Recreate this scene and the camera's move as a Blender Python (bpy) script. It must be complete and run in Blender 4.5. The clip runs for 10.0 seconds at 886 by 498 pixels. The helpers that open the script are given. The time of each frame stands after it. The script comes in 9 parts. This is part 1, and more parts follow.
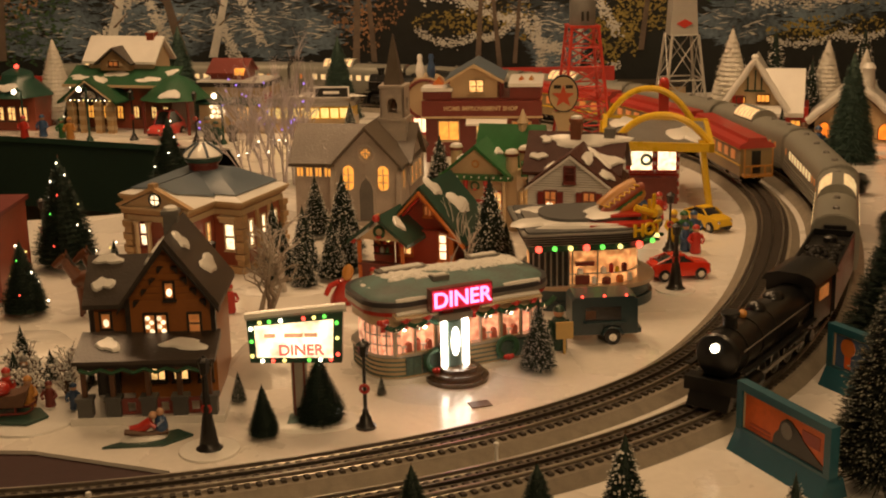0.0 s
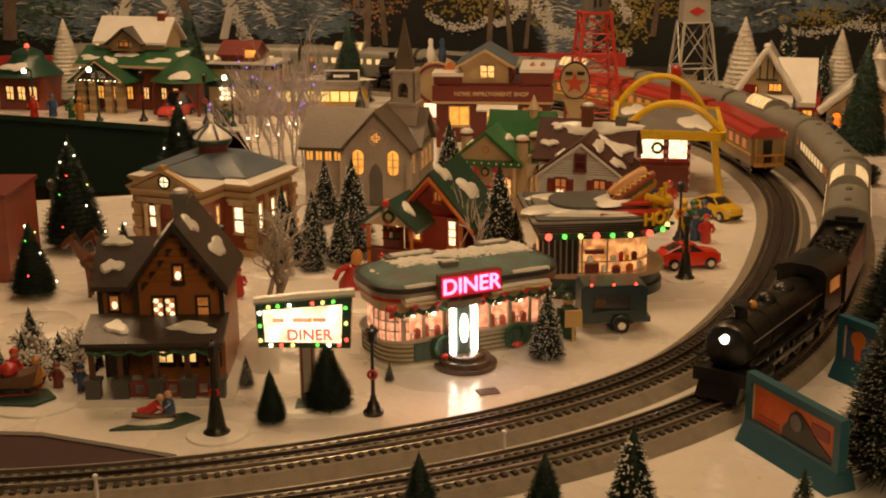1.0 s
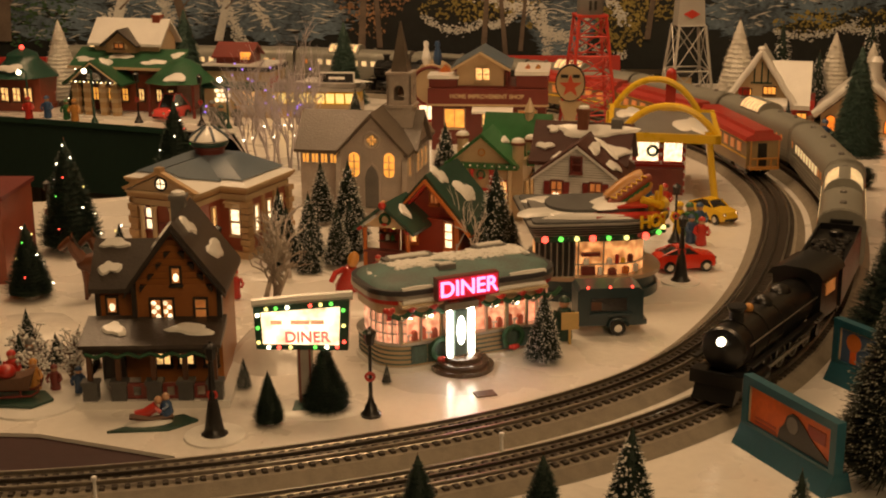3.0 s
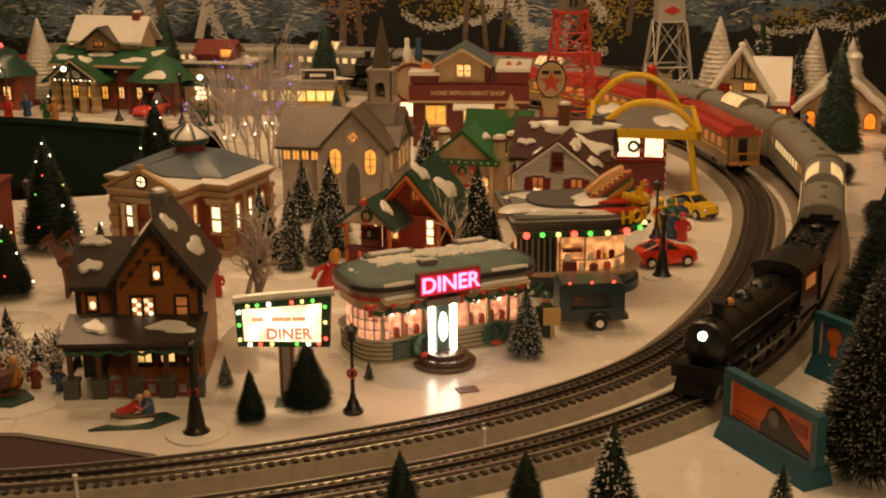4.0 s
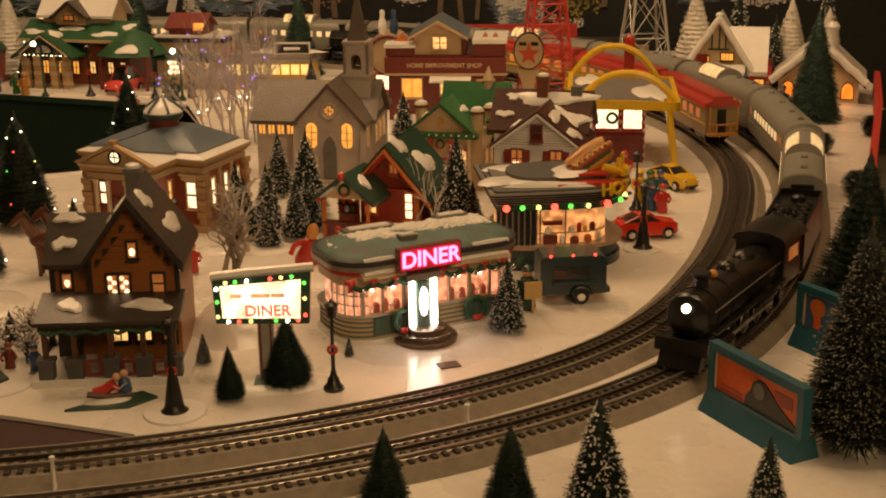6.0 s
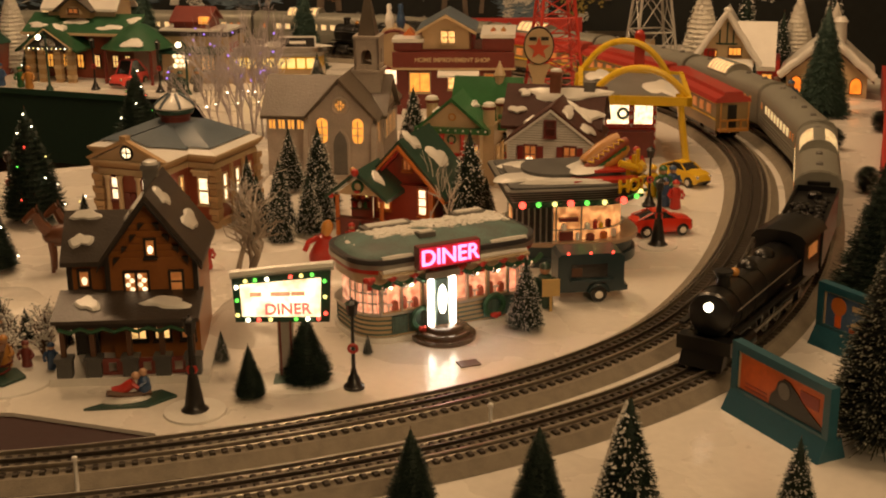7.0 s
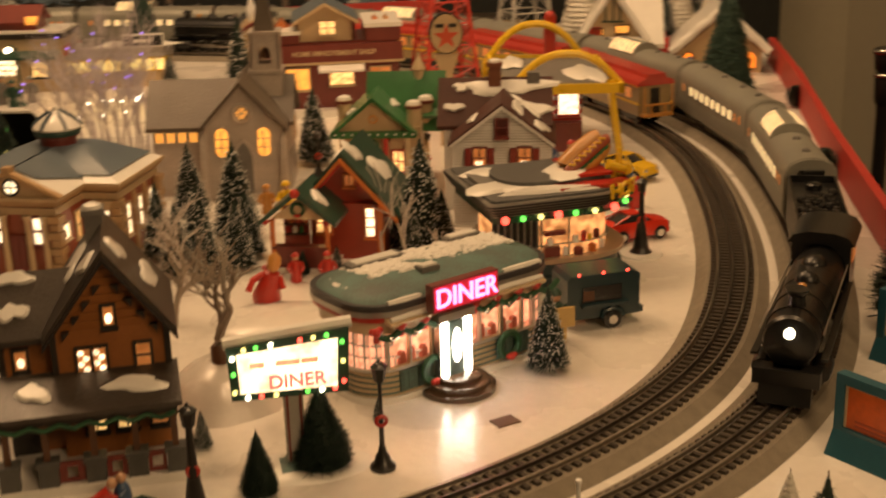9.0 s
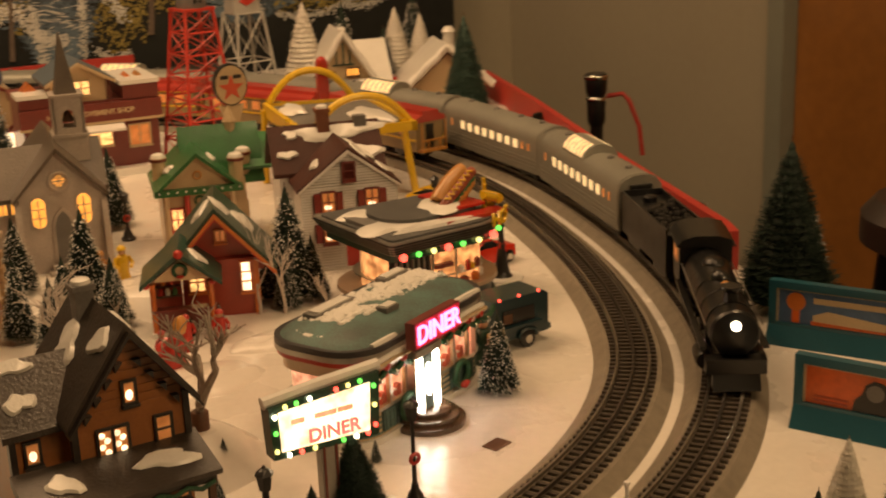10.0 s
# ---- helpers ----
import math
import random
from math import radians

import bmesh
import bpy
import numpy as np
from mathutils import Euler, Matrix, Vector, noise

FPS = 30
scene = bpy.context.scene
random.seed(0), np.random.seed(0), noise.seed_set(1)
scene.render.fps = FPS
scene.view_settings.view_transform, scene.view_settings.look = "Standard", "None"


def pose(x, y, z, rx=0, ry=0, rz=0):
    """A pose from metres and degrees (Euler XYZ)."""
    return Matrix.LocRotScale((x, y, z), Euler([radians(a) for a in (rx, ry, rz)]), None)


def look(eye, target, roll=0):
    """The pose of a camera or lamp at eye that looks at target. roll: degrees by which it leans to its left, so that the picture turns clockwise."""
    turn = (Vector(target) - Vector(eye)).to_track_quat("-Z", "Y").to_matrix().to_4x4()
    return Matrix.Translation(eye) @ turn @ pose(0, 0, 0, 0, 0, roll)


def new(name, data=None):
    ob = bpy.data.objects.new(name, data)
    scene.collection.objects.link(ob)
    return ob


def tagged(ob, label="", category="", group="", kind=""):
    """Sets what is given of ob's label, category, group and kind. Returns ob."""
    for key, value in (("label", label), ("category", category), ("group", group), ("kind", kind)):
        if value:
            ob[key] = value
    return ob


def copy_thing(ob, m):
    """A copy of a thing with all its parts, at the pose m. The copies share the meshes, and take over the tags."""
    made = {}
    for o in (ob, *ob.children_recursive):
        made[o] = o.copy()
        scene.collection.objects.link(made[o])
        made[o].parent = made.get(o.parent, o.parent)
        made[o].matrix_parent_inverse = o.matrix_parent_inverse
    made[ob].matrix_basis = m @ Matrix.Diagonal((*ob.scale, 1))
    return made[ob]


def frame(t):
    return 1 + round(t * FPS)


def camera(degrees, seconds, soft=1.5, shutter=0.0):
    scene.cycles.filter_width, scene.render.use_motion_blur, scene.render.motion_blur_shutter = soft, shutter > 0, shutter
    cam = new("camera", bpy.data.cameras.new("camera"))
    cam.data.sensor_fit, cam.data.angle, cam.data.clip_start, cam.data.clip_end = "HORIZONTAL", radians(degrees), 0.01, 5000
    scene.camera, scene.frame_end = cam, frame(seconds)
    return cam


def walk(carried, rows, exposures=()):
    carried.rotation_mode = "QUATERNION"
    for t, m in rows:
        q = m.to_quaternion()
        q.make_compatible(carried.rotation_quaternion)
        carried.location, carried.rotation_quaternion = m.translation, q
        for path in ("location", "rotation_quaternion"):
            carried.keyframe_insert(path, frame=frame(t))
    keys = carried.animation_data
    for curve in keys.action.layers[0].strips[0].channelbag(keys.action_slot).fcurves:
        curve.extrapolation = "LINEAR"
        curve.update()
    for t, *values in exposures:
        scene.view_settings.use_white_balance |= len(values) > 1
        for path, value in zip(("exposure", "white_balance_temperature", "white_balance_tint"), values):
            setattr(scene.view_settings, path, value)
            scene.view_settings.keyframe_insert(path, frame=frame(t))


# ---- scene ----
cam = camera(37.2, 10.0, soft=2.0, shutter=0.4)
PATH = [
    (0, (0.088, -1.285, 0.515), (0.016, 0.645, -0.005), -1.3),
    (0.5, (0.088, -1.281, 0.516), (0.013, 0.644, -0.021), -0.9),
    (1, (0.085, -1.28, 0.516), (0.002, 0.644, -0.027), -0.6),
    (1.5, (0.082, -1.284, 0.517), (0.0, 0.64, -0.023), -0.6),
    (2, (0.081, -1.284, 0.517), (0.004, 0.64, -0.023), -0.5),
    (3.5, (0.08, -1.283, 0.518), (0.015, 0.642, -0.023), -0.4),
    (4, (0.081, -1.283, 0.516), (0.036, 0.641, -0.028), -0.5),
    (4.5, (0.083, -1.282, 0.517), (0.063, 0.641, -0.034), -0.6),
    (5, (0.079, -1.278, 0.515), (0.075, 0.643, -0.044), -0.3),
    (5.5, (0.076, -1.272, 0.514), (0.076, 0.646, -0.055), -0.6),
    (6, (0.075, -1.266, 0.511), (0.068, 0.647, -0.071), -0.7),
    (7.3, (0.035, -1.247, 0.515), (0.047, 0.663, -0.079), -0.4),
    (7.5, (0.024, -1.238, 0.514), (0.071, 0.672, -0.079), -0.5),
    (8, (-0.024, -1.207, 0.506), (0.071, 0.7, -0.088), -1.5),
    (8.5, (-0.081, -1.113, 0.49), (0.027, 0.783, -0.139), -1.6),
    (9, (-0.155, -1.0, 0.494), (0.182, 0.87, -0.13), -1.6),
    (9.5, (-0.326, -0.912, 0.504), (0.342, 0.874, -0.098), -3.2),
    (10, (-0.48, -0.916, 0.507), (0.449, 0.758, -0.071), -2.3),
]
walk(cam, [(t, look(eye, target, roll)) for t, eye, target, roll in PATH], [(0, 0.0), (8.0, 0.0), (8.8, 0.25), (10.0, 0.22)])
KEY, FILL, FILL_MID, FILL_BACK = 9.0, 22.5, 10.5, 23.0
TRAIN_X, TRAIN_Y = 0.285, -0.052

# ---- light: unseen warm key lamp set from the shadows, plus added fills ----
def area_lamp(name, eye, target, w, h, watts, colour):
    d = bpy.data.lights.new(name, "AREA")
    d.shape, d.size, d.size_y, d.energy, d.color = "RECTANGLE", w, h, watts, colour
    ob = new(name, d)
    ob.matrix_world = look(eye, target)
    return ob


area_lamp("ceiling_lamp", (-0.72, 0.95, 2.1), (0.15, 0.45, 0), 0.22, 0.22, KEY, (1.0, 0.60, 0.295))
# Fills added without a seen source, for front walls, middle and back row.
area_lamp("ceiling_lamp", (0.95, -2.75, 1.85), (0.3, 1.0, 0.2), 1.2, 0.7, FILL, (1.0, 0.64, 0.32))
area_lamp("ceiling_lamp", (0.55, -0.25, 2.15), (0.30, 0.75, 0), 0.5, 0.3, FILL_MID, (1.0, 0.62, 0.31))
area_lamp("ceiling_lamp", (-0.25, 1.25, 1.72), (-0.2, 1.6, 0), 1.8, 1.0, FILL_BACK, (1.0, 0.62, 0.32))
world = bpy.data.worlds.new("world")
world.use_nodes = True
world.node_tree.nodes["Background"].inputs[0].default_value = (0.05, 0.035, 0.02, 1)
scene.world = world


# ---- materials ----
def mat(name, col, rough=0.5, metal=0.0, vary=0.18, scale=60.0, bump=0.15, second=None, coat=None, spec=0.5):
    """Painted, glazed or natural surface: colour varied at two scales, with fine relief."""
    m = bpy.data.materials.new(name)
    m.use_nodes = True
    nt = m.node_tree
    b = nt.nodes["Principled BSDF"]
    tc = nt.nodes.new("ShaderNodeTexCoord")
    n1, n2 = nt.nodes.new("ShaderNodeTexNoise"), nt.nodes.new("ShaderNodeTexNoise")
    n1.inputs["Scale"].default_value, n2.inputs["Scale"].default_value = scale * 0.5, scale * 7
    n1.inputs["Detail"].default_value, n2.inputs["Detail"].default_value = 5, 3
    ramp = nt.nodes.new("ShaderNodeValToRGB")
    lo = [c * (1 - vary) for c in col] if second is None else second
    ramp.color_ramp.elements[0].position, ramp.color_ramp.elements[1].position = 0.38, 0.62
    ramp.color_ramp.elements[0].color, ramp.color_ramp.elements[1].color = (*lo, 1), (*col, 1)
    info = nt.nodes.new("ShaderNodeObjectInfo")
    mix = nt.nodes.new("ShaderNodeMath")
    mix.operation = "MULTIPLY_ADD"
    mix.inputs[1].default_value, mix.inputs[2].default_value = 0.35, 0.0
    add = nt.nodes.new("ShaderNodeMath")
    add.operation = "MULTIPLY_ADD"
    add.inputs[1].default_value = 0.65
    hsv = nt.nodes.new("ShaderNodeHueSaturation")
    val = nt.nodes.new("ShaderNodeMath")
    val.operation = "MULTIPLY_ADD"
    val.inputs[1].default_value, val.inputs[2].default_value = 0.12, 0.94
    bp = nt.nodes.new("ShaderNodeBump")
    bp.inputs["Strength"].default_value, bp.inputs["Distance"].default_value = bump, 0.002
    L = nt.links.new
    L(tc.outputs["Object"], n1.inputs["Vector"]), L(tc.outputs["Object"], n2.inputs["Vector"])
    L(n2.outputs["Fac"], mix.inputs[0]), L(n1.outputs["Fac"], add.inputs[0]), L(mix.outputs[0], add.inputs[2])
    L(add.outputs[0], ramp.inputs["Fac"]), L(ramp.outputs["Color"], hsv.inputs["Color"])
    L(info.outputs["Random"], val.inputs[0]), L(val.outputs[0], hsv.inputs["Value"])
    L(hsv.outputs["Color"], b.inputs["Base Color"])
    L(n2.outputs["Fac"], bp.inputs["Height"]), L(bp.outputs["Normal"], b.inputs["Normal"]), L(bp.outputs["Normal"], b.inputs["Coat Normal"])
    rr = nt.nodes.new("ShaderNodeMapRange")
    rr.inputs["To Min"].default_value, rr.inputs["To Max"].default_value = rough * 0.8, min(1, rough * 1.25)
    L(n1.outputs["Fac"], rr.inputs["Value"]), L(rr.outputs["Result"], b.inputs["Roughness"])
    b.inputs["Metallic"].default_value = metal
    b.inputs["Coat Weight"].default_value = coat if coat is not None else 0.3 if rough <= 0.46 and metal == 0 else 0.0
    b.inputs["Coat Roughness"].default_value = 0.12
    b.inputs["Specular IOR Level"].default_value = spec
    return m


def glow(name, col, strength, scale=90.0, vary=0.5):
    """A lit pane or bulb: it gives off light, unevenly, as a lamp behind glazing does."""
    m = bpy.data.materials.new(name)
    m.use_nodes = True
    nt = m.node_tree
    b = nt.nodes["Principled BSDF"]
    b.inputs["Base Color"].default_value = (*[min(0.8, c * 0.7) for c in col], 1)
    b.inputs["Roughness"].default_value = 0.3
    b.inputs["Emission Color"].default_value = (*col, 1)
    tc, n = nt.nodes.new("ShaderNodeTexCoord"), nt.nodes.new("ShaderNodeTexNoise")
    n.inputs["Scale"].default_value = scale
    mr = nt.nodes.new("ShaderNodeMapRange")
    mr.inputs["From Min"].default_value, mr.inputs["From Max"].default_value = 0.35, 0.65
    mr.inputs["To Min"].default_value, mr.inputs["To Max"].default_value = strength * (1 - vary), strength
    nt.links.new(tc.outputs["Object"], n.inputs["Vector"])
    nt.links.new(n.outputs["Fac"], mr.inputs["Value"])
    nt.links.new(mr.outputs["Result"], b.inputs["Emission Strength"])
    return m


SNOW = mat("snow_paint", (0.80, 0.76, 0.70), 0.27, vary=0.10, scale=14, bump=0.25)
SNOWCAP = mat("glazed_snow", (0.82, 0.80, 0.75), 0.3, vary=0.08, scale=50)
BED = mat("track_bed_grey", (0.29, 0.25, 0.19), 0.7, vary=0.25, scale=160, bump=0.6)
TIE = mat("tie_brown", (0.060, 0.046, 0.033), 0.65, vary=0.3, scale=150)
RAIL = mat("rail_metal", (0.50, 0.46, 0.40), 0.33, metal=1.0, vary=0.25, scale=30)
CRAIL = mat("centre_rail_dark", (0.16, 0.14, 0.12), 0.4, metal=1.0, vary=0.3, scale=30)
MAROON = mat("maroon_table_paint", (0.040, 0.010, 0.008), 0.7, vary=0.2, scale=12)
DGREEN = mat("dark_green_fascia", (0.012, 0.035, 0.024), 0.6, vary=0.2, scale=10)
STGR = mat("station_green_roof", (0.03, 0.11, 0.05), 0.36, vary=0.3, scale=50, bump=0.3)
REDPAINT = mat("red_fascia_paint", (0.42, 0.035, 0.025), 0.5, vary=0.15, scale=9)
BLACK = mat("black_metal", (0.008, 0.008, 0.008), 0.33, vary=0.3, scale=80, spec=0.5)
BLACK2 = mat("black_lamp_paint", (0.014, 0.013, 0.012), 0.35, vary=0.2)
WALLP = mat("beige_wall_paint", (0.36, 0.33, 0.25), 0.8, vary=0.06, scale=6)
DOORW = mat("brown_door_wood", (0.30, 0.125, 0.028), 0.45, vary=0.25, scale=5)
FRAMEP = mat("grey_frame_paint", (0.22, 0.23, 0.19), 0.5, vary=0.08, scale=6)
CEIL = mat("ceiling_paint", (0.6, 0.57, 0.5), 0.85, vary=0.05, scale=5)
CARPET = mat("floor_dark", (0.05, 0.04, 0.035), 0.9, vary=0.2, scale=20)
TAN = mat("ochre_clapboard", (0.34, 0.12, 0.022), 0.4, vary=0.22, scale=45)
BSHING = mat("brown_shingle_roof", (0.075, 0.028, 0.019), 0.5, vary=0.3, scale=60, bump=0.3, spec=0.25)
BROOF = mat("brown_grey_roof", (0.059, 0.046, 0.036), 0.42, vary=0.3, scale=50, bump=0.3)
GREYR = mat("grey_brown_church_roof", (0.125, 0.098, 0.072), 0.45, vary=0.25, scale=45, bump=0.3)
GREYS = mat("grey_stone_glaze", (0.53, 0.46, 0.40), 0.42, vary=0.25, scale=60, bump=0.3)
DKTRIM = mat("dark_trim", (0.028, 0.022, 0.018), 0.4, vary=0.25)
CREAM = mat("cream_glaze", (0.60, 0.45, 0.27), 0.32, vary=0.12, scale=45)
SAND = mat("sandstone_glaze", (0.52, 0.34, 0.17), 0.36, vary=0.2, scale=55, bump=0.25)
BRICK = mat("red_brick_glaze", (0.34, 0.085, 0.045), 0.4, vary=0.25, scale=70, bump=0.3)
BRICKD = mat("dark_red_siding", (0.19, 0.035, 0.026), 0.4, vary=0.22, scale=60)
BLUER = mat("slate_blue_roof", (0.115, 0.15, 0.185), 0.38, vary=0.18, scale=40)
GREENR = mat("bright_green_roof", (0.035, 0.155, 0.05), 0.32, vary=0.25, scale=60, bump=0.3)
DKGR = mat("dark_green_glaze", (0.02, 0.065, 0.045), 0.35, vary=0.25, scale=50)
WHITE = mat("white_clapboard", (0.86, 0.85, 0.82), 0.38, vary=0.08, scale=40)
RED = mat("red_glaze", (0.52, 0.035, 0.022), 0.3, vary=0.2, scale=60)
REDWALL = mat("red_chalet_wall", (0.36, 0.055, 0.03), 0.36, vary=0.2, scale=60)
ORANGE = mat("orange_trim", (0.60, 0.17, 0.03), 0.35, vary=0.15)
YELLOW = mat("yellow_glaze", (0.84, 0.54, 0.025), 0.28, vary=0.12, scale=50)
YCAR = mat("yellow_car_paint", (0.80, 0.50, 0.02), 0.2, vary=0.05, coat=0.6)
RCAR = mat("red_car_paint", (0.62, 0.035, 0.015), 0.2, vary=0.05, coat=0.6)
PCAR = mat("pink_red_car_paint", (0.82, 0.10, 0.085), 0.25, vary=0.05, coat=0.5)
TEAL = mat("teal_plastic", (0.014, 0.095, 0.135), 0.42, vary=0.12, scale=30)
SLATE = mat("dark_slate_glaze", (0.045, 0.042, 0.045), 0.35, vary=0.25, scale=60)
TEALR = mat("teal_roof", (0.10, 0.19, 0.17), 0.55, vary=0.3, scale=60, second=(0.075, 0.10, 0.09))
NAVY = mat("dark_teal_trailer_paint", (0.014, 0.04, 0.05), 0.35, vary=0.15)
CHROME = mat("chrome", (0.7, 0.68, 0.64), 0.16, metal=1.0, vary=0.1)
STEEL = mat("ribbed_steel", (0.52, 0.50, 0.46), 0.32, metal=0.9, vary=0.12, scale=40)
GREYCAR = mat("silver_grey_plastic", (0.33, 0.325, 0.28), 0.4, metal=0.35, vary=0.12, scale=25)
OLIVE = mat("olive_tan_car", (0.30, 0.215, 0.10), 0.4, vary=0.15, scale=30)
REDROOF = mat("red_car_roof", (0.44, 0.045, 0.03), 0.36, vary=0.12, scale=30)
GLASS = mat("dark_window_glass", (0.02, 0.02, 0.022), 0.08, vary=0.1, coat=0.5)
PIER = mat("dark_grey_stone", (0.10, 0.10, 0.095), 0.5, vary=0.3, scale=70, bump=0.4)
POSTG = mat("pale_grey_post", (0.36, 0.34, 0.30), 0.45, vary=0.15)
SGREY = mat("asphalt_roof_grey", (0.19, 0.18, 0.165), 0.5, vary=0.25, scale=70, bump=0.3)
WOOD = mat("model_wood_brown", (0.13, 0.06, 0.03), 0.5, vary=0.3, scale=60)
TWIG = mat("frosted_twig", (0.36, 0.30, 0.24), 0.6, vary=0.35, scale=90)
LILAC = mat("lilac_white_twig", (0.66, 0.60, 0.62), 0.55, vary=0.3, scale=90)
TWIGW = mat("white_twig", (0.66, 0.60, 0.54), 0.55, vary=0.3, scale=90)
NEEDLE = mat("dark_green_bristle", (0.014, 0.036, 0.024), 0.65, vary=0.4, scale=80)
NEEDLEF = mat("frosted_green_bristle", (0.032, 0.042, 0.034), 0.65, vary=0.5, scale=80)
NEEDLEB = mat("blue_green_bristle", (0.05, 0.10, 0.078), 0.65, vary=0.4, scale=80)
FROST = mat("frosted_bristle", (0.80, 0.80, 0.76), 0.6, vary=0.25, scale=80)
FROSTG = mat("grey_green_frost", (0.24, 0.25, 0.20), 0.6, vary=0.3, scale=80)
WBRIS = mat("white_bristle", (0.74, 0.71, 0.64), 0.6, vary=0.12, scale=80)
SKIN = mat("figurine_tan", (0.55, 0.32, 0.19), 0.4, vary=0.1)
BLUEC = mat("figurine_blue", (0.04, 0.09, 0.20), 0.4, vary=0.2)
BROWNC = mat("horse_brown", (0.14, 0.05, 0.022), 0.38, vary=0.3, scale=60)
GARL = mat("garland_green", (0.02, 0.10, 0.04), 0.5, vary=0.4, scale=200, bump=0.5)
SILV = mat("silver_grey_paint", (0.55, 0.54, 0.50), 0.4, metal=0.3, vary=0.12)
DRED = mat("derrick_red", (0.60, 0.05, 0.03), 0.38, vary=0.12)
BUN = mat("bun_tan", (0.58, 0.27, 0.06), 0.35, vary=0.2, scale=60)
TEXR = mat("sign_star_red", (0.62, 0.10, 0.05), 0.35, vary=0.1)
POSTER = mat("poster_orange", (0.82, 0.15, 0.02), 0.35, vary=0.3, scale=25)
POSTERB = mat("poster_blue", (0.08, 0.16, 0.32), 0.35, vary=0.3, scale=25)

W_WARM = glow("lit_window_warm", (1.0, 0.55, 0.17), 1.7, scale=160, vary=0.75)
W_ORANGE = glow("lit_window_orange", (1.0, 0.40, 0.06), 1.2, vary=0.35)
W_PALE = glow("lit_window_pale", (1.0, 0.76, 0.44), 2.4, scale=150, vary=0.6)
REDGLASS = mat("dark_red_glass", (0.10, 0.014, 0.010), 0.15, vary=0.3)
W_DIM = glow("lit_window_dim", (1.0, 0.36, 0.09), 0.30, vary=0.7)
W_PINK = glow("lit_interior_pink", (1.0, 0.43, 0.22), 1.25, scale=110, vary=0.75)
W_YEL = glow("lit_window_yellow", (1.0, 0.72, 0.22), 1.3, vary=0.45)
W_CAR = glow("lit_coach_window", (1.0, 0.68, 0.30), 0.95, vary=0.5)
NEON = glow("pink_neon", (1.0, 0.16, 0.36), 4.5, vary=0.1)
TUBE = glow("white_neon_tube", (1.0, 0.84, 0.66), 12.0, vary=0.1)
SIGNF = glow("sign_lit_face", (1.0, 0.72, 0.42), 2.9, scale=60, vary=0.7)
B_RED = glow("bulb_red", (1.0, 0.07, 0.04), 3.6, vary=0.1)
B_GRN = glow("bulb_green", (0.16, 1.0, 0.10), 1.6, vary=0.1)
B_YEL = glow("bulb_yellow", (1.0, 0.80, 0.22), 2.2, vary=0.1)
B_WHT = glow("bulb_warm_white", (1.0, 0.82, 0.55), 8.0, vary=0.1)
B_PUR = glow("bulb_purple", (0.36, 0.20, 1.0), 1.6, vary=0.1)


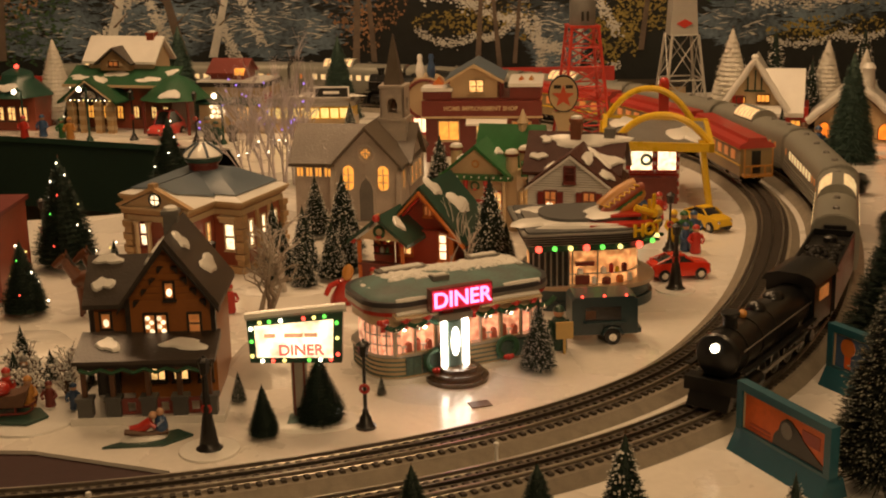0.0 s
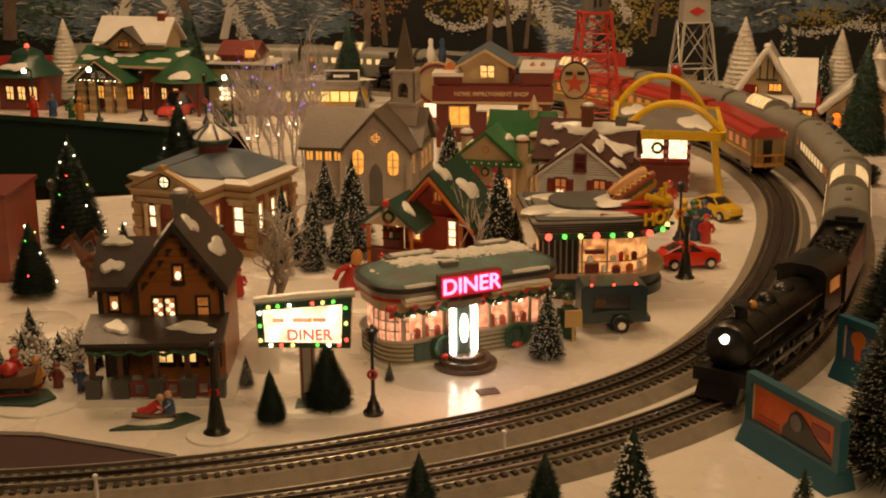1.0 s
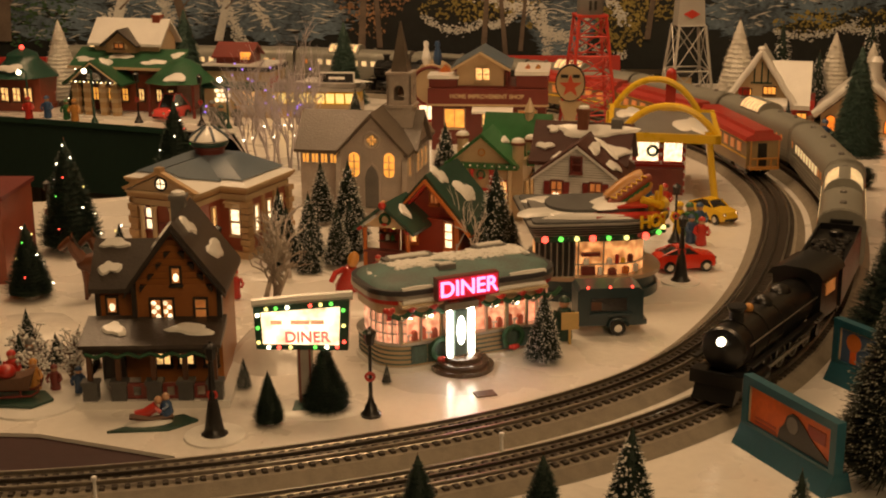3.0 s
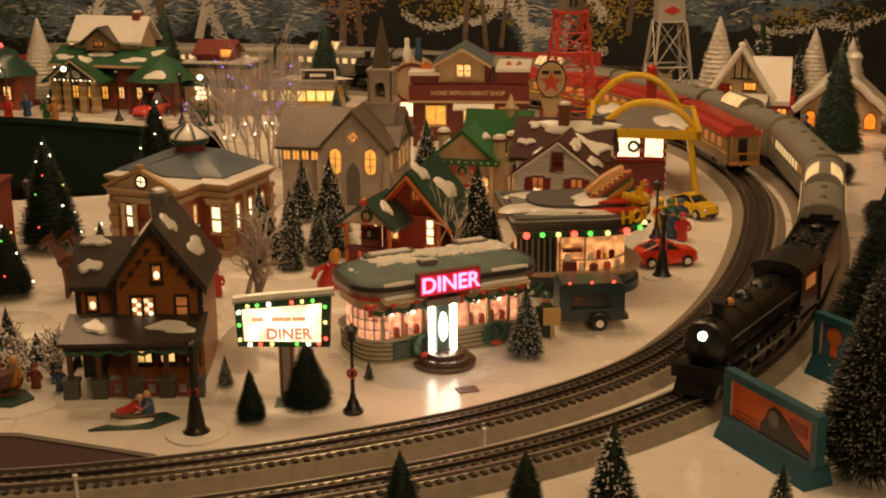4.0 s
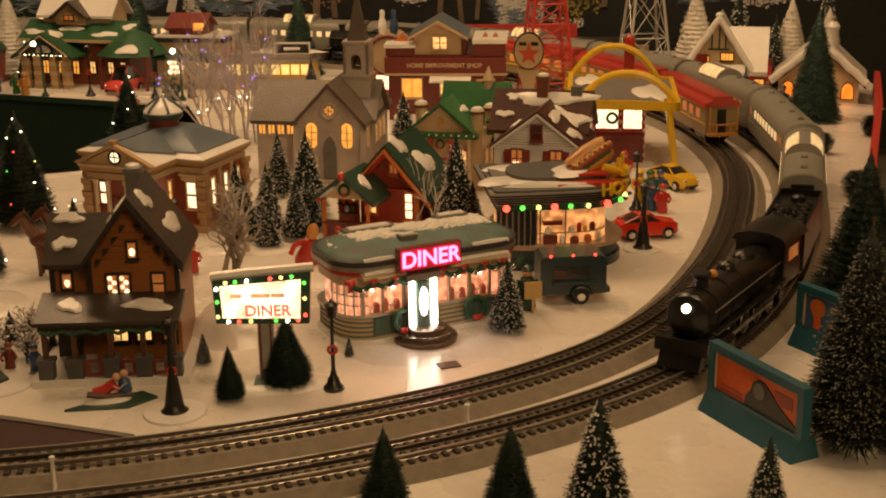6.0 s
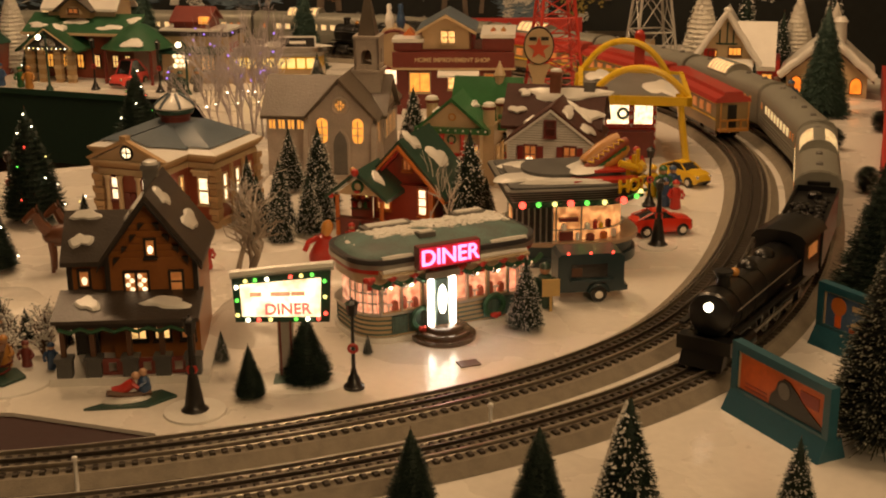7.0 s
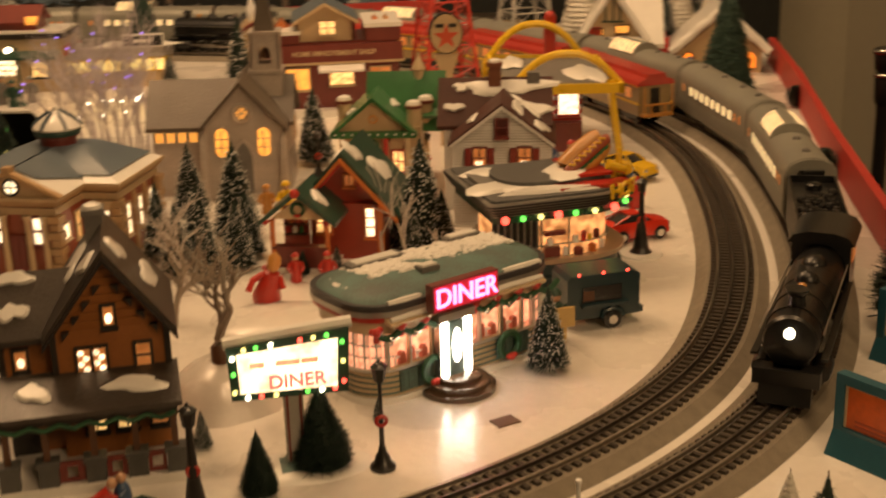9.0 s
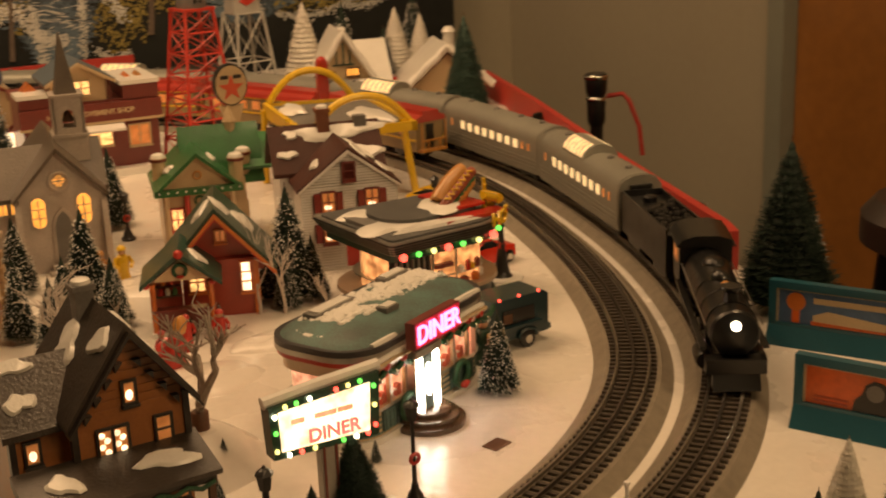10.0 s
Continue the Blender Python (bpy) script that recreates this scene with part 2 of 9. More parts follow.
# ---- mesh building ----
class M:
    """Collects vertices and faces of one mesh."""

    def __init__(self):
        self.v, self.f, self.k, self.slot = [], [], [], 0

    def add(self, vs, fs):
        o = len(self.v)
        self.v += [tuple(p) for p in vs]
        self.f += [[i + o for i in f] for f in fs]
        self.k += [self.slot] * len(fs)
        return self

    def box(self, x0, x1, y0, y1, z0, z1, m=None):
        vs = [(x, y, z) for z in (z0, z1) for x, y in ((x0, y0), (x1, y0), (x1, y1), (x0, y1))]
        if m:
            vs = [m @ Vector(p) for p in vs]
        return self.add(vs, [[3, 2, 1, 0], [4, 5, 6, 7], [0, 1, 5, 4], [1, 2, 6, 5], [2, 3, 7, 6], [3, 0, 4, 7]])

    def prism(self, poly, a, b, axis="y", m=None):
        """A polygon drawn in the two other axes, pushed from a to b along axis."""
        put = {"x": lambda p, s: (s, p[0], p[1]), "y": lambda p, s: (p[0], s, p[1]), "z": lambda p, s: (p[0], p[1], s)}[axis]
        n = len(poly)
        vs = [put(p, a) for p in poly] + [put(p, b) for p in poly]
        if m:
            vs = [m @ Vector(p) for p in vs]
        return self.add(vs, [list(range(n))[::-1], list(range(n, 2 * n))] + [[i, (i + 1) % n, n + (i + 1) % n, n + i] for i in range(n)])

    def lathe(self, prof, n=16, c=(0, 0, 0), sx=1.0, sy=1.0, m=None):
        """A profile of (radius, height) turned round the upright axis through c."""
        vs, fs = [], []
        for r, z in prof:
            for i in range(n):
                a = 2 * math.pi * i / n
                vs.append(Vector((c[0] + sx * r * math.cos(a), c[1] + sy * r * math.sin(a), c[2] + z)))
        for j in range(len(prof) - 1):
            for i in range(n):
                k = (i + 1) % n
                fs.append([j * n + i, j * n + k, (j + 1) * n + k, (j + 1) * n + i])
        fs += [list(range(n))[::-1], [(len(prof) - 1) * n + i for i in range(n)]]
        if m:
            vs = [m @ p for p in vs]
        return self.add(vs, fs)

    def tube(self, pts, r, n=6, r2=None):
        pts = [Vector(p) for p in pts]
        vs, fs = [], []
        last = len(pts) - 1
        for j, p in enumerate(pts):
            d = (pts[min(j + 1, last)] - pts[max(j - 1, 0)]).normalized()
            u = d.orthogonal().normalized() if abs(d.z) > 0.95 else d.cross(Vector((0, 0, 1))).normalized()
            w = d.cross(u)
            rr = r if r2 is None else r + (r2 - r) * j / last
            for i in range(n):
                a = 2 * math.pi * i / n
                vs.append(p + (u * math.cos(a) + w * math.sin(a)) * rr)
        for j in range(last):
            for i in range(n):
                k = (i + 1) % n
                fs.append([j * n + i, j * n + k, (j + 1) * n + k, (j + 1) * n + i])
        fs += [list(range(n))[::-1], [last * n + i for i in range(n)]]
        return self.add(vs, fs)

    def ball(self, c, r, n=10, k=6, sz=1.0, sx=1.0, sy=1.0):
        prof = [(max(1e-5, r * math.sin(math.pi * j / k)), -r * sz * math.cos(math.pi * j / k)) for j in range(k + 1)]
        return self.lathe(prof, n, c, sx, sy)

    def ring(self, c, R, r, n=20, k=6, m=None):
        """An upright ring facing the front."""
        vs, fs = [], []
        for i in range(n):
            a = 2 * math.pi * i / n
            for j in range(k):
                b = 2 * math.pi * j / k
                q = R + r * math.cos(b)
                vs.append(Vector((c[0] + q * math.cos(a), c[1] + r * math.sin(b), c[2] + q * math.sin(a))))
        for i in range(n):
            for j in range(k):
                fs.append([i * k + j, i * k + (j + 1) % k, (i + 1) % n * k + (j + 1) % k, (i + 1) % n * k + j])
        return self.add(vs, fs)

    def mesh(self, name, mats, smooth=40):
        me = bpy.data.meshes.new(name)
        me.from_pydata(self.v, [], self.f)
        for m in mats:
            me.materials.append(m)
        if len(mats) > 1:
            me.polygons.foreach_set("material_index", self.k)
        b = bmesh.new()
        b.from_mesh(me)
        bmesh.ops.recalc_face_normals(b, faces=b.faces)
        b.to_mesh(me)
        b.free()
        me.polygons.foreach_set("use_smooth", [smooth > 0] * len(me.polygons))
        if smooth:
            me.set_sharp_from_angle(angle=radians(smooth))
        return me


def part(name, m, material, parent, label="", at=None, kind=""):
    """One mesh under a thing or a part. m: an M, or a mesh to share."""
    mats = material if isinstance(material, (list, tuple)) else [material]
    ob = new(name, m.mesh(name, mats) if isinstance(m, M) else m)
    ob.parent = parent
    if at is not None:
        ob.matrix_basis = at
    return tagged(ob, label, kind=kind)


def thing(name, label, category, x=0, y=0, z=0, rz=0, group="", kind="", s=1.0):
    ob = new(name)
    ob.empty_display_size = 0.02
    ob.matrix_basis = pose(x, y, z, 0, 0, rz) @ Matrix.Scale(s, 4)
    return tagged(ob, label, category, group, kind)


def single(name, m, material, label, category, at=None, group="", kind=""):
    mats = material if isinstance(material, (list, tuple)) else [material]
    ob = new(name, m.mesh(name, mats) if isinstance(m, M) else m)
    if at is not None:
        ob.matrix_basis = at
    return tagged(ob, label, category, group, kind)


TEXTS = {}


def text_mesh(s, size, depth, material, swell=0.026):
    key = (s, size, material.name)
    if key not in TEXTS:
        cu = bpy.data.curves.new("lettering", "FONT")
        cu.body, cu.size, cu.extrude, cu.align_x, cu.align_y, cu.offset = s, size, depth, "CENTER", "CENTER", size * swell
        ob = bpy.data.objects.new("lettering", cu)
        scene.collection.objects.link(ob)
        bpy.context.view_layer.update()
        me = bpy.data.meshes.new_from_object(ob.evaluated_get(bpy.context.evaluated_depsgraph_get()))
        bpy.data.objects.remove(ob)
        me.materials.clear()
        me.materials.append(material)
        TEXTS[key] = me
    return TEXTS[key]


FRONT = lambda x, y, z, rz=0: pose(x, y, z, 0, 0, rz)
WIN = {}


def grid_plate(m, xs, zs, y0, y1):
    """One connected frame of bars: every second cell both ways is an opening."""
    nx, nz = len(xs), len(zs)
    vs = [(x, y, z) for y in (y0, y1) for z in zs for x in xs]
    n = nx * nz
    solid = lambda i, k: 0 <= i < nx - 1 and 0 <= k < nz - 1 and not (i % 2 and k % 2)
    fs = []
    for i in range(nx - 1):
        for k in range(nz - 1):
            if not solid(i, k):
                continue
            a, b, c, d = k * nx + i, k * nx + i + 1, (k + 1) * nx + i + 1, (k + 1) * nx + i
            fs += [[a, b, c, d], [n + d, n + c, n + b, n + a]]
            for p, q, out in ((a, b, (i, k - 1)), (b, c, (i + 1, k)), (c, d, (i, k + 1)), (d, a, (i - 1, k))):
                if not solid(*out):
                    fs.append([q, p, n + p, n + q])
    return m.add(vs, fs)


def window(parent, x, y, z, w, h, lit, frame_mat, rz=0, nx=2, nz=2, bar=0.0013, shutter=None, sill=True):
    """A window facing the front, turned by rz: frame with bars in a mesh of its own, the pane under it. z: its foot."""
    key = (round(w, 4), round(h, 4), lit.name, frame_mat.name, nx, nz, sill)
    if key not in WIN:
        t = 0.0022
        xs, zs = [-w / 2 - t, -w / 2], [-t, 0]
        for i in range(1, nx):
            u = -w / 2 + w * i / nx
            xs += [u - bar / 2, u + bar / 2]
        for i in range(1, nz):
            u = h * i / nz
            zs += [u - bar / 2, u + bar / 2]
        f = grid_plate(M(), xs + [w / 2, w / 2 + t], zs + [h, h + t], -0.0026, 0.001)
        WIN[key] = f.mesh("window", [frame_mat]), M().box(-w / 2, w / 2, -0.0007, 0.0006, 0, h).mesh("pane", [lit])
    a, b = WIN[key]
    ob = part("window", a, None, parent, at=FRONT(x, y, z, rz))
    part("pane", b, None, ob)
    if sill:
        part("sill", M().box(-w / 2 - 0.003, w / 2 + 0.003, -0.0045, 0.001, -0.0042, -0.0023), frame_mat, ob)
    if shutter:
        for sgn in (-1, 1):
            part("shutter", M().box(-0.004, 0.004, -0.003, 0.001, 0, h), shutter, ob, at=pose(sgn * (w / 2 + 0.0068), 0, 0))
    return ob


def gable(m, x0, x1, y0, y1, z0, ze, zr, axis="y"):
    """A block with a gable: the ridge runs along axis."""
    if axis == "y":
        c = (x0 + x1) / 2
        return m.prism([(x0, z0), (x1, z0), (x1, ze), (c, zr), (x0, ze)], y0, y1, "y")
    c = (y0 + y1) / 2
    return m.prism([(y0, z0), (y1, z0), (y1, ze), (c, zr), (y0, ze)], x0, x1, "x")


def gable_roof(m, x0, x1, y0, y1, ze, zr, axis="y", over=0.006, th=0.005):
    if axis == "y":
        c, w = (x0 + x1) / 2, (x1 - x0) / 2
        k = (zr - ze) / w
        for s in (-1, 1):
            m.prism([(c, zr + 0.001), (c + s * (w + over), zr - k * (w + over) + 0.001), (c + s * (w + over), zr - k * (w + over) + th), (c, zr + th * 1.2)], y0 - over, y1 + over, "y")
    else:
        c, w = (y0 + y1) / 2, (y1 - y0) / 2
        k = (zr - ze) / w
        for s in (-1, 1):
            m.prism([(c, zr + 0.001), (c + s * (w + over), zr - k * (w + over) + 0.001), (c + s * (w + over), zr - k * (w + over) + th), (c, zr + th * 1.2)], x0 - over, x1 + over, "x")
    return m


def patch(m, o, u, v, cu, cv, ru, rv, seed=0, th=0.0028, n=18):
    """Snow with an uneven outline, lying on the slope that starts at o and runs along u and v."""
    rnd = random.Random(seed)
    o, u, v = Vector(o), Vector(u).normalized(), Vector(v).normalized()
    nn = u.cross(v).normalized()
    if nn.z < 0:
        nn = -nn
    ph = [rnd.uniform(0, 6.28) for _ in range(3)]
    top, foot = [], []
    for i in range(n):
        a = 2 * math.pi * i / n
        k = 1 + 0.22 * math.sin(2 * a + ph[0]) + 0.16 * math.sin(3 * a + ph[1]) + 0.12 * math.sin(5 * a + ph[2])
        p = o + u * (cu + ru * k * math.cos(a)) + v * (cv + rv * k * math.sin(a))
        q = o + u * (cu + 0.8 * ru * k * math.cos(a)) + v * (cv + 0.8 * rv * k * math.sin(a))
        foot.append(p + nn * 0.0004)
        top.append(q + nn * th)
    vs = foot + top
    return m.add(vs, [[i, (i + 1) % n, n + (i + 1) % n, n + i] for i in range(n)] + [[n + i for i in range(n)]])


def gable_snow(m, x0, x1, y0, y1, ze, zr, axis, spots, th=0.005, over=0.006):
    """Snow spots on a gable roof: (side -1 or 1, along 0..1, down 0..1, half length, half height, seed)."""
    for s, a, d, ru, rv, seed in spots:
        if axis == "y":
            c, w = (x0 + x1) / 2, (x1 - x0) / 2
            k = (zr - ze) / w
            o, u, v = (c, y0, zr + th * 1.15), (0, 1, 0), (s, 0, -k)
            run, fall = y1 - y0, math.hypot(w, zr - ze)
        else:
            c, w = (y0 + y1) / 2, (y1 - y0) / 2
            k = (zr - ze) / w
            o, u, v = (x0, c, zr + th * 1.15), (1, 0, 0), (0, s, -k)
            run, fall = x1 - x0, math.hypot(w, zr - ze)
        patch(m, o, u, v, a * run, d * fall, ru, rv, seed)
    return m


# ---- the setting ----
# the curve of the inner track's centre, front to back round the right-hand side
KNOTS = [(-1.5, -0.262), (-1.0, -0.262), (-0.6, -0.26), (-0.38, -0.25), (-0.22, -0.222), (-0.117, -0.19), (-0.013, -0.149), (0.10, -0.092), (0.163, -0.049),
         (0.231, 0.01), (0.308, 0.104), (0.407, 0.302), (0.485, 0.537), (0.538, 0.775), (0.545, 0.97), (0.519, 1.166), (0.447, 1.363), (0.345, 1.56),
         (0.2, 1.72), (0.02, 1.86), (-0.2, 1.97), (-0.5, 2.06), (-1.0, 2.1), (-1.6, 2.1)]


def curve_line(knots, step=0.008):
    k = np.array([knots[0]] + list(knots) + [knots[-1]], float)
    pts = []
    for i in range(1, len(k) - 2):
        p0, p1, p2, p3 = k[i - 1:i + 3]
        for t in np.linspace(0, 1, 40, endpoint=False):
            pts.append(0.5 * (2 * p1 + (p2 - p0) * t + (2 * p0 - 5 * p1 + 4 * p2 - p3) * t * t + (3 * p1 - p0 - 3 * p2 + p3) * t ** 3))
    pts = np.array(pts)
    s = np.r_[0, np.cumsum(np.hypot(*np.diff(pts, axis=0).T))]
    g = np.arange(0, s[-1], step)
    pts = np.c_[np.interp(g, s, pts[:, 0]), np.interp(g, s, pts[:, 1])]
    w = np.hanning(41)
    w /= w.sum()
    pad = np.r_[np.repeat(pts[:1], 20, 0), pts, np.repeat(pts[-1:], 20, 0)]
    out = np.c_[np.convolve(pad[:, 0], w, "valid"), np.convolve(pad[:, 1], w, "valid")][12:-12]
    return out


def normals(line):
    t = np.gradient(line, axis=0)
    t /= np.hypot(t[:, 0], t[:, 1])[:, None]
    return np.c_[t[:, 1], -t[:, 0]]


GAP = 0.090
INNER = curve_line(KNOTS)
OUTER = INNER + normals(INNER) * GAP


class Line:
    def __init__(self, pts):
        self.p = pts
        self.s = np.r_[0, np.cumsum(np.hypot(*np.diff(pts, axis=0).T))]

    def at(self, s):
        return Vector((float(np.interp(s, self.s, self.p[:, 0])), float(np.interp(s, self.s, self.p[:, 1])), 0))

    def near(self, x, y):
        return float(self.s[np.argmin(np.hypot(self.p[:, 0] - x, self.p[:, 1] - y))])


def sweep(line, prof, closed=True):
    """A profile of (offset outwards, height) drawn along a line on the ground."""
    nrm = normals(line)
    m = M()
    k = len(prof)
    vs, fs = [], []
    for (x, y), (nx, ny) in zip(line, nrm):
        vs += [(x + nx * o, y + ny * o, z) for o, z in prof]
    for i in range(len(line) - 1):
        for j in range(k if closed else k - 1):
            a, b = j, (j + 1) % k
            fs.append([i * k + a, i * k + b, (i + 1) * k + b, (i + 1) * k + a])
    return m.add(vs, fs)


# the snow-painted board: front village, the neck and the far table, one sheet with the gap cut out at its left
board = M()
OUTLINE = [(-0.95, -0.085), (-0.36, -0.110), (-0.215, -0.159), (-0.16, -0.27), (-0.16, -0.62), (0.72, -0.62), (0.80, -0.2), (0.585, 0.20), (0.604, 0.30), (0.741, 0.73), (0.884, 1.15), (1.022, 1.62),
           (1.05, 2.16), (-1.9, 2.2), (-1.9, 1.98), (-0.94, 1.645), (-0.60, 1.515), (-0.47, 1.48), (-0.40, 1.25), (-0.46, 1.0), (-0.545, 0.885), (-0.62, 0.86), (-0.95, 0.80)]
board.prism(OUTLINE, -0.004, 0.0, "z")
board = single("ground", board, SNOW, "white snow-painted layout board", "ground", kind="structure")
table = M().box(-1.9, -0.10, -0.70, 0.2, -0.03, -0.0045)
single("table_top", table, MAROON, "dark maroon painted table top under the snow board", "table", kind="structure")
single("table_apron", M().box(-1.9, 0.8, -0.64, -0.62, -0.9, -0.02), DGREEN, "dark green table side", "table", kind="structure")


def strip(poly, z0, z1, th=0.008):
    m = M()
    for (ax, ay), (bx, by) in zip(poly, poly[1:]):
        d = Vector((bx - ax, by - ay, 0)).normalized()
        n = Vector((-d.y, d.x, 0)) * th
        m.prism([(ax, ay), (bx, by), (bx + n.x, by + n.y), (ax + n.x, ay + n.y)], z0, z1, "z")
    return m


single("fascia_left", strip([(-1.9, 1.975), (-0.945, 1.64), (-0.605, 1.51)], -0.16, -0.002), DGREEN, "dark green front board of the far table", "table edge", kind="structure")
single("fascia_left_lip", strip([(-1.9, 1.972), (-0.946, 1.637), (-0.606, 1.507)], -0.010, 0.002, 0.004), DKGR, "green edging along the far table", "table edge", kind="structure")
single("fascia_near", strip([(-0.545, 0.888), (-0.62, 0.863), (-0.95, 0.803)], -0.2, -0.019), DGREEN, "dark green side of the near table", "table edge", kind="structure")
single("fascia_right", strip([(0.584, 0.255), (0.606, 0.30), (0.743, 0.73), (0.886, 1.15), (0.995, 1.51)], -0.12, 0.050, 0.012), REDPAINT, "red painted upstand along the board", "table edge", kind="structure")
single("fascia_back", M().box(-1.9, 0.42, 2.19, 2.202, -0.1, 0.07), REDPAINT, "red painted upstand at the back", "table edge", kind="structure")

LEGW = mat("table_leg_wood", (0.20, 0.12, 0.06), 0.6, vary=0.3, scale=30)
for x, y in ((-1.8, 2.08), (-1.0, 1.9), (0.0, 2.08), (0.95, 2.08), (0.0, 1.1), (0.72, 0.95), (-0.25, 0.75), (0.5, 0.3), (0.62, -0.5), (-0.08, -0.5), (-0.5, 0.7), (-0.9, 0.7)):
    single("table_leg", M().box(x - 0.035, x + 0.035, y - 0.035, y + 0.035, -0.92, -0.004), LEGW, "square wooden leg under the layout board", "table leg", kind="structure")
for x, y in ((-1.8, -0.55), (-0.9, -0.55), (-1.8, 0.1), (-0.9, 0.1)):
    single("table_leg", M().box(x - 0.035, x + 0.035, y - 0.035, y + 0.035, -0.92, -0.03), LEGW, "square wooden leg under the table top", "table leg", kind="structure")
# room
single("floor", M().box(-3.5, 1.72, -3.2, 2.5, -0.94, -0.92), CARPET, "dark room floor", "floor", kind="structure")
single("ceiling", M().box(-3.5, 1.72, -3.2, 2.5, 2.25, 2.3), CEIL, "pale room ceiling", "ceiling", kind="structure")
single("wall_north", M().box(-3.5, 1.72, 2.40, 2.5, -0.92, 2.25), WALLP, "beige painted room wall", "wall", kind="structure")
single("wall_west", M().box(-3.5, -3.4, -3.2, 2.4, -0.92, 2.25), WALLP, "beige painted room wall", "wall", kind="structure")
single("wall_south", M().box(-3.4, 1.72, -3.2, -3.1, -0.92, 2.25), WALLP, "beige painted room wall", "wall", kind="structure")
wall = M().box(1.62, 1.72, 1.30, 2.40, -0.92, 2.25).box(1.62, 1.72, -3.1, 0.36, -0.92, 2.25).box(1.62, 1.72, 0.36, 1.30, 1.13, 2.25)
single("wall_east", wall, WALLP, "beige painted room wall with a door", "wall", kind="structure")
door = thing("door_1", "closed orange-brown wooden room door in a grey frame", "door", 1.66, 0.83, -0.92, kind="structure")
fr = M().box(-0.06, 0.02, 0.42, 0.47, 0, 2.05).box(-0.06, 0.02, -0.47, -0.42, 0, 2.05).box(-0.06, 0.02, -0.47, 0.47, 2.0, 2.05)
part("door_frame", fr, FRAMEP, door, "grey painted frame")
leaf = part("door_leaf", M().box(-0.02, 0.02, -0.418, 0.418, 0.005, 1.998), DOORW, door)
part("closer", M().box(-0.06, -0.021, 0.30, 0.40, 1.86, 1.93), STEEL, leaf, "dark door closer")

# painted backdrop: board with brushed shapes of a winter lake and trees
NIGHT = mat("backdrop_night_paint", (0.009, 0.012, 0.011), 0.7, vary=0.6, scale=6, second=(0.002, 0.003, 0.003))
LAKE = mat("backdrop_lake_paint", (0.16, 0.23, 0.30), 0.7, vary=0.5, scale=14, second=(0.03, 0.045, 0.06))
STROKE = mat("backdrop_white_paint", (0.66, 0.66, 0.62), 0.7, vary=0.3, scale=30)
LEAF1 = mat("backdrop_olive_paint", (0.34, 0.27, 0.07), 0.7, vary=0.5, scale=30)
LEAF2 = mat("backdrop_rust_paint", (0.36, 0.20, 0.10), 0.7, vary=0.5, scale=30)
GREENP = mat("backdrop_green_paint", (0.05, 0.12, 0.05), 0.7, vary=0.5, scale=30)
back = thing("backdrop", "dark painted backdrop of a winter lake and trees", "backdrop", 0, 2.30, 0, kind="structure")
part("panel", M().box(-3.3, 1.37, 0, 0.02, -0.3, 1.1), NIGHT, back)


def daubs(mtl, name, spots, n, w, h, seed, depth):
    """Many small brush marks scattered in ellipses (x, z, half width, half height)."""
    rnd = random.Random(seed)
    m = M()
    for x, z, a, b in spots:
        for _ in range(int(n * a * b * 900) + 6):
            r, t = math.sqrt(rnd.random()), rnd.uniform(0, 6.28)
            px, pz = x + a * r * math.cos(t), z + b * r * math.sin(t)
            ww, hh = w * rnd.uniform(0.4, 1.5), h * rnd.uniform(0.4, 1.5)
            k = rnd.uniform(-0.4, 0.4)
            m.add([(px - ww, -depth, pz - k * ww), (px, -depth - 0.0006, pz - hh), (px + ww, -depth, pz + k * ww), (px, -depth - 0.0006, pz + hh)], [[0, 1, 2, 3]])
    return part(name, m, mtl, back, kind="stuff")


daubs(LAKE, "lake_marks", [(-1.0, 0.26, 0.6, 0.16), (0.27, 0.22, 0.13, 0.14), (0.27, 0.22, 0.12, 0.13), (0.95, 0.24, 0.22, 0.10), (0.98, 0.25, 0.2, 0.08), (0.98, 0.25, 0.2, 0.08), (-0.45, 0.26, 0.24, 0.16), (-2.0, 0.3, 0.6, 0.3), (-0.2, 0.6, 1.4, 0.2)], 16, 0.022, 0.0034, 3, 0.002)
daubs(STROKE, "ripple_marks", [(-1.0, 0.26, 0.55, 0.15), (0.27, 0.24, 0.12, 0.10), (0.27, 0.2, 0.1, 0.10), (0.95, 0.26, 0.2, 0.07), (0.95, 0.26, 0.2, 0.07), (-0.45, 0.27, 0.2, 0.13)], 4.2, 0.014, 0.0013, 4, 0.003)
daubs(LEAF1, "olive_leaf_marks", [(0.52, 0.25, 0.12, 0.10), (0.52, 0.24, 0.10, 0.09), (0.03, 0.33, 0.22, 0.05), (0.1, 0.26, 0.06, 0.08), (1.12, 0.27, 0.16, 0.06), (0.0, 0.36, 0.3, 0.04)], 30, 0.0045, 0.0036, 5, 0.004)
daubs(LEAF2, "rust_leaf_marks", [(-0.24, 0.27, 0.12, 0.12), (-1.3, 0.3, 0.2, 0.1)], 26, 0.0042, 0.0038, 6, 0.004)
daubs(GREENP, "green_leaf_marks", [(-1.18, 0.22, 0.14, 0.14), (0.75, 0.3, 0.2, 0.08), (-0.6, 0.36, 0.3, 0.06)], 20, 0.006, 0.0045, 7, 0.004)
snowy = M()
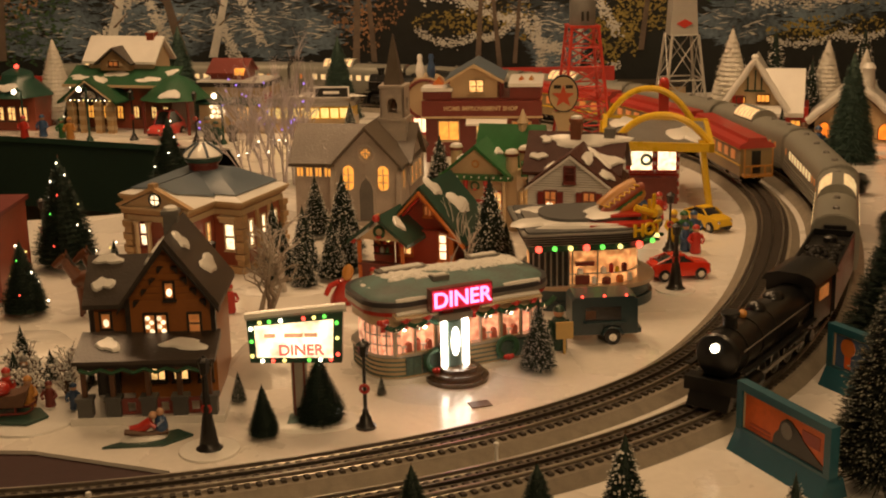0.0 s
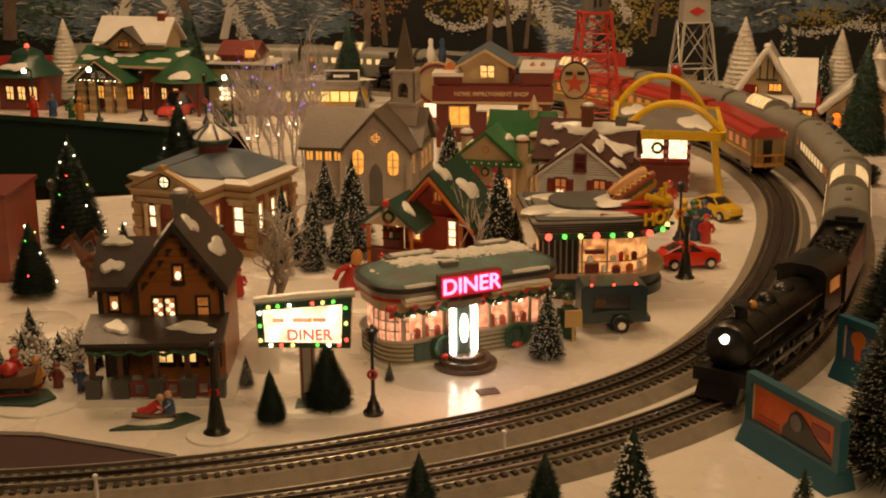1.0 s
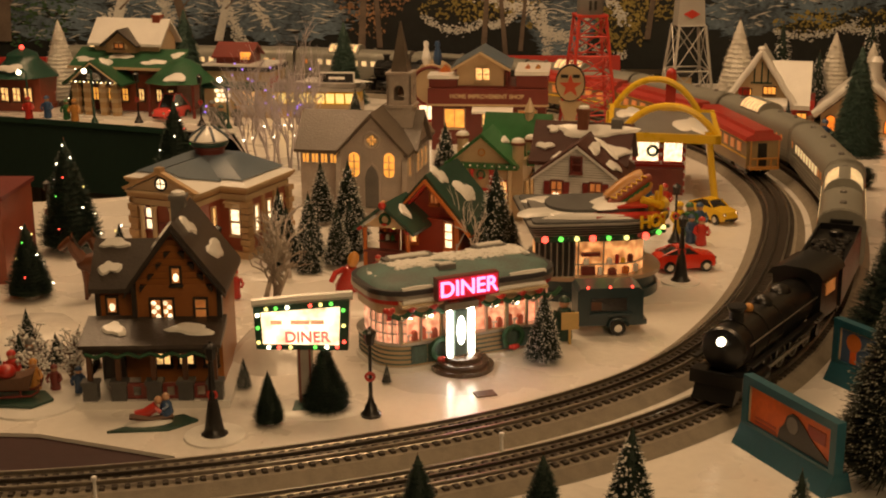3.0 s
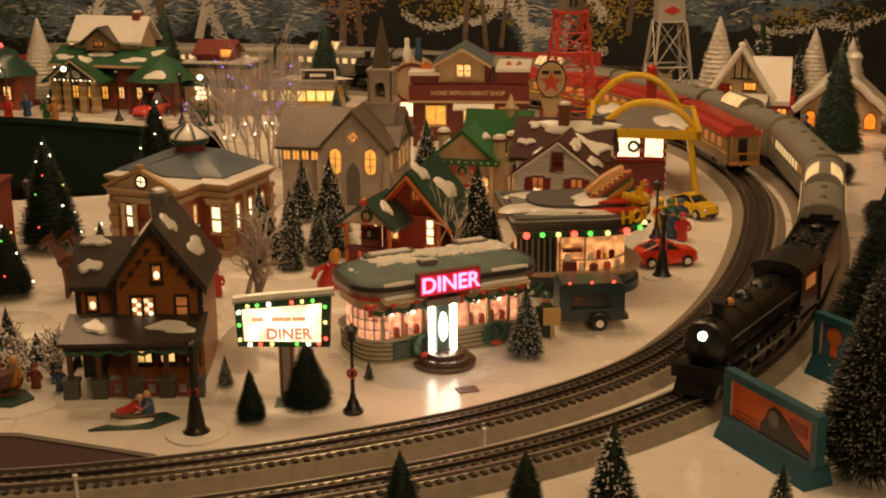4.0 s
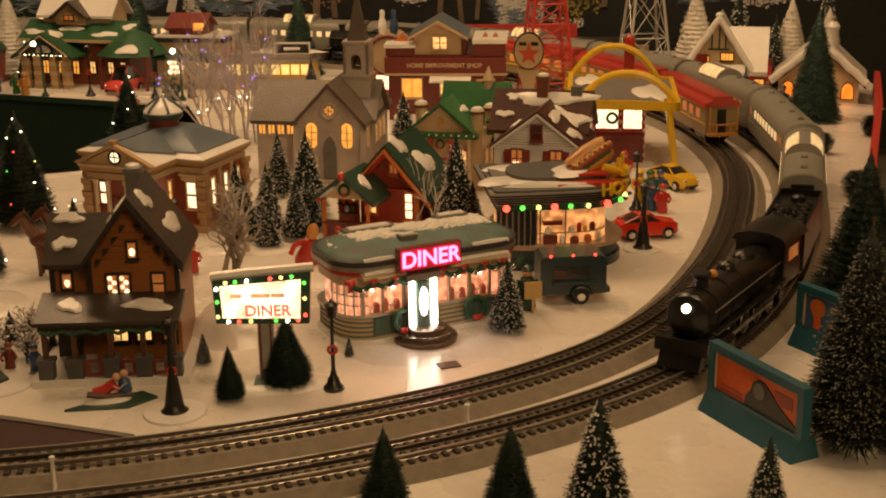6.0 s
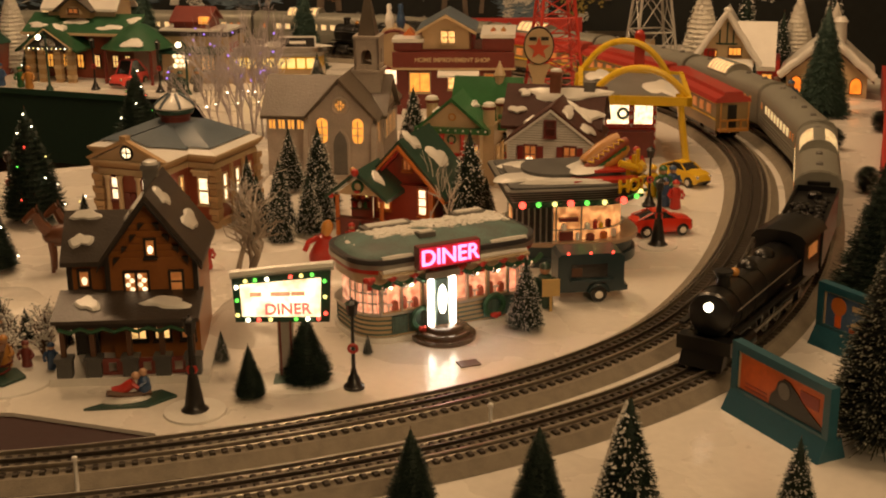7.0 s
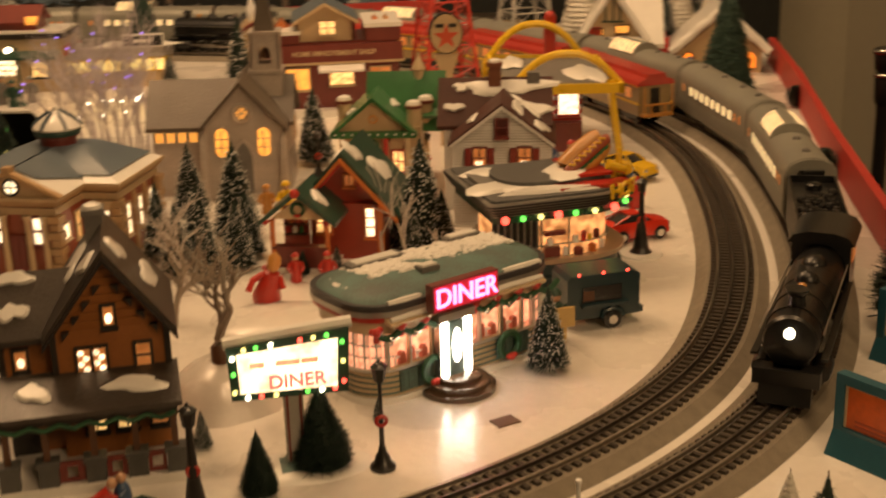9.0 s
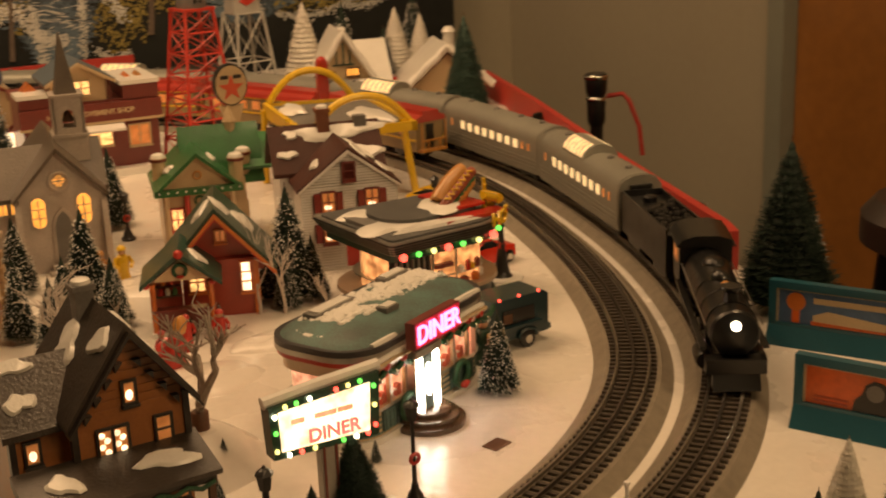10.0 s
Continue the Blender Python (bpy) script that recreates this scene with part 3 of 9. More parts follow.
for i, (x0, z0, x1, z1, sag) in enumerate([(-0.1, 0.36, 0.2, 0.34, 0.12), (-0.02, 0.27, 0.18, 0.19, 0.02), (0.18, 0.19, 0.29, 0.11, 0.03), (0.33, 0.33, 0.44, 0.14, 0.0), (-0.86, 0.36, -0.78, 0.15, 0.02), (-0.60, 0.36, -0.52, 0.13, 0.02),
                                      (-0.8, 0.38, -0.98, 0.15, 0.03), (0.45, 0.3, 0.6, 0.34, 0.03), (0.8, 0.22, 1.2, 0.27, 0.02), (-0.12, 0.3, -0.02, 0.27, 0.03)]):
    rnd = random.Random(i)
    for _ in range(300):
        t = rnd.random()
        x, z = x0 + (x1 - x0) * t, z0 + (z1 - z0) * t - 4 * sag * t * (1 - t)
        x, z, r = x + rnd.gauss(0, 0.008), z + rnd.gauss(0, 0.008), rnd.uniform(0.0015, 0.0058)
        snowy.add([(x - r, -0.005, z), (x, -0.0055, z - r * 0.7), (x + r, -0.005, z), (x, -0.0055, z + r * 0.7)], [[0, 1, 2, 3]])
part("snow_marks", snowy, STROKE, back, kind="stuff")
daubs(LAKE, "lake_marks", [(0.27, 0.13, 0.07, 0.10), (0.27, 0.12, 0.06, 0.09), (0.76, 0.17, 0.11, 0.06), (0.76, 0.16, 0.11, 0.05), (-0.48, 0.16, 0.16, 0.07), (-0.48, 0.17, 0.15, 0.07), (-0.80, 0.17, 0.16, 0.07), (-1.05, 0.17, 0.2, 0.07)], 20, 0.026, 0.0040, 13, 0.0021)
daubs(STROKE, "ripple_marks", [(0.27, 0.13, 0.06, 0.08), (0.76, 0.17, 0.10, 0.05), (-0.48, 0.17, 0.15, 0.06), (-0.80, 0.17, 0.15, 0.06)], 6, 0.016, 0.0013, 14, 0.0031)
daubs(LEAF1, "olive_leaf_marks", [(0.02, 0.185, 0.14, 0.035), (0.06, 0.19, 0.12, 0.03), (0.43, 0.13, 0.07, 0.07), (0.42, 0.14, 0.06, 0.06), (0.93, 0.14, 0.10, 0.03), (1.02, 0.155, 0.14, 0.03), (0.19, 0.18, 0.03, 0.05)], 32, 0.0045, 0.0036, 15, 0.0041)
daubs(LEAF2, "rust_leaf_marks", [(-0.25, 0.16, 0.06, 0.06)], 28, 0.0042, 0.0038, 16, 0.0041)
fringe = M()
for i, (x0, z0, x1, z1, sag) in enumerate([(-0.10, 0.165, 0.05, 0.145, 0.03), (0.05, 0.145, 0.15, 0.18, 0.02), (0.215, 0.20, 0.235, 0.05, 0.0), (0.34, 0.20, 0.33, 0.06, -0.01), (0.36, 0.08, 0.44, 0.06, 0.02), (0.84, 0.12, 1.06, 0.15, 0.025), (1.02, 0.13, 1.2, 0.16, 0.02), (-0.66, 0.22, -0.58, 0.08, 0.0), (-0.78, 0.22, -0.86, 0.08, 0.0), (-0.63, 0.2, -0.60, 0.07, 0.0)]):
    rnd = random.Random(i + 70)
    for _ in range(260):
        t = rnd.random()
        x, z = x0 + (x1 - x0) * t + rnd.gauss(0, 0.006), z0 + (z1 - z0) * t - 4 * sag * t * (1 - t) + rnd.gauss(0, 0.006)
        r = rnd.uniform(0.0012, 0.0045)
        fringe.add([(x - r, -0.0052, z), (x, -0.0057, z - r * 0.7), (x + r, -0.0052, z), (x, -0.0057, z + r * 0.7)], [[0, 1, 2, 3]])
part("snow_marks", fringe, STROKE, back, kind="stuff")
TRUNK = mat("backdrop_trunk_paint", (0.16, 0.12, 0.09), 0.7, vary=0.4, scale=40)
for i, (x, z0, dx, w) in enumerate(((-0.95, 0.10, 0.10, 0.016), (-0.74, 0.10, -0.08, 0.014), (-0.66, 0.10, 0.09, 0.012), (-0.27, 0.08, 0.02, 0.010), (-0.22, 0.08, -0.02, 0.008), (0.06, 0.06, 0.02, 0.008), (0.12, 0.06, -0.03, 0.007), (0.16, 0.07, 0.03, 0.006), (0.50, 0.1, 0.04, 0.008), (-1.25, 0.1, 0.03, 0.02))):
    part("painted_trunk", M().add([(x - w, -0.0062, z0), (x + w, -0.0062, z0), (x + dx + w * 0.5, -0.0062, z0 + 0.34), (x + dx - w * 0.5, -0.0062, z0 + 0.34)], [[0, 1, 2, 3]]), TRUNK if i not in (0, 2) else STROKE, back)
    for j in range(5):
        t, sd = 0.25 + 0.15 * j, (-1) ** j
        px, pz = x + dx * t, z0 + 0.34 * t
        part("painted_branch", M().add([(px - w * 0.3, -0.0064, pz), (px + w * 0.3, -0.0064, pz), (px + sd * 0.05, -0.0064, pz + 0.05)], [[0, 1, 2]]), TRUNK, back)
# low drifts of loose snow round the buildings
for i, (x, y, a, b) in enumerate(((-0.37, 0.10, 0.07, 0.05), (-0.30, 0.22, 0.08, 0.05), (-0.10, 0.30, 0.07, 0.05), (-0.48, 0.20, 0.06, 0.06), (-0.03, 0.64, 0.06, 0.05), (0.02, 0.36, 0.06, 0.03), (-0.20, 0.42, 0.07, 0.03), (0.78, 1.25, 0.08, 0.05), (0.83, 1.36, 0.12, 0.06), (-0.34, 0.98, 0.10, 0.06), (0.66, 1.46, 0.11, 0.05))):
    rnd = random.Random(i + 40)
    m = M().ball((0, 0, -0.004), 1.0, 24, 8, 1.0)
    m.v = [(vx * a * (1 + 0.18 * noise.noise(Vector((vx * 2 + i, vy * 2, 0)))), vy * b * (1 + 0.2 * noise.noise(Vector((vx * 2, vy * 2 + i, 3)))), max(-0.001, vz * (0.007 + 0.004 * noise.noise(Vector((vx * 4 + i, vy * 4, 1)))))) for vx, vy, vz in m.v]
    single("snow_drift", m, SNOW, "low drift of loose white snow", "snow", pose(x, y, 0), kind="stuff")
m = M().ball((0, 0, 0), 1.0, 28, 10, 1.0)
m.v = [(vx * 0.062 * (1 + 0.16 * noise.noise(Vector((vx * 2, vy * 2, 5)))), vy * 0.066 * (1 + 0.16 * noise.noise(Vector((vx * 2, vy * 2, 9)))), max(-0.001, 0.040 * vz ** 2 * (1 if vz > 0 else 0))) for vx, vy, vz in m.v]
single("snow_mound", m, SNOW, "smooth white snow mound under a bare tree", "snow", pose(-0.160, 0.112, 0), kind="stuff")
for x, y, r in ((-0.186, -0.113, 0.030), (-0.39, -0.03, 0.05), (0.333, 0.401, 0.026)):
    single("snow_disc", M().lathe([(r, 0.0002), (r * 0.98, 0.0022), (r * 0.6, 0.003), (r * 0.1, 0.0032)], 32), SNOWCAP, "thin round disc of white snow under a lamp", "snow", pose(x, y, 0), "snow discs")


# ---- the village buildings ----
def chimney(h, x, y, z0, z1, w=0.016, m=BRICK, cap=SNOWCAP):
    c = part("chimney", M().box(x - w / 2, x + w / 2, y - w / 2, y + w / 2, z0, z1).box(x - w * 0.62, x + w * 0.62, y - w * 0.62, y + w * 0.62, z1 - 0.005, z1), m, h)
    part("snow_cap", M().lathe([(w * 0.55, 0), (w * 0.5, 0.003), (w * 0.25, 0.0045)], 10, (x, y, z1)), cap, c)
    return c


def wreath(parent, x, y, z, R, r=None, bow=True, rz=0):
    w = part("wreath", M().ring((0, 0, 0), R, r or R * 0.3, 18, 6), GARL, parent, "green wreath", at=FRONT(x, y, z, rz))
    if bow:
        part("bow", M().ball((0, -R * 0.3, -R * 0.95), R * 0.34, 8, 5).ball((-R * 0.35, -R * 0.3, -R * 0.9), R * 0.25, 8, 5).ball((R * 0.35, -R * 0.3, -R * 0.9), R * 0.25, 8, 5), RED, w, "red bow")
    return w


def clapboards(m, x0, x1, y, z0, z1, n, th=0.0012):
    """Overlapping boards on a front wall."""
    for i in range(n):
        a, b = z0 + (z1 - z0) * i / n, z0 + (z1 - z0) * (i + 1) / n
        m.prism([(y, a), (y - th, a), (y - th * 0.2, b), (y, b)], x0, x1, "x")
    return m


def snow_parts(parent, name, *args):
    """Each snow spot of a roof as a part of its own."""
    a = list(args)
    for spot in a[7]:
        part(name, gable_snow(M(), *a[:7], [spot], *a[8:]), SNOWCAP, parent)


def lodge():
    h = thing("wooden_house", "ochre wooden model house with brown snow-patched roof and porch", "house", -0.262, 0.006, 0, 3)
    part("base", M().box(-0.082, 0.075, -0.052, 0.105, 0, 0.008), SNOWCAP, h, "snow-covered base")
    w = gable(M(), -0.026, 0.062, 0, 0.10, 0.008, 0.118, 0.176)
    w.box(-0.069, -0.026, 0.018, 0.09, 0.008, 0.112)
    part("wall", w, TAN, h)
    bo = clapboards(M(), -0.026, 0.062, 0, 0.07, 0.116, 9)
    for i in range(7):
        a = 0.118 + 0.007 * i
        k = 0.044 * (1 - (a - 0.112) / 0.064)
        bo.box(0.018 - k, 0.018 + k, -0.0011, 0, a, a + 0.0055)
    part("clapboard", clapboards(bo, -0.069, -0.026, 0.018, 0.07, 0.112, 8), TAN, h, kind="stuff")
    for x0, y0, z1 in ((-0.029, -0.003, 0.118), (0.059, -0.003, 0.118), (-0.071, 0.014, 0.112)):
        part("corner_board", M().box(x0, x0 + 0.005, y0, y0 + 0.007, 0.06, z1), DKTRIM, h, "dark corner board")
    r = gable_roof(M(), -0.026, 0.062, -0.004, 0.10, 0.118, 0.176, "y", 0.008, 0.007)
    r = part("roof", r, BROOF, h)
    part("barge_board", gable_roof(M(), -0.026, 0.062, -0.010, -0.012, 0.116, 0.174, "y", 0.008, 0.004), DKTRIM, r, "dark gable trim")
    for sx in (-1, 1):
        for i in range(4):
            x = 0.018 + sx * (0.010 + 0.009 * i)
            z = 0.166 - (0.010 + 0.009 * i) * 1.318
            part("bracket", M().prism([(0, 0), (0.006 * -sx, 0), (0, -0.007)], -0.007, -0.001, "y"), DKTRIM, r, at=pose(x, 0, z))
    snow_parts(r, "snow_patch", -0.026, 0.062, 0, 0.10, 0.118, 0.176, "y", [(-1, 0.12, 0.30, 0.011, 0.014, 1), (1, 0.3, 0.22, 0.013, 0.012, 2), (1, 0.5, 0.75, 0.022, 0.013, 3), (-1, 0.6, 0.6, 0.02, 0.02, 5)], 0.007)
    wr = part("wing_roof", gable_roof(M(), -0.067, -0.014, 0.018, 0.09, 0.112, 0.145, "x", 0.009, 0.006), BROOF, h)
    snow_parts(wr, "snow_patch", -0.067, -0.014, 0.018, 0.09, 0.112, 0.145, "x", [(-1, 0.2, 0.75, 0.011, 0.009, 7), (-1, 0.25, 0.12, 0.013, 0.008, 8)], 0.006)
    chimney(h, 0.012, 0.07, 0.15, 0.196, 0.015, SGREY)
    window(h, 0.018, -0.001, 0.119, 0.008, 0.016, W_DIM, DKTRIM, nx=1, nz=1)
    # Glowing balls on the dim panes stand in for bright spots of lamplight.
    part("lit_pane", M().ball((0.018, -0.002, 0.1245), 0.0034, 8, 5, 1.3, 0.9, 0.25), W_PALE, h, "small glowing ball put in as a bright lamp spot")
    window(h, 0.002, -0.001, 0.079, 0.022, 0.022, W_DIM, DKTRIM, nx=2, nz=1, bar=0.0024)
    for i, (gx, gz) in enumerate(((-0.0085, 0.018), (-0.0045, 0.0135), (-0.0085, 0.009), (-0.0045, 0.004), (0.0035, 0.018), (0.0075, 0.0135), (0.0035, 0.009), (0.0078, 0.0042))):
        part("lit_pane", M().ball((0.002 + gx, -0.002, 0.079 + gz), 0.0026, 8, 5, sy=0.25), W_PALE, h, "small glowing ball put in as a bright lamp spot")
    window(h, 0.042, -0.001, 0.081, 0.011, 0.020, W_DIM, DKTRIM, nx=1, nz=2)
    window(h, -0.054, 0.017, 0.082, 0.009, 0.016, W_DIM, DKTRIM, nx=1, nz=1)
    part("lit_pane", M().ball((-0.054, 0.0162, 0.0875), 0.0034, 8, 5, 1.3, 0.9, 0.25), W_PALE, h, "small glowing ball put in as a bright lamp spot")
    # porch
    pr = M()
    pr.prism([(-0.050, 0.064), (-0.050, 0.068), (0.002, 0.083), (0.002, 0.075)], -0.076, 0.068, "x")
    pr = part("porch_roof", pr, BROOF, h)
    for cu, cv, a, b, sd in ((0.03, 0.028, 0.012, 0.012, 11), (0.108, 0.026, 0.022, 0.011, 12)):
        part("snow_patch", patch(M(), (-0.074, -0.050, 0.0685), (1, 0, 0), (0, 0.052, 0.015), cu, cv, a, b, sd), SNOWCAP, pr)
    part("porch_beam", M().box(-0.072, 0.064, -0.047, -0.043, 0.058, 0.064), DKTRIM, h)
    for x in (-0.067, -0.038, -0.002, 0.030, 0.060):
        po = part("porch_post", M().box(-0.0025, 0.0025, -0.0025, 0.0025, 0.026, 0.059).box(-0.0035, 0.0035, -0.0035, 0.0035, 0.055, 0.059), WOOD, h, at=pose(x, -0.044, 0))
        part("stone_pier", M().box(-0.0075, 0.0075, -0.006, 0.006, 0.006, 0.027).box(-0.009, 0.009, -0.0075, 0.0075, 0.025, 0.029), PIER, po, "grey stone pier")
    for x0, x1 in ((-0.030, -0.010), (0.006, 0.022), (0.038, 0.052)):
        part("porch_rail", M().box(x0, x1, -0.046, -0.043, 0.022, 0.026).box(x0, x1, -0.046, -0.043, 0.009, 0.012).box(x0, (x0 + x1) / 2 - 0.004, -0.0455, -0.0435, 0.012, 0.022).box((x0 + x1) / 2 + 0.004, x1, -0.0455, -0.0435, 0.012, 0.022), BRICKD, h, "dark red porch railing")
    window(h, 0.000, -0.001, 0.030, 0.014, 0.014, W_WARM, DKTRIM, nx=2, nz=1)
    window(h, 0.024, -0.001, 0.030, 0.014, 0.014, W_WARM, DKTRIM, nx=2, nz=1)
    window(h, 0.050, -0.001, 0.030, 0.012, 0.014, W_DIM, DKTRIM, nx=1, nz=2)
    # No opening is cut: the doorway's inner shade is a solid dark slab.
    part("door", M().box(-0.066, -0.046, 0.014, 0.018, 0.008, 0.050).box(-0.068, -0.066, 0.012, 0.018, 0.008, 0.052).box(-0.046, -0.044, 0.012, 0.018, 0.008, 0.052), DKTRIM, h, "dark slab standing in for the shade of an open doorway")
    part("porch_garland", M().tube([(-0.070 + 0.0110 * i, -0.048, 0.059 - 0.004 * (i % 2)) for i in range(13)], 0.0022, 5), GARL, h)


def courthouse():
    h = thing("courthouse", "sandstone and brick model courthouse with snowy slate-blue roof", "house", -0.324, 0.451, 0, -21)
    A, B, C, D, E = -0.111, -0.163, 0.043, 0.068, 0.200      # portico left, block left, block right, block front, block back
    i = 0.008
    part("portico", M().box(A + i, -i, i, D + i, 0, 0.097), BRICK, h, "red brick porch front")
    part("main_block", M().box(B + i, C - i, D + i, E - i, 0, 0.097), BRICK, h, "red brick block")
    part("plinth", M().box(A + 0.002, -0.002, 0.002, D, 0, 0.010).box(B + 0.002, C - 0.002, D, E, 0, 0.010), SAND, h)
    # corner stones in courses
    for x, y in ((A + i, i), (-i, i), (B + i, D + i), (C - i, D + i), (C - i, E - i)):
        for k in range(8):
            z = 0.011 + k * 0.0092
            d = 0.0075 if k % 2 else 0.0055
            part("quoin", M().box(x - d, x + d, y - d, y + d, z, z + 0.0078), SAND, h)
    # cornices
    co = lambda o, z0, z1: M().box(A + i - o, -i + o, i - o, D + i, z0, z1).box(B + i - o, C - i + o, D + i - o, E - i + o, z0, z1)
    part("architrave", co(0.002, 0.084, 0.092), CREAM, h)
    part("frieze", co(0.0045, 0.0945, 0.098), SAND, h)
    part("cornice", co(0.0075, 0.098, 0.1015), SAND, h)
    part("cornice_edge", co(0.0095, 0.1015, 0.105), CREAM, h)
    # pediment and its gable
    mx = A / 2
    pe = part("pediment", M().prism([(A + 0.004, 0.105), (-0.004, 0.105), (mx, 0.130)], 0.004, 0.10, "y"), CREAM, h)
    for s in (-1, 1):
        e = mx + s * 0.0575
        part("raking_cornice", M().prism([(e, 0.105), (mx, 0.1305), (mx, 0.1365), (e + s * 0.004, 0.108)], -0.003, 0.006, "y"), SAND, pe)
    part("finial", M().box(mx - 0.005, mx + 0.005, -0.003, 0.008, 0.134, 0.140), SAND, pe)
    ov = part("round_window", M().ring((0, 0, 0), 0.0088, 0.0018, 18, 6).box(-0.0008, 0.0008, -0.001, 0.001, -0.008, 0.008).box(-0.008, 0.008, -0.001, 0.001, -0.0008, 0.0008), BLACK, h, at=pose(mx, 0.0035, 0.116))
    part("pane", M().prism([(0.0085 * math.cos(a * 0.349), 0.0085 * math.sin(a * 0.349)) for a in range(18)], -0.0004, 0.0008, "y"), W_PALE, ov)
    # low hipped roof: snow with the slate-blue field showing
    lo = [(B, D - 0.001), (C, D - 0.001), (C, E), (B, E)]
    zt = 0.134
    hi = [(-0.090, 0.112), (-0.020, 0.112), (-0.020, 0.156), (-0.090, 0.156)]
    rf = M().add([(x, y, 0.105) for x, y in lo] + [(x, y, zt) for x, y in hi], [[0, 1, 5, 4], [1, 2, 6, 5], [2, 3, 7, 6], [3, 0, 4, 7], [4, 5, 6, 7]])
    rf.add([(A - 0.002, -0.001, 0.1055), (mx, -0.001, 0.135), (0.002, -0.001, 0.1055), (0.002, 0.075, 0.1055), (mx, 0.125, 0.135), (A - 0.002, 0.075, 0.1055)], [[0, 1, 4, 5], [1, 2, 3, 4]])
    rf = part("roof", rf, SNOWCAP, h, "snow-covered low roof")
    u = lambda p, q, k, dz=0.0022: (p[0] + (q[0] - p[0]) * k, p[1] + (q[1] - p[1]) * k, 0.105 + (zt - 0.105) * k + dz)
    f = [u(lo[j], hi[j], k) for j, k in enumerate((0.20, 0.20, 0.18, 0.2))]
    t = [u(lo[j], hi[j], 1.0) for j in range(4)]
    part("slate_field", M().add(f + t, [[0, 1, 5, 4], [1, 2, 6, 5], [2, 3, 7, 6], [3, 0, 4, 7], [4, 5, 6, 7]]), BLUER, rf, "slate-blue roofing showing through the snow")
    g = lambda s, k, y: (mx + s * 0.0575 * k, y, 0.135 - 0.0295 * k + 0.0022)
    part("slate_field", M().add([g(1, 0.03, 0.008), g(1, 0.45, 0.016), g(1, 0.72, 0.05), g(1, 0.98, 0.079), g(1, 0.98, 0.092), g(1, 0.03, 0.125)], [[0, 1, 2, 3, 4, 5]]), BLUER, rf)
    part("slate_field", M().add([g(-1, 0.03, 0.010), g(-1, 0.03, 0.125), g(-1, 0.82, 0.09), g(-1, 0.66, 0.030)], [[0, 1, 2, 3]]), BLUER, rf)
    cx, cy = -0.057, 0.132
    dm = part("cupola", M().lathe([(0.0215, 0.1135), (0.0215, 0.1435), (0.0245, 0.1445), (0.0245, 0.1475)], 12, (cx, cy, 0)), BRICKD, h)
    part("cupola_rim", M().lathe([(0.0265, 0.1475), (0.028, 0.1515), (0.0265, 0.1545)], 24, (cx, cy, 0)), DKGR, dm, "green rim")
    part("dome", M().lathe([(0.028, 0.1545), (0.0285, 0.1565), (0.024, 0.1615), (0.016, 0.1675), (0.007, 0.1735), (0.003, 0.1755), (0.003, 0.1795), (0.001, 0.1815)], 24, (cx, cy, 0)), SNOWCAP, dm, "snowy dome")
    for k in range(6):
        a = k * math.pi / 3 + 0.3
        part("dome_rib", M().tube([(cx + 0.029 * q * math.cos(a), cy + 0.029 * q * math.sin(a), z + 0.001) for q, z in ((1.0, 0.1555), (0.84, 0.1615), (0.56, 0.1675), (0.26, 0.1735))], 0.0022, 5), BLUER, dm)
    # porch columns, windows and door
    for x in (-0.090, -0.070, -0.041, -0.021):
        part("column", M().lathe([(0.0055, 0.010), (0.0050, 0.014), (0.0038, 0.016), (0.0034, 0.078), (0.0048, 0.080), (0.0054, 0.084)], 12, (x, 0.0045, 0)), CREAM, h, "cream stone column")
    for x in (-0.080, -0.031):
        window(h, x, 0.0075, 0.050, 0.0095, 0.030, W_PALE, BRICKD, nx=1, nz=2, bar=0.003)
    part("door", M().box(-0.064, -0.047, 0.005, 0.0085, 0.010, 0.060).box(-0.0560, -0.0550, 0.004, 0.006, 0.010, 0.060), BRICKD, h, "dark red double door")
    window(h, -0.0075, 0.026, 0.052, 0.013, 0.016, W_PALE, CREAM, rz=90, nx=1, nz=1)
    window(h, -0.0075, 0.056, 0.044, 0.006, 0.030, W_WARM, CREAM, rz=90, nx=1, nz=2)
    for x in (0.0175, -0.132):
        window(h, x, D + i - 0.0005, 0.034, 0.014, 0.036, W_PALE, CREAM, nx=1, nz=2, bar=0.003)
        part("window_hood", M().box(x - 0.012, x + 0.012, D - 0.001, D + i, 0.074, 0.080).box(x - 0.014, x + 0.014, D - 0.003, D + i, 0.080, 0.083), CREAM, h)
    for y in (0.100, 0.135, 0.168):
        window(h, C - i + 0.0005, y, 0.036, 0.009, 0.036, W_PALE, CREAM, rz=90, nx=1, nz=2, bar=0.003)
        part("pilaster", M().box(C - i, C - i + 0.0035, y - 0.0185, y - 0.0125, 0.010, 0.084), SAND, h)
        window(h, B + i - 0.0005, y, 0.036, 0.009, 0.036, W_PALE, CREAM, rz=-90, nx=1, nz=2, bar=0.003)


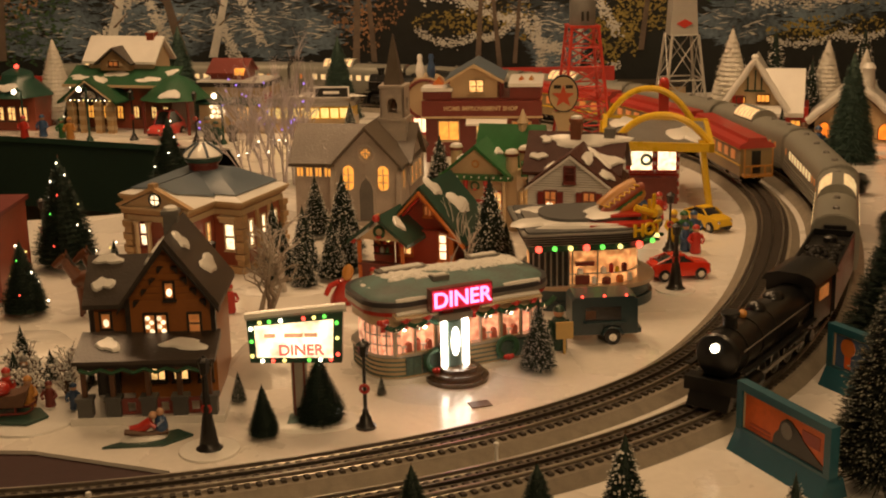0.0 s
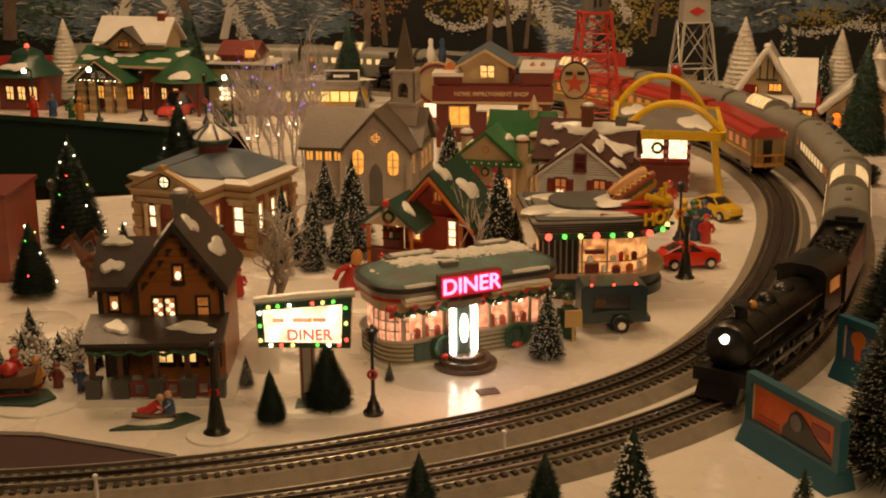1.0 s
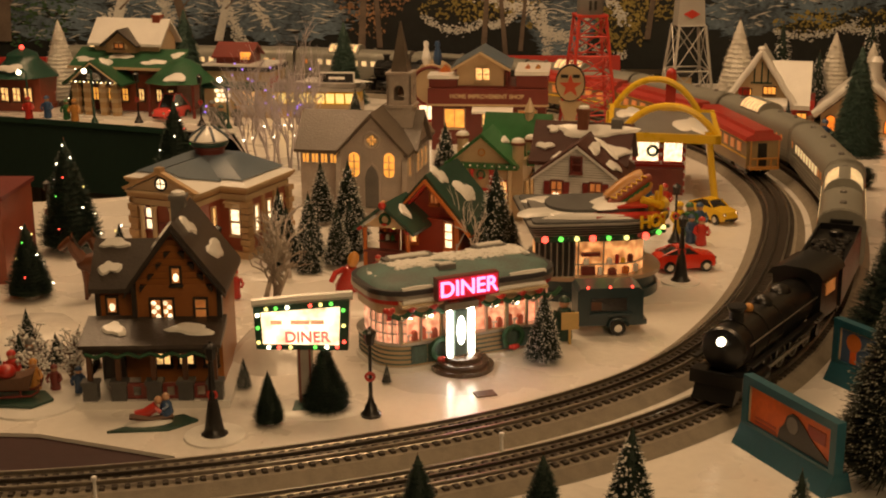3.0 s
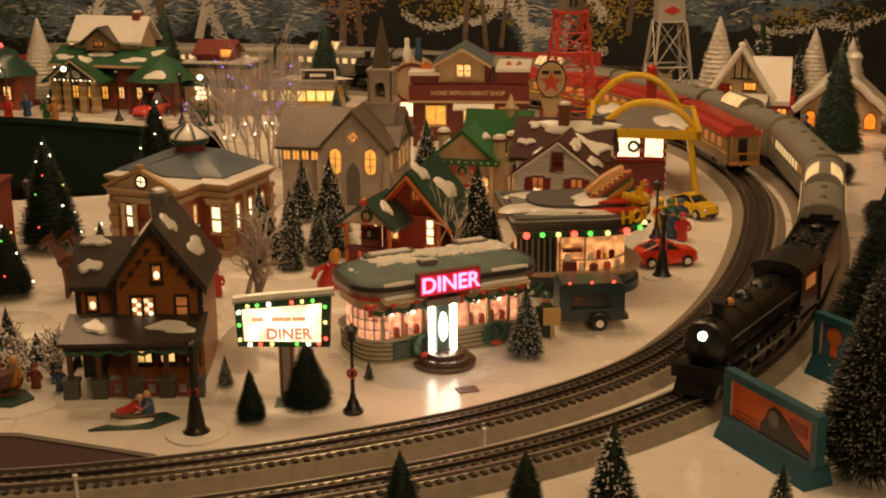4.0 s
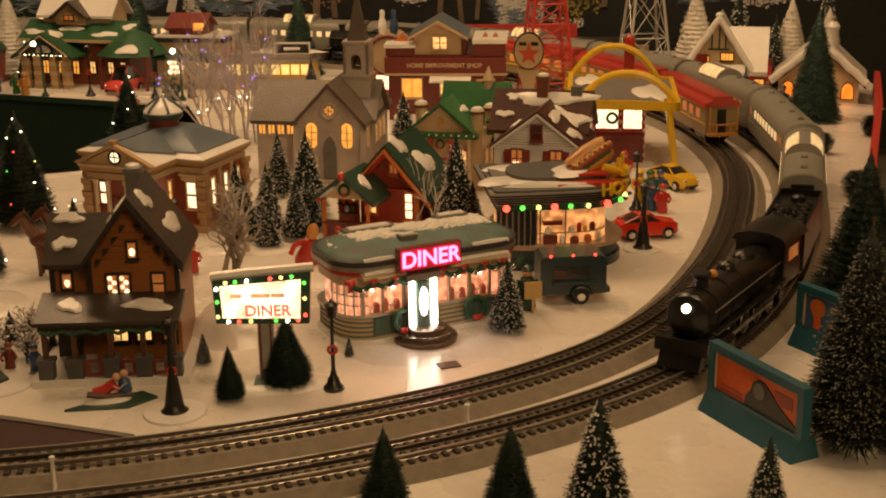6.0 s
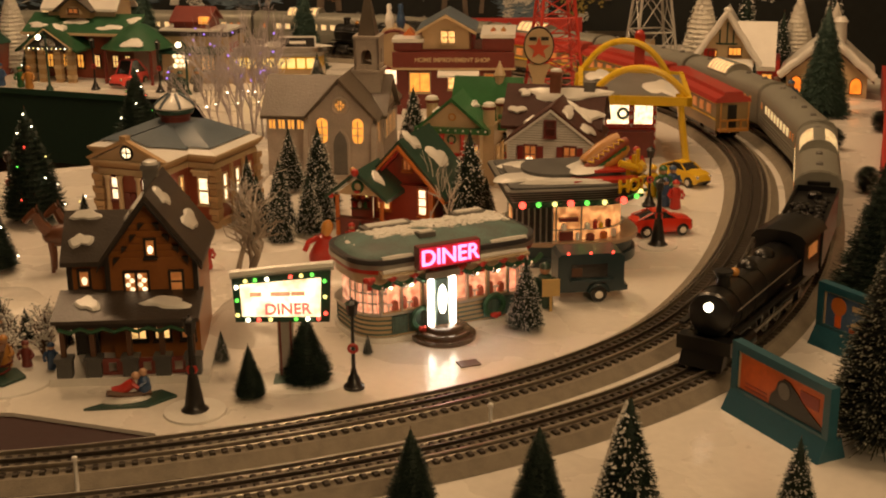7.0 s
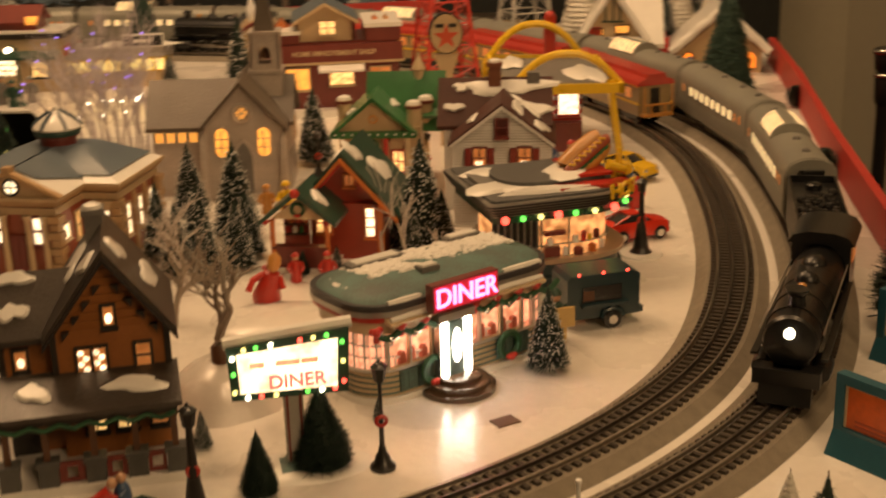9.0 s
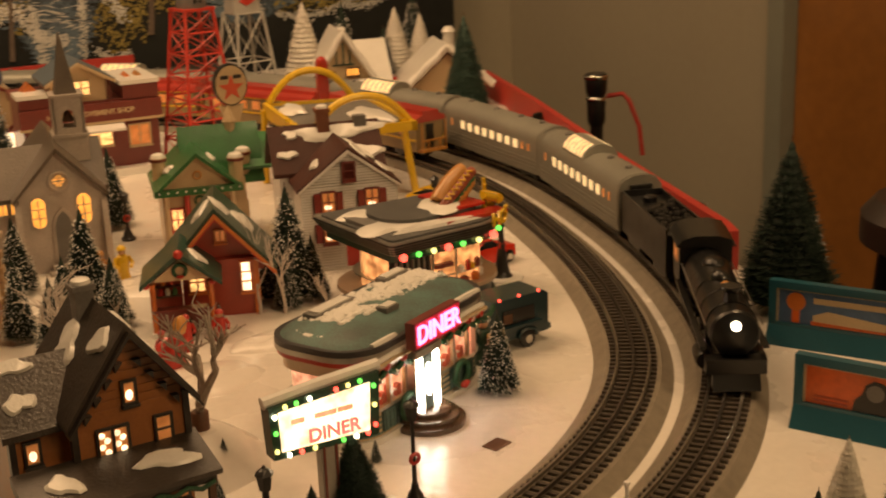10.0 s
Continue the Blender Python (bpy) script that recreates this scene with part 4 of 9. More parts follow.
def church():
    h = thing("church", "grey stone model church with tall steeple and lit orange windows", "church", -0.108, 0.765, 0, -9)
    w = gable(M(), -0.052, 0.052, 0, 0.20, 0, 0.103, 0.158)
    part("nave", w, GREYS, h)
    w = gable(M(), -0.128, -0.045, 0.03, 0.13, 0, 0.100, 0.148, "x")
    part("side_wing", w, GREYS, h)
    w = gable(M(), 0.045, 0.058, 0.05, 0.15, 0, 0.100, 0.148, "x")
    part("side_wing", w, GREYS, h)
    part("nave_roof", gable_roof(M(), -0.052, 0.052, 0, 0.20, 0.103, 0.158, "y", 0.008, 0.006), GREYR, h)
    part("wing_roof", gable_roof(M(), -0.128, -0.008, 0.03, 0.13, 0.100, 0.148, "x", 0.008, 0.006), GREYR, h)
    part("wing_roof", gable_roof(M(), 0.008, 0.058, 0.05, 0.15, 0.100, 0.148, "x", 0.008, 0.006), GREYR, h)
    tw = M().box(0.006, 0.050, 0.073, 0.117, 0.10, 0.163).box(0.004, 0.052, 0.071, 0.119, 0.161, 0.1655)
    tower = part("tower", tw, GREYS, h)
    arch = [(-0.0085, 0.008), (-0.0085, 0.024), (-0.006, 0.030), (0, 0.033), (0.006, 0.030), (0.0085, 0.024), (0.0085, 0.008)]
    for k in range(4):
        turn = Matrix.Translation((0.028, 0.095, 0.1655)) @ Matrix.Rotation(k * math.pi / 2, 4, "Z")
        for sx in (-1, 1):
            half = [(sx * 0.0205, 0), (sx * 0.0205, 0.049), (0, 0.049)] + [(sx * abs(a), b) for a, b in (arch[3], arch[2], arch[1], arch[0])] + [(0, 0.008), (0, 0)]
            part("belfry_wall", M().prism(half, -0.0205, -0.0165, "y"), GREYS, tower, at=turn)
    part("belfry_top", M().box(0.006, 0.050, 0.073, 0.117, 0.2145, 0.2185), GREYS, tower)
    part("bell", M().lathe([(0.008, 0.180), (0.007, 0.184), (0.004, 0.192), (0.001, 0.196), (0.001, 0.214)], 12, (0.028, 0.095, 0)), WOOD, tower, "dark bell")
    part("spire", M().lathe([(0.0205, 0.2185), (0.0195, 0.222), (0.010, 0.262), (0.0012, 0.299)], 4, (0, 0, 0), m=Matrix.Translation((0.028, 0.095, 0)) @ Matrix.Rotation(math.pi / 4, 4, "Z")), GREYR, tower)
    rose = part("rose_window", M().ring((0, 0, 0), 0.0125, 0.0028, 20, 6).box(-0.001, 0.001, -0.0015, 0.001, -0.010, 0.010).box(-0.010, 0.010, -0.0015, 0.001, -0.001, 0.001), GREYS, h, at=pose(0, -0.001, 0.121))
    for sx, sz in ((0, 0), (0.0052, 0), (-0.0052, 0), (0, 0.0052), (0, -0.0052)):
        part("pane", M().ball((sx, 0.0, sz), 0.0030, 8, 5, sy=0.3), W_ORANGE, rose)
    for x in (-0.029, 0.028):
        ar = [(0.0088 * math.cos(q), 0.0195 + 0.011 * (1 if math.sin(q) >= 0 else -1) + 0.0088 * math.sin(q)) for q in [i * math.pi / 8 + 0.01 for i in range(16)]]
        fr = part("rounded_window", M().prism([(a * 1.25, (b - 0.0195) * 1.1 + 0.0195) for a, b in ar], -0.0018, 0.001, "y"), GREYS, h, at=pose(x, 0, 0.062))
        part("pane", M().prism(ar, -0.0026, -0.0012, "y"), W_ORANGE, fr)
        part("tracery", M().box(-0.0007, 0.0007, -0.0034, -0.002, 0, 0.036).box(-0.008, 0.008, -0.0034, -0.002, 0.012, 0.0132).box(-0.008, 0.008, -0.0034, -0.002, 0.024, 0.0252), GREYS, fr)
    ar = [(-0.011, 0), (0.011, 0), (0.011, 0.05), (0.007, 0.062), (0, 0.070), (-0.007, 0.062), (-0.011, 0.05)]
    dr = part("doorway", M().prism([(a * 1.3, b * 1.06) for a, b in ar], -0.004, 0.001, "y"), GREYS, h, at=pose(0, 0, 0.012))
    part("door_leaf", M().prism(ar, -0.0052, -0.003, "y"), SGREY, dr, "grey door")
    for i in range(5):
        window(h, -0.118 + i * 0.0155, 0.029, 0.077, 0.010, 0.014, W_ORANGE, GREYS, nx=2, nz=1, sill=False)
    for i in range(3):
        window(h, 0.059, 0.066 + i * 0.030, 0.060, 0.011, 0.030, W_ORANGE, GREYS, rz=90, nx=1, nz=2, sill=False)
    for i in range(2):
        window(h, 0.053, 0.012 + i * 0.018, 0.060, 0.010, 0.030, W_ORANGE, GREYS, rz=90, nx=1, nz=2, sill=False)
    for x in (-0.054, 0.054):
        part("buttress", M().prism([(-0.012, 0), (0.004, 0), (0.004, 0.098), (-0.004, 0.088), (-0.012, 0.04)], x - 0.004, x + 0.004, "x"), GREYS, h)
    part("step", M().box(-0.025, 0.025, -0.022, 0, 0, 0.006).box(-0.02, 0.02, -0.014, 0, 0.006, 0.012), GREYS, h)


def green_shop():
    h = thing("green_roofed_shop", "cream model shop with bright green roof and red columns", "house", 0.070, 0.740, 0, -14)
    part("wall", M().box(-0.050, 0.062, 0.0, 0.12, 0, 0.095), CREAM, h)
    part("gable_front", gable(M(), -0.052, 0.048, -0.006, 0.10, 0.085, 0.090, 0.132), CREAM, h)
    r = part("roof", gable_roof(M(), -0.052, 0.048, -0.006, 0.11, 0.090, 0.132, "y", 0.009, 0.006), GREENR, h)
    snow_parts(r, "snow_patch", -0.052, 0.048, 0, 0.11, 0.090, 0.132, "y", [(1, 0.5, 0.5, 0.02, 0.010, 21), (-1, 0.3, 0.7, 0.014, 0.008, 22)], 0.006)
    part("cross_roof", gable_roof(M(), -0.01, 0.085, 0.04, 0.12, 0.092, 0.150, "x", 0.008, 0.006), GREENR, h)
    part("cross_gable", gable(M(), -0.01, 0.083, 0.042, 0.118, 0.08, 0.092, 0.148, "x"), CREAM, h)
    part("eave_band", M().box(-0.060, 0.056, -0.015, -0.004, 0.083, 0.092), GREENR, h)
    for i in range(10):
        part("eave_dot", M().ball((-0.054 + i * 0.0118, -0.0155, 0.0885), 0.0016, 6, 4), WHITE, h)
    part("gable_badge", M().ring((-0.002, -0.008, 0.108), 0.005, 0.0012, 14, 5), BUN, h)
    for x, y in ((0.052, 0.012), (0.066, 0.045), (-0.048, 0.05), (0.05, 0.075)):
        c = part("chimney", M().lathe([(0.0095, 0.09), (0.0095, 0.118), (0.0115, 0.119), (0.0115, 0.124)], 10, (x, y, 0)), CREAM, h)
        part("chimney_band", M().lathe([(0.0118, 0.119), (0.0118, 0.123)], 10, (x, y, 0)), BRICKD, c)
        part("snow_cap", M().lathe([(0.0105, 0.124), (0.009, 0.128), (0.004, 0.130)], 10, (x, y, 0)), SNOWCAP, c)
    part("finial", M().lathe([(0.008, 0.135), (0.008, 0.158), (0.010, 0.160), (0.003, 0.176), (0.001, 0.182)], 8, (0.055, 0.08, 0)), CREAM, h)
    for x in (-0.045, -0.018, 0.014, 0.043):
        part("column", M().lathe([(0.0045, 0.0), (0.0038, 0.006), (0.0034, 0.075), (0.005, 0.083)], 10, (x, -0.008, 0)), RED if x in (-0.018, 0.014) else CREAM, h)
    window(h, -0.032, -0.001, 0.034, 0.014, 0.028, W_WARM, RED, nx=2, nz=2)
    window(h, 0.030, -0.001, 0.034, 0.014, 0.028, W_WARM, RED, nx=2, nz=2)
    part("door", M().box(-0.010, 0.008, -0.003, 0.001, 0.004, 0.05), RED, h, "red door")
    for i in range(3):
        window(h, 0.063, 0.02 + i * 0.034, 0.03, 0.014, 0.03, W_WARM, CREAM, rz=90, nx=2, nz=2)
    wreath(h, -0.002, -0.012, 0.074, 0.006)
    tr = part("trellis_roof", M().box(0.062, 0.118, 0.06, 0.155, 0.085, 0.090, pose(0, 0, 0, 18)), GREENR, h, "green tiled lean-to roof")


def chalet():
    h = thing("chalet_shop", "small red and green model chalet with snow on its roof", "house", -0.012, 0.475, 0, -20)
    part("wall", M().box(-0.035, 0.050, 0.002, 0.085, 0, 0.068), REDWALL, h)
    part("corner_post", M().box(0.046, 0.053, -0.002, 0.006, 0, 0.066), ORANGE, h)
    part("gable_wall", gable(M(), -0.045, 0.060, 0.012, 0.09, 0.05, 0.064, 0.118), REDWALL, h)
    part("inner_trim", gable_roof(M(), -0.045, 0.060, 0.006, 0.006, 0.058, 0.115, "y", 0.011, 0.005), RED, h, "red inner gable trim")
    part("ridge_ball", M().ball((-0.034, -0.062, 0.097), 0.0055, 10, 6), RED, h, "red ball on the porch gable")
    r = part("roof", gable_roof(M(), -0.045, 0.060, 0.004, 0.095, 0.066, 0.124, "y", 0.014, 0.007), DKGR, h)
    part("barge_board", gable_roof(M(), -0.045, 0.060, -0.003, -0.002, 0.063, 0.120, "y", 0.013, 0.005), ORANGE, r, "orange gable trim")
    snow_parts(r, "snow_patch", -0.045, 0.060, 0, 0.095, 0.066, 0.124, "y", [(1, 0.25, 0.12, 0.014, 0.016, 31), (1, 0.6, 0.6, 0.02, 0.02, 32), (-1, 0.5, 0.3, 0.016, 0.014, 33)], 0.007)
    pr = part("porch_roof", gable_roof(M(), -0.072, 0.004, -0.055, 0.012, 0.062, 0.092, "y", 0.007, 0.006), DKGR, h)
    snow_parts(pr, "snow_patch", -0.072, 0.004, -0.055, 0.012, 0.062, 0.092, "y", [(1, 0.35, 0.5, 0.010, 0.012, 34)], 0.006)
    part("porch_gable", M().prism([(-0.066, 0.064), (-0.002, 0.064), (-0.034, 0.088)], -0.052, -0.046, "y"), CREAM, h)
    for x in (-0.066, -0.002):
        for y in (-0.050, 0.006):
            part("porch_post", M().lathe([(0.004, 0), (0.003, 0.004), (0.003, 0.058), (0.0042, 0.062)], 8, (x, y, 0)), ORANGE, h)
    part("counter", M().box(-0.064, -0.004, -0.050, -0.042, 0.004, 0.028).box(-0.067, -0.001, -0.054, -0.040, 0.028, 0.031), BRICKD, h)
    bk = part("kiosk_back", M().box(-0.066, -0.036, -0.004, 0.001, 0.005, 0.064), REDWALL, h, "red back wall of the kiosk")
    for x, z, m in ((-0.060, 0.034, RED), (-0.052, 0.034, WHITE), (-0.044, 0.034, GREENR), (-0.056, 0.046, ORANGE), (-0.047, 0.046, RED)):
        part("shelf_goods", M().lathe([(0.003, 0), (0.003, 0.006), (0.0015, 0.008)], 8, (x, -0.007, z)), m, bk)
    for z in (0.033, 0.045):
        part("shelf", M().box(-0.065, -0.037, -0.011, -0.004, z - 0.0012, z), WOOD, bk)
    part("kiosk_lamp", M().ball((-0.034, -0.024, 0.058), 0.003, 8, 5), B_YEL, h, "small warm lamp under the porch")
    part("porch_floor", M().box(-0.070, 0.002, -0.056, 0.014, 0, 0.005), SNOWCAP, h)
    window(h, -0.018, -0.001, 0.034, 0.016, 0.022, W_WARM, ORANGE, nx=2, nz=2)
    window(h, 0.038, -0.001, 0.030, 0.010, 0.034, W_PALE, ORANGE, nx=1, nz=3)
    window(h, 0.012, 0.011, 0.088, 0.010, 0.012, W_DIM, ORANGE, nx=2, nz=1)
    wreath(h, -0.034, -0.054, 0.076, 0.007)
    for x in (-0.072, 0.0):
        part("ornament", M().ball((x, -0.056, 0.062), 0.004, 10, 6), RED, h)


def white_house():
    h = thing("white_clapboard_house", "white clapboard model house with snowy brown roof and red shutters", "house", 0.203, 0.553, 0, -15)
    part("wall", gable(M(), -0.062, 0.062, 0, 0.10, 0, 0.106, 0.152), WHITE, h)
    cb = clapboards(M(), -0.062, 0.062, 0, 0, 0.1062, 30, 0.0030)
    for i in range(10):
        a = 0.106 + i * 0.0042
        k = 0.062 * (1 - (a - 0.102) / 0.048)
        if k > 0.004:
            cb.prism([(0, a), (-0.003, a), (-0.0006, a + 0.0042), (0, a + 0.0042)], -k, k, "x")
    part("clapboard", cb, WHITE, h, kind="stuff")
    gr = M()
    for i in range(1, 43):
        a = 0.00354 * i
        k = 0.0615 if a < 0.106 else 0.0615 * (1 - (a - 0.106) / 0.046)
        if k > 0.004:
            gr.box(-k, k, -0.0028, 0, a - 0.0006, a - 0.0001)
    part("board_joint", gr, POSTG, h, "grey joints between the boards", kind="stuff")
    part("rear_wing", gable(M(), -0.078, 0.055, 0.07, 0.15, 0, 0.118, 0.162, "x"), WHITE, h)
    r = part("roof", gable_roof(M(), -0.062, 0.062, 0.001, 0.105, 0.106, 0.152, "y", 0.005, 0.005), BSHING, h, "brown shingled roof")
    snow_parts(r, "snow_patch", -0.062, 0.062, 0, 0.10, 0.106, 0.152, "y", [(1, 0.35, 0.3, 0.03, 0.010, 41), (1, 0.75, 0.5, 0.018, 0.02, 42), (1, 0.2, 0.78, 0.018, 0.012, 43), (-1, 0.3, 0.6, 0.012, 0.008, 44)], 0.006)
    part("barge_board", gable_roof(M(), -0.062, 0.062, -0.0025, -0.0035, 0.1035, 0.1495, "y", 0.0035, 0.0045), WHITE, r)
    rr = part("rear_roof", gable_roof(M(), -0.078, 0.055, 0.07, 0.15, 0.118, 0.162, "x", 0.008, 0.006), BSHING, h)
    snow_parts(rr, "snow_patch", -0.078, 0.055, 0.07, 0.15, 0.118, 0.162, "x", [(-1, 0.1, 0.75, 0.012, 0.007, 45), (-1, 0.16, 0.25, 0.010, 0.006, 46), (-1, 0.62, 0.25, 0.05, 0.014, 47), (-1, 0.55, 0.7, 0.02, 0.014, 48), (-1, 0.9, 0.8, 0.02, 0.010, 49)], 0.006)
    chimney(h, -0.012, 0.105, 0.15, 0.190, 0.016, mat("chimney_brick", (0.30, 0.11, 0.055), 0.5, vary=0.3, scale=90, bump=0.4))
    window(h, 0, -0.0045, 0.118, 0.013, 0.020, REDGLASS, BRICKD, nx=1, nz=2)
    for x in (-0.028, 0.028):
        for z in (0.078, 0.038):
            w = window(h, x, -0.0045, z, 0.015, 0.024, W_DIM, BRICKD, nx=2, nz=2, shutter=mat("dark_red_shutter", (0.22, 0.02, 0.018), 0.35) if (x, z) == (-0.028, 0.078) else bpy.data.materials["dark_red_shutter"])
            # A glowing ball stands in for the light in the pane's lower half.
            part("lit_pane", M().ball((-0.001, -0.002, 0.0055), 0.0036, 8, 5, 0.9, 1.4, 0.2), W_PALE, w, "glowing ball put in as the bright lower half")
    part("door", M().box(-0.008, 0.008, -0.003, 0.001, 0.003, 0.036), RED, h, "red door")
    window(h, 0.063, 0.03, 0.045, 0.013, 0.022, W_WARM, WHITE, rz=90, nx=2, nz=2, shutter=RED)
    part("plinth", M().box(-0.068, 0.068, -0.006, 0.11, 0, 0.003), SNOWCAP, h)
    part("vent_box", M().box(0.030, 0.046, 0.10, 0.115, 0.150, 0.176), SGREY, h)


def round_end(w, d, r, n=8):
    """Outline of a box with rounded corners, centred across, front at 0."""
    out = []
    for cx, cy, a0 in ((w / 2 - r, r, -90), (w / 2 - r, d - r, 0), (-w / 2 + r, d - r, 90), (-w / 2 + r, r, 180)):
        for i in range(n + 1):
            a = radians(a0 + 90 * i / n)
            out.append((cx + r * math.cos(a), cy + r * math.sin(a)))
    return out


def diner():
    h = thing("diner", "chrome and teal model diner with pink neon sign and lit windows", "diner", 0.0620, 0.0965, 0, 27)
    W, D = 0.216, 0.105
    o = lambda k, r=0.035: [(x, y - 0.0) for x, y in [(p[0], p[1] + k) for p in round_end(W - 2 * k, D - 2 * k, max(r - k, 0.006))]]
    part("base", M().prism(o(-0.002), 0, 0.006, "z"), SNOWCAP, h)
    part("lower_wall", M().prism(o(0.002), 0.006, 0.032, "z"), CREAM, h)
    rb = M()
    for i in range(5):
        rb.prism(o(0.0008), 0.0085 + i * 0.0052, 0.0098 + i * 0.0052, "z")
    part("lower_band", rb, TEALR, h, "teal bands")
    part("sill_band", M().prism(o(-0.0015), 0.031, 0.034, "z"), STEEL, h)
    part("interior", M().prism(o(0.008), 0.033, 0.067, "z"), W_PINK, h, "lit pink interior")
    part("header", M().prism(o(0.001), 0.066, 0.079, "z"), CREAM, h)
    part("red_band", M().prism(o(-0.004), 0.079, 0.084, "z"), RED, h)
    part("steel_band", M().prism(o(-0.006), 0.084, 0.089, "z"), STEEL, h)
    part("eave_band", M().prism(o(-0.0055), 0.089, 0.0945, "z"), SLATE, h, "dark slate eave band")
    # barrel roof in steps
    rf = M()
    ks = [(-0.002, 0.093), (0.002, 0.0965), (0.008, 0.099), (0.022, 0.103), (0.034, 0.1055)]
    n = len(o(0))
    vs, fs = [], []
    for k, z in ks:
        vs += [(x, y, z) for x, y in o(k, 0.036)]
    for j in range(len(ks) - 1):
        for i in range(n):
            fs.append([j * n + i, j * n + (i + 1) % n, (j + 1) * n + (i + 1) % n, (j + 1) * n + i])
    fs.append([(len(ks) - 1) * n + i for i in range(n)])
    rf = part("roof", M().add(vs, fs), TEALR, h, "teal roof under snow")
    sn = M()
    rnd = random.Random(5)
    for i in range(1500):
        x = rnd.uniform(-0.074, 0.088)
        y = 0.066 + rnd.gauss(0, 0.012) + 0.004 * math.sin(x * 70)
        if not 0.034 < y < 0.094 or noise.noise(Vector((x * 45, y * 45, 2))) < -0.28:
            continue
        z = 0.1052 if 0.034 < y < 0.071 else 0.1035 if y < 0.083 else 0.1005
        sn.ball((x, y, z), rnd.uniform(0.0012, 0.0046), 6, 4, rnd.uniform(0.35, 0.8), rnd.uniform(0.7, 1.5))
    for i in range(60):
        a = rnd.uniform(0, 6.28)
        sn.ball((-0.085 + 0.012 * math.cos(a), 0.060 + 0.022 * math.sin(a), 0.099), rnd.uniform(0.0015, 0.004), 6, 4, 0.4)
    part("roof_snow", sn, SNOWCAP, rf, "lumpy snow on the roof", kind="stuff")
    for x, y, a, b in ((-0.045, 0.078, 0.030, 0.008), (0.06, 0.082, 0.02, 0.006), (-0.02, 0.03, 0.010, 0.006)):
        vb = part("roof_vent", M().box(x - a, x + a, y - b, y + b, 0.098, 0.1085), SGREY, rf, "grey roof vent")
        part("vent_snow", M().box(x - a * 0.8, x + a * 0.8, y - b * 0.75, y + b * 0.75, 0.1085, 0.110), SNOWCAP, vb)
    for x0, x1, y in ((-0.085, -0.05, -0.003), (0.045, 0.09, -0.003)):
        part("ledge_snow", M().tube([(x0, y + 0.004, 0.0935), ((x0 + x1) / 2, y + 0.003, 0.0945), (x1, y + 0.004, 0.0935)], 0.0035, 6), SNOWCAP, rf)
    # front windows: frames, with booths and tables behind them
    BOOTH = mat("booth_pink", (0.62, 0.16, 0.10), 0.4, vary=0.2)
    for i, x in enumerate((-0.076, -0.052, 0.028, 0.054)):
        fr = part("window_frame", grid_plate(M(), [x - 0.0122, x - 0.0108, x + 0.0108, x + 0.0122], [0.0335, 0.035, 0.0645, 0.0662], -0.0012, 0.002), CREAM, h, "cream window frame")
        for k, dx in enumerate((-0.0075, 0.0065)):
            part("booth_seat", M().prism([(-0.0032, 0.034), (0.0032, 0.034), (0.003, 0.046 - 0.003 * k), (0.0018, 0.0485 - 0.003 * k), (-0.0018, 0.0485 - 0.003 * k), (-0.003, 0.046 - 0.003 * k)], 0.0025, 0.0075, "y", pose(x + dx, 0, 0)), BOOTH, fr, "pink booth seat")
        part("booth_table", M().box(x - 0.004, x + 0.003, 0.0028, 0.0076, 0.0405, 0.042).box(x - 0.0012, x + 0.0004, 0.0046, 0.006, 0.034, 0.0405), WHITE, fr, "white table")
        # Glowing ball added behind each window as a small lamp glow.
        part("ceiling_globe", M().ball((x + 0.002, 0.0048, 0.0605), 0.0028 if i % 2 else 0.0020, 10, 6, 0.8), B_WHT, fr, "glowing ball added as a small lamp glow")
    for x in (-0.0885, -0.064, -0.0395, 0.0155, 0.041, 0.0665, 0.079):
        part("window_post", M().box(x - 0.0009, x + 0.0009, -0.0022, 0.003, 0.033, 0.067), STEEL, h)
    for x0, x1 in ((-0.090, -0.040), (0.014, 0.088)):
        part("eyebrow_ledge", M().prism([(-0.0115, 0.0795), (0.001, 0.0835), (0.001, 0.0765), (-0.0105, 0.0765)], x0, x1, "x"), CREAM, h, "cream ledge over the windows")
        part("ledge_snow", M().tube([(x0 + 0.002, -0.007, 0.0822), ((x0 + x1) / 2, -0.0075, 0.0830), (x1 - 0.002, -0.007, 0.0822)], 0.0026, 6), SNOWCAP, h)
    for sx in (-1, 1):
        for i in range(5):
            a = radians(20 + i * 18)
            x, y = sx * (W / 2 - 0.035 + 0.0335 * math.sin(a)), 0.035 - 0.0335 * math.cos(a)
            part("glass_block_pane", M().box(-0.005, 0.005, -0.0006, 0.0006, 0.034, 0.066), W_PINK, h, at=pose(x, y, 0, 0, 0, math.degrees(sx * a)))
            part("glass_block_bar", M().box(-0.005, 0.005, -0.0016, 0.0002, 0.044, 0.0455).box(-0.005, 0.005, -0.0016, 0.0002, 0.055, 0.0565).box(-0.0008, 0.0008, -0.0018, 0.0, 0.034, 0.066), STEEL, h, at=pose(x, y, 0, 0, 0, math.degrees(sx * a)))
    # lower panels with crosshatch
    for x in (-0.066, -0.046, 0.046, 0.066):
        part("panel", M().box(x - 0.009, x + 0.009, -0.001, 0.002, 0.010, 0.029).box(x - 0.007, x - 0.005, -0.002, 0, 0.011, 0.028).box(x - 0.001, x + 0.001, -0.002, 0, 0.011, 0.028).box(x + 0.005, x + 0.007, -0.002, 0, 0.011, 0.028), TEALR, h)
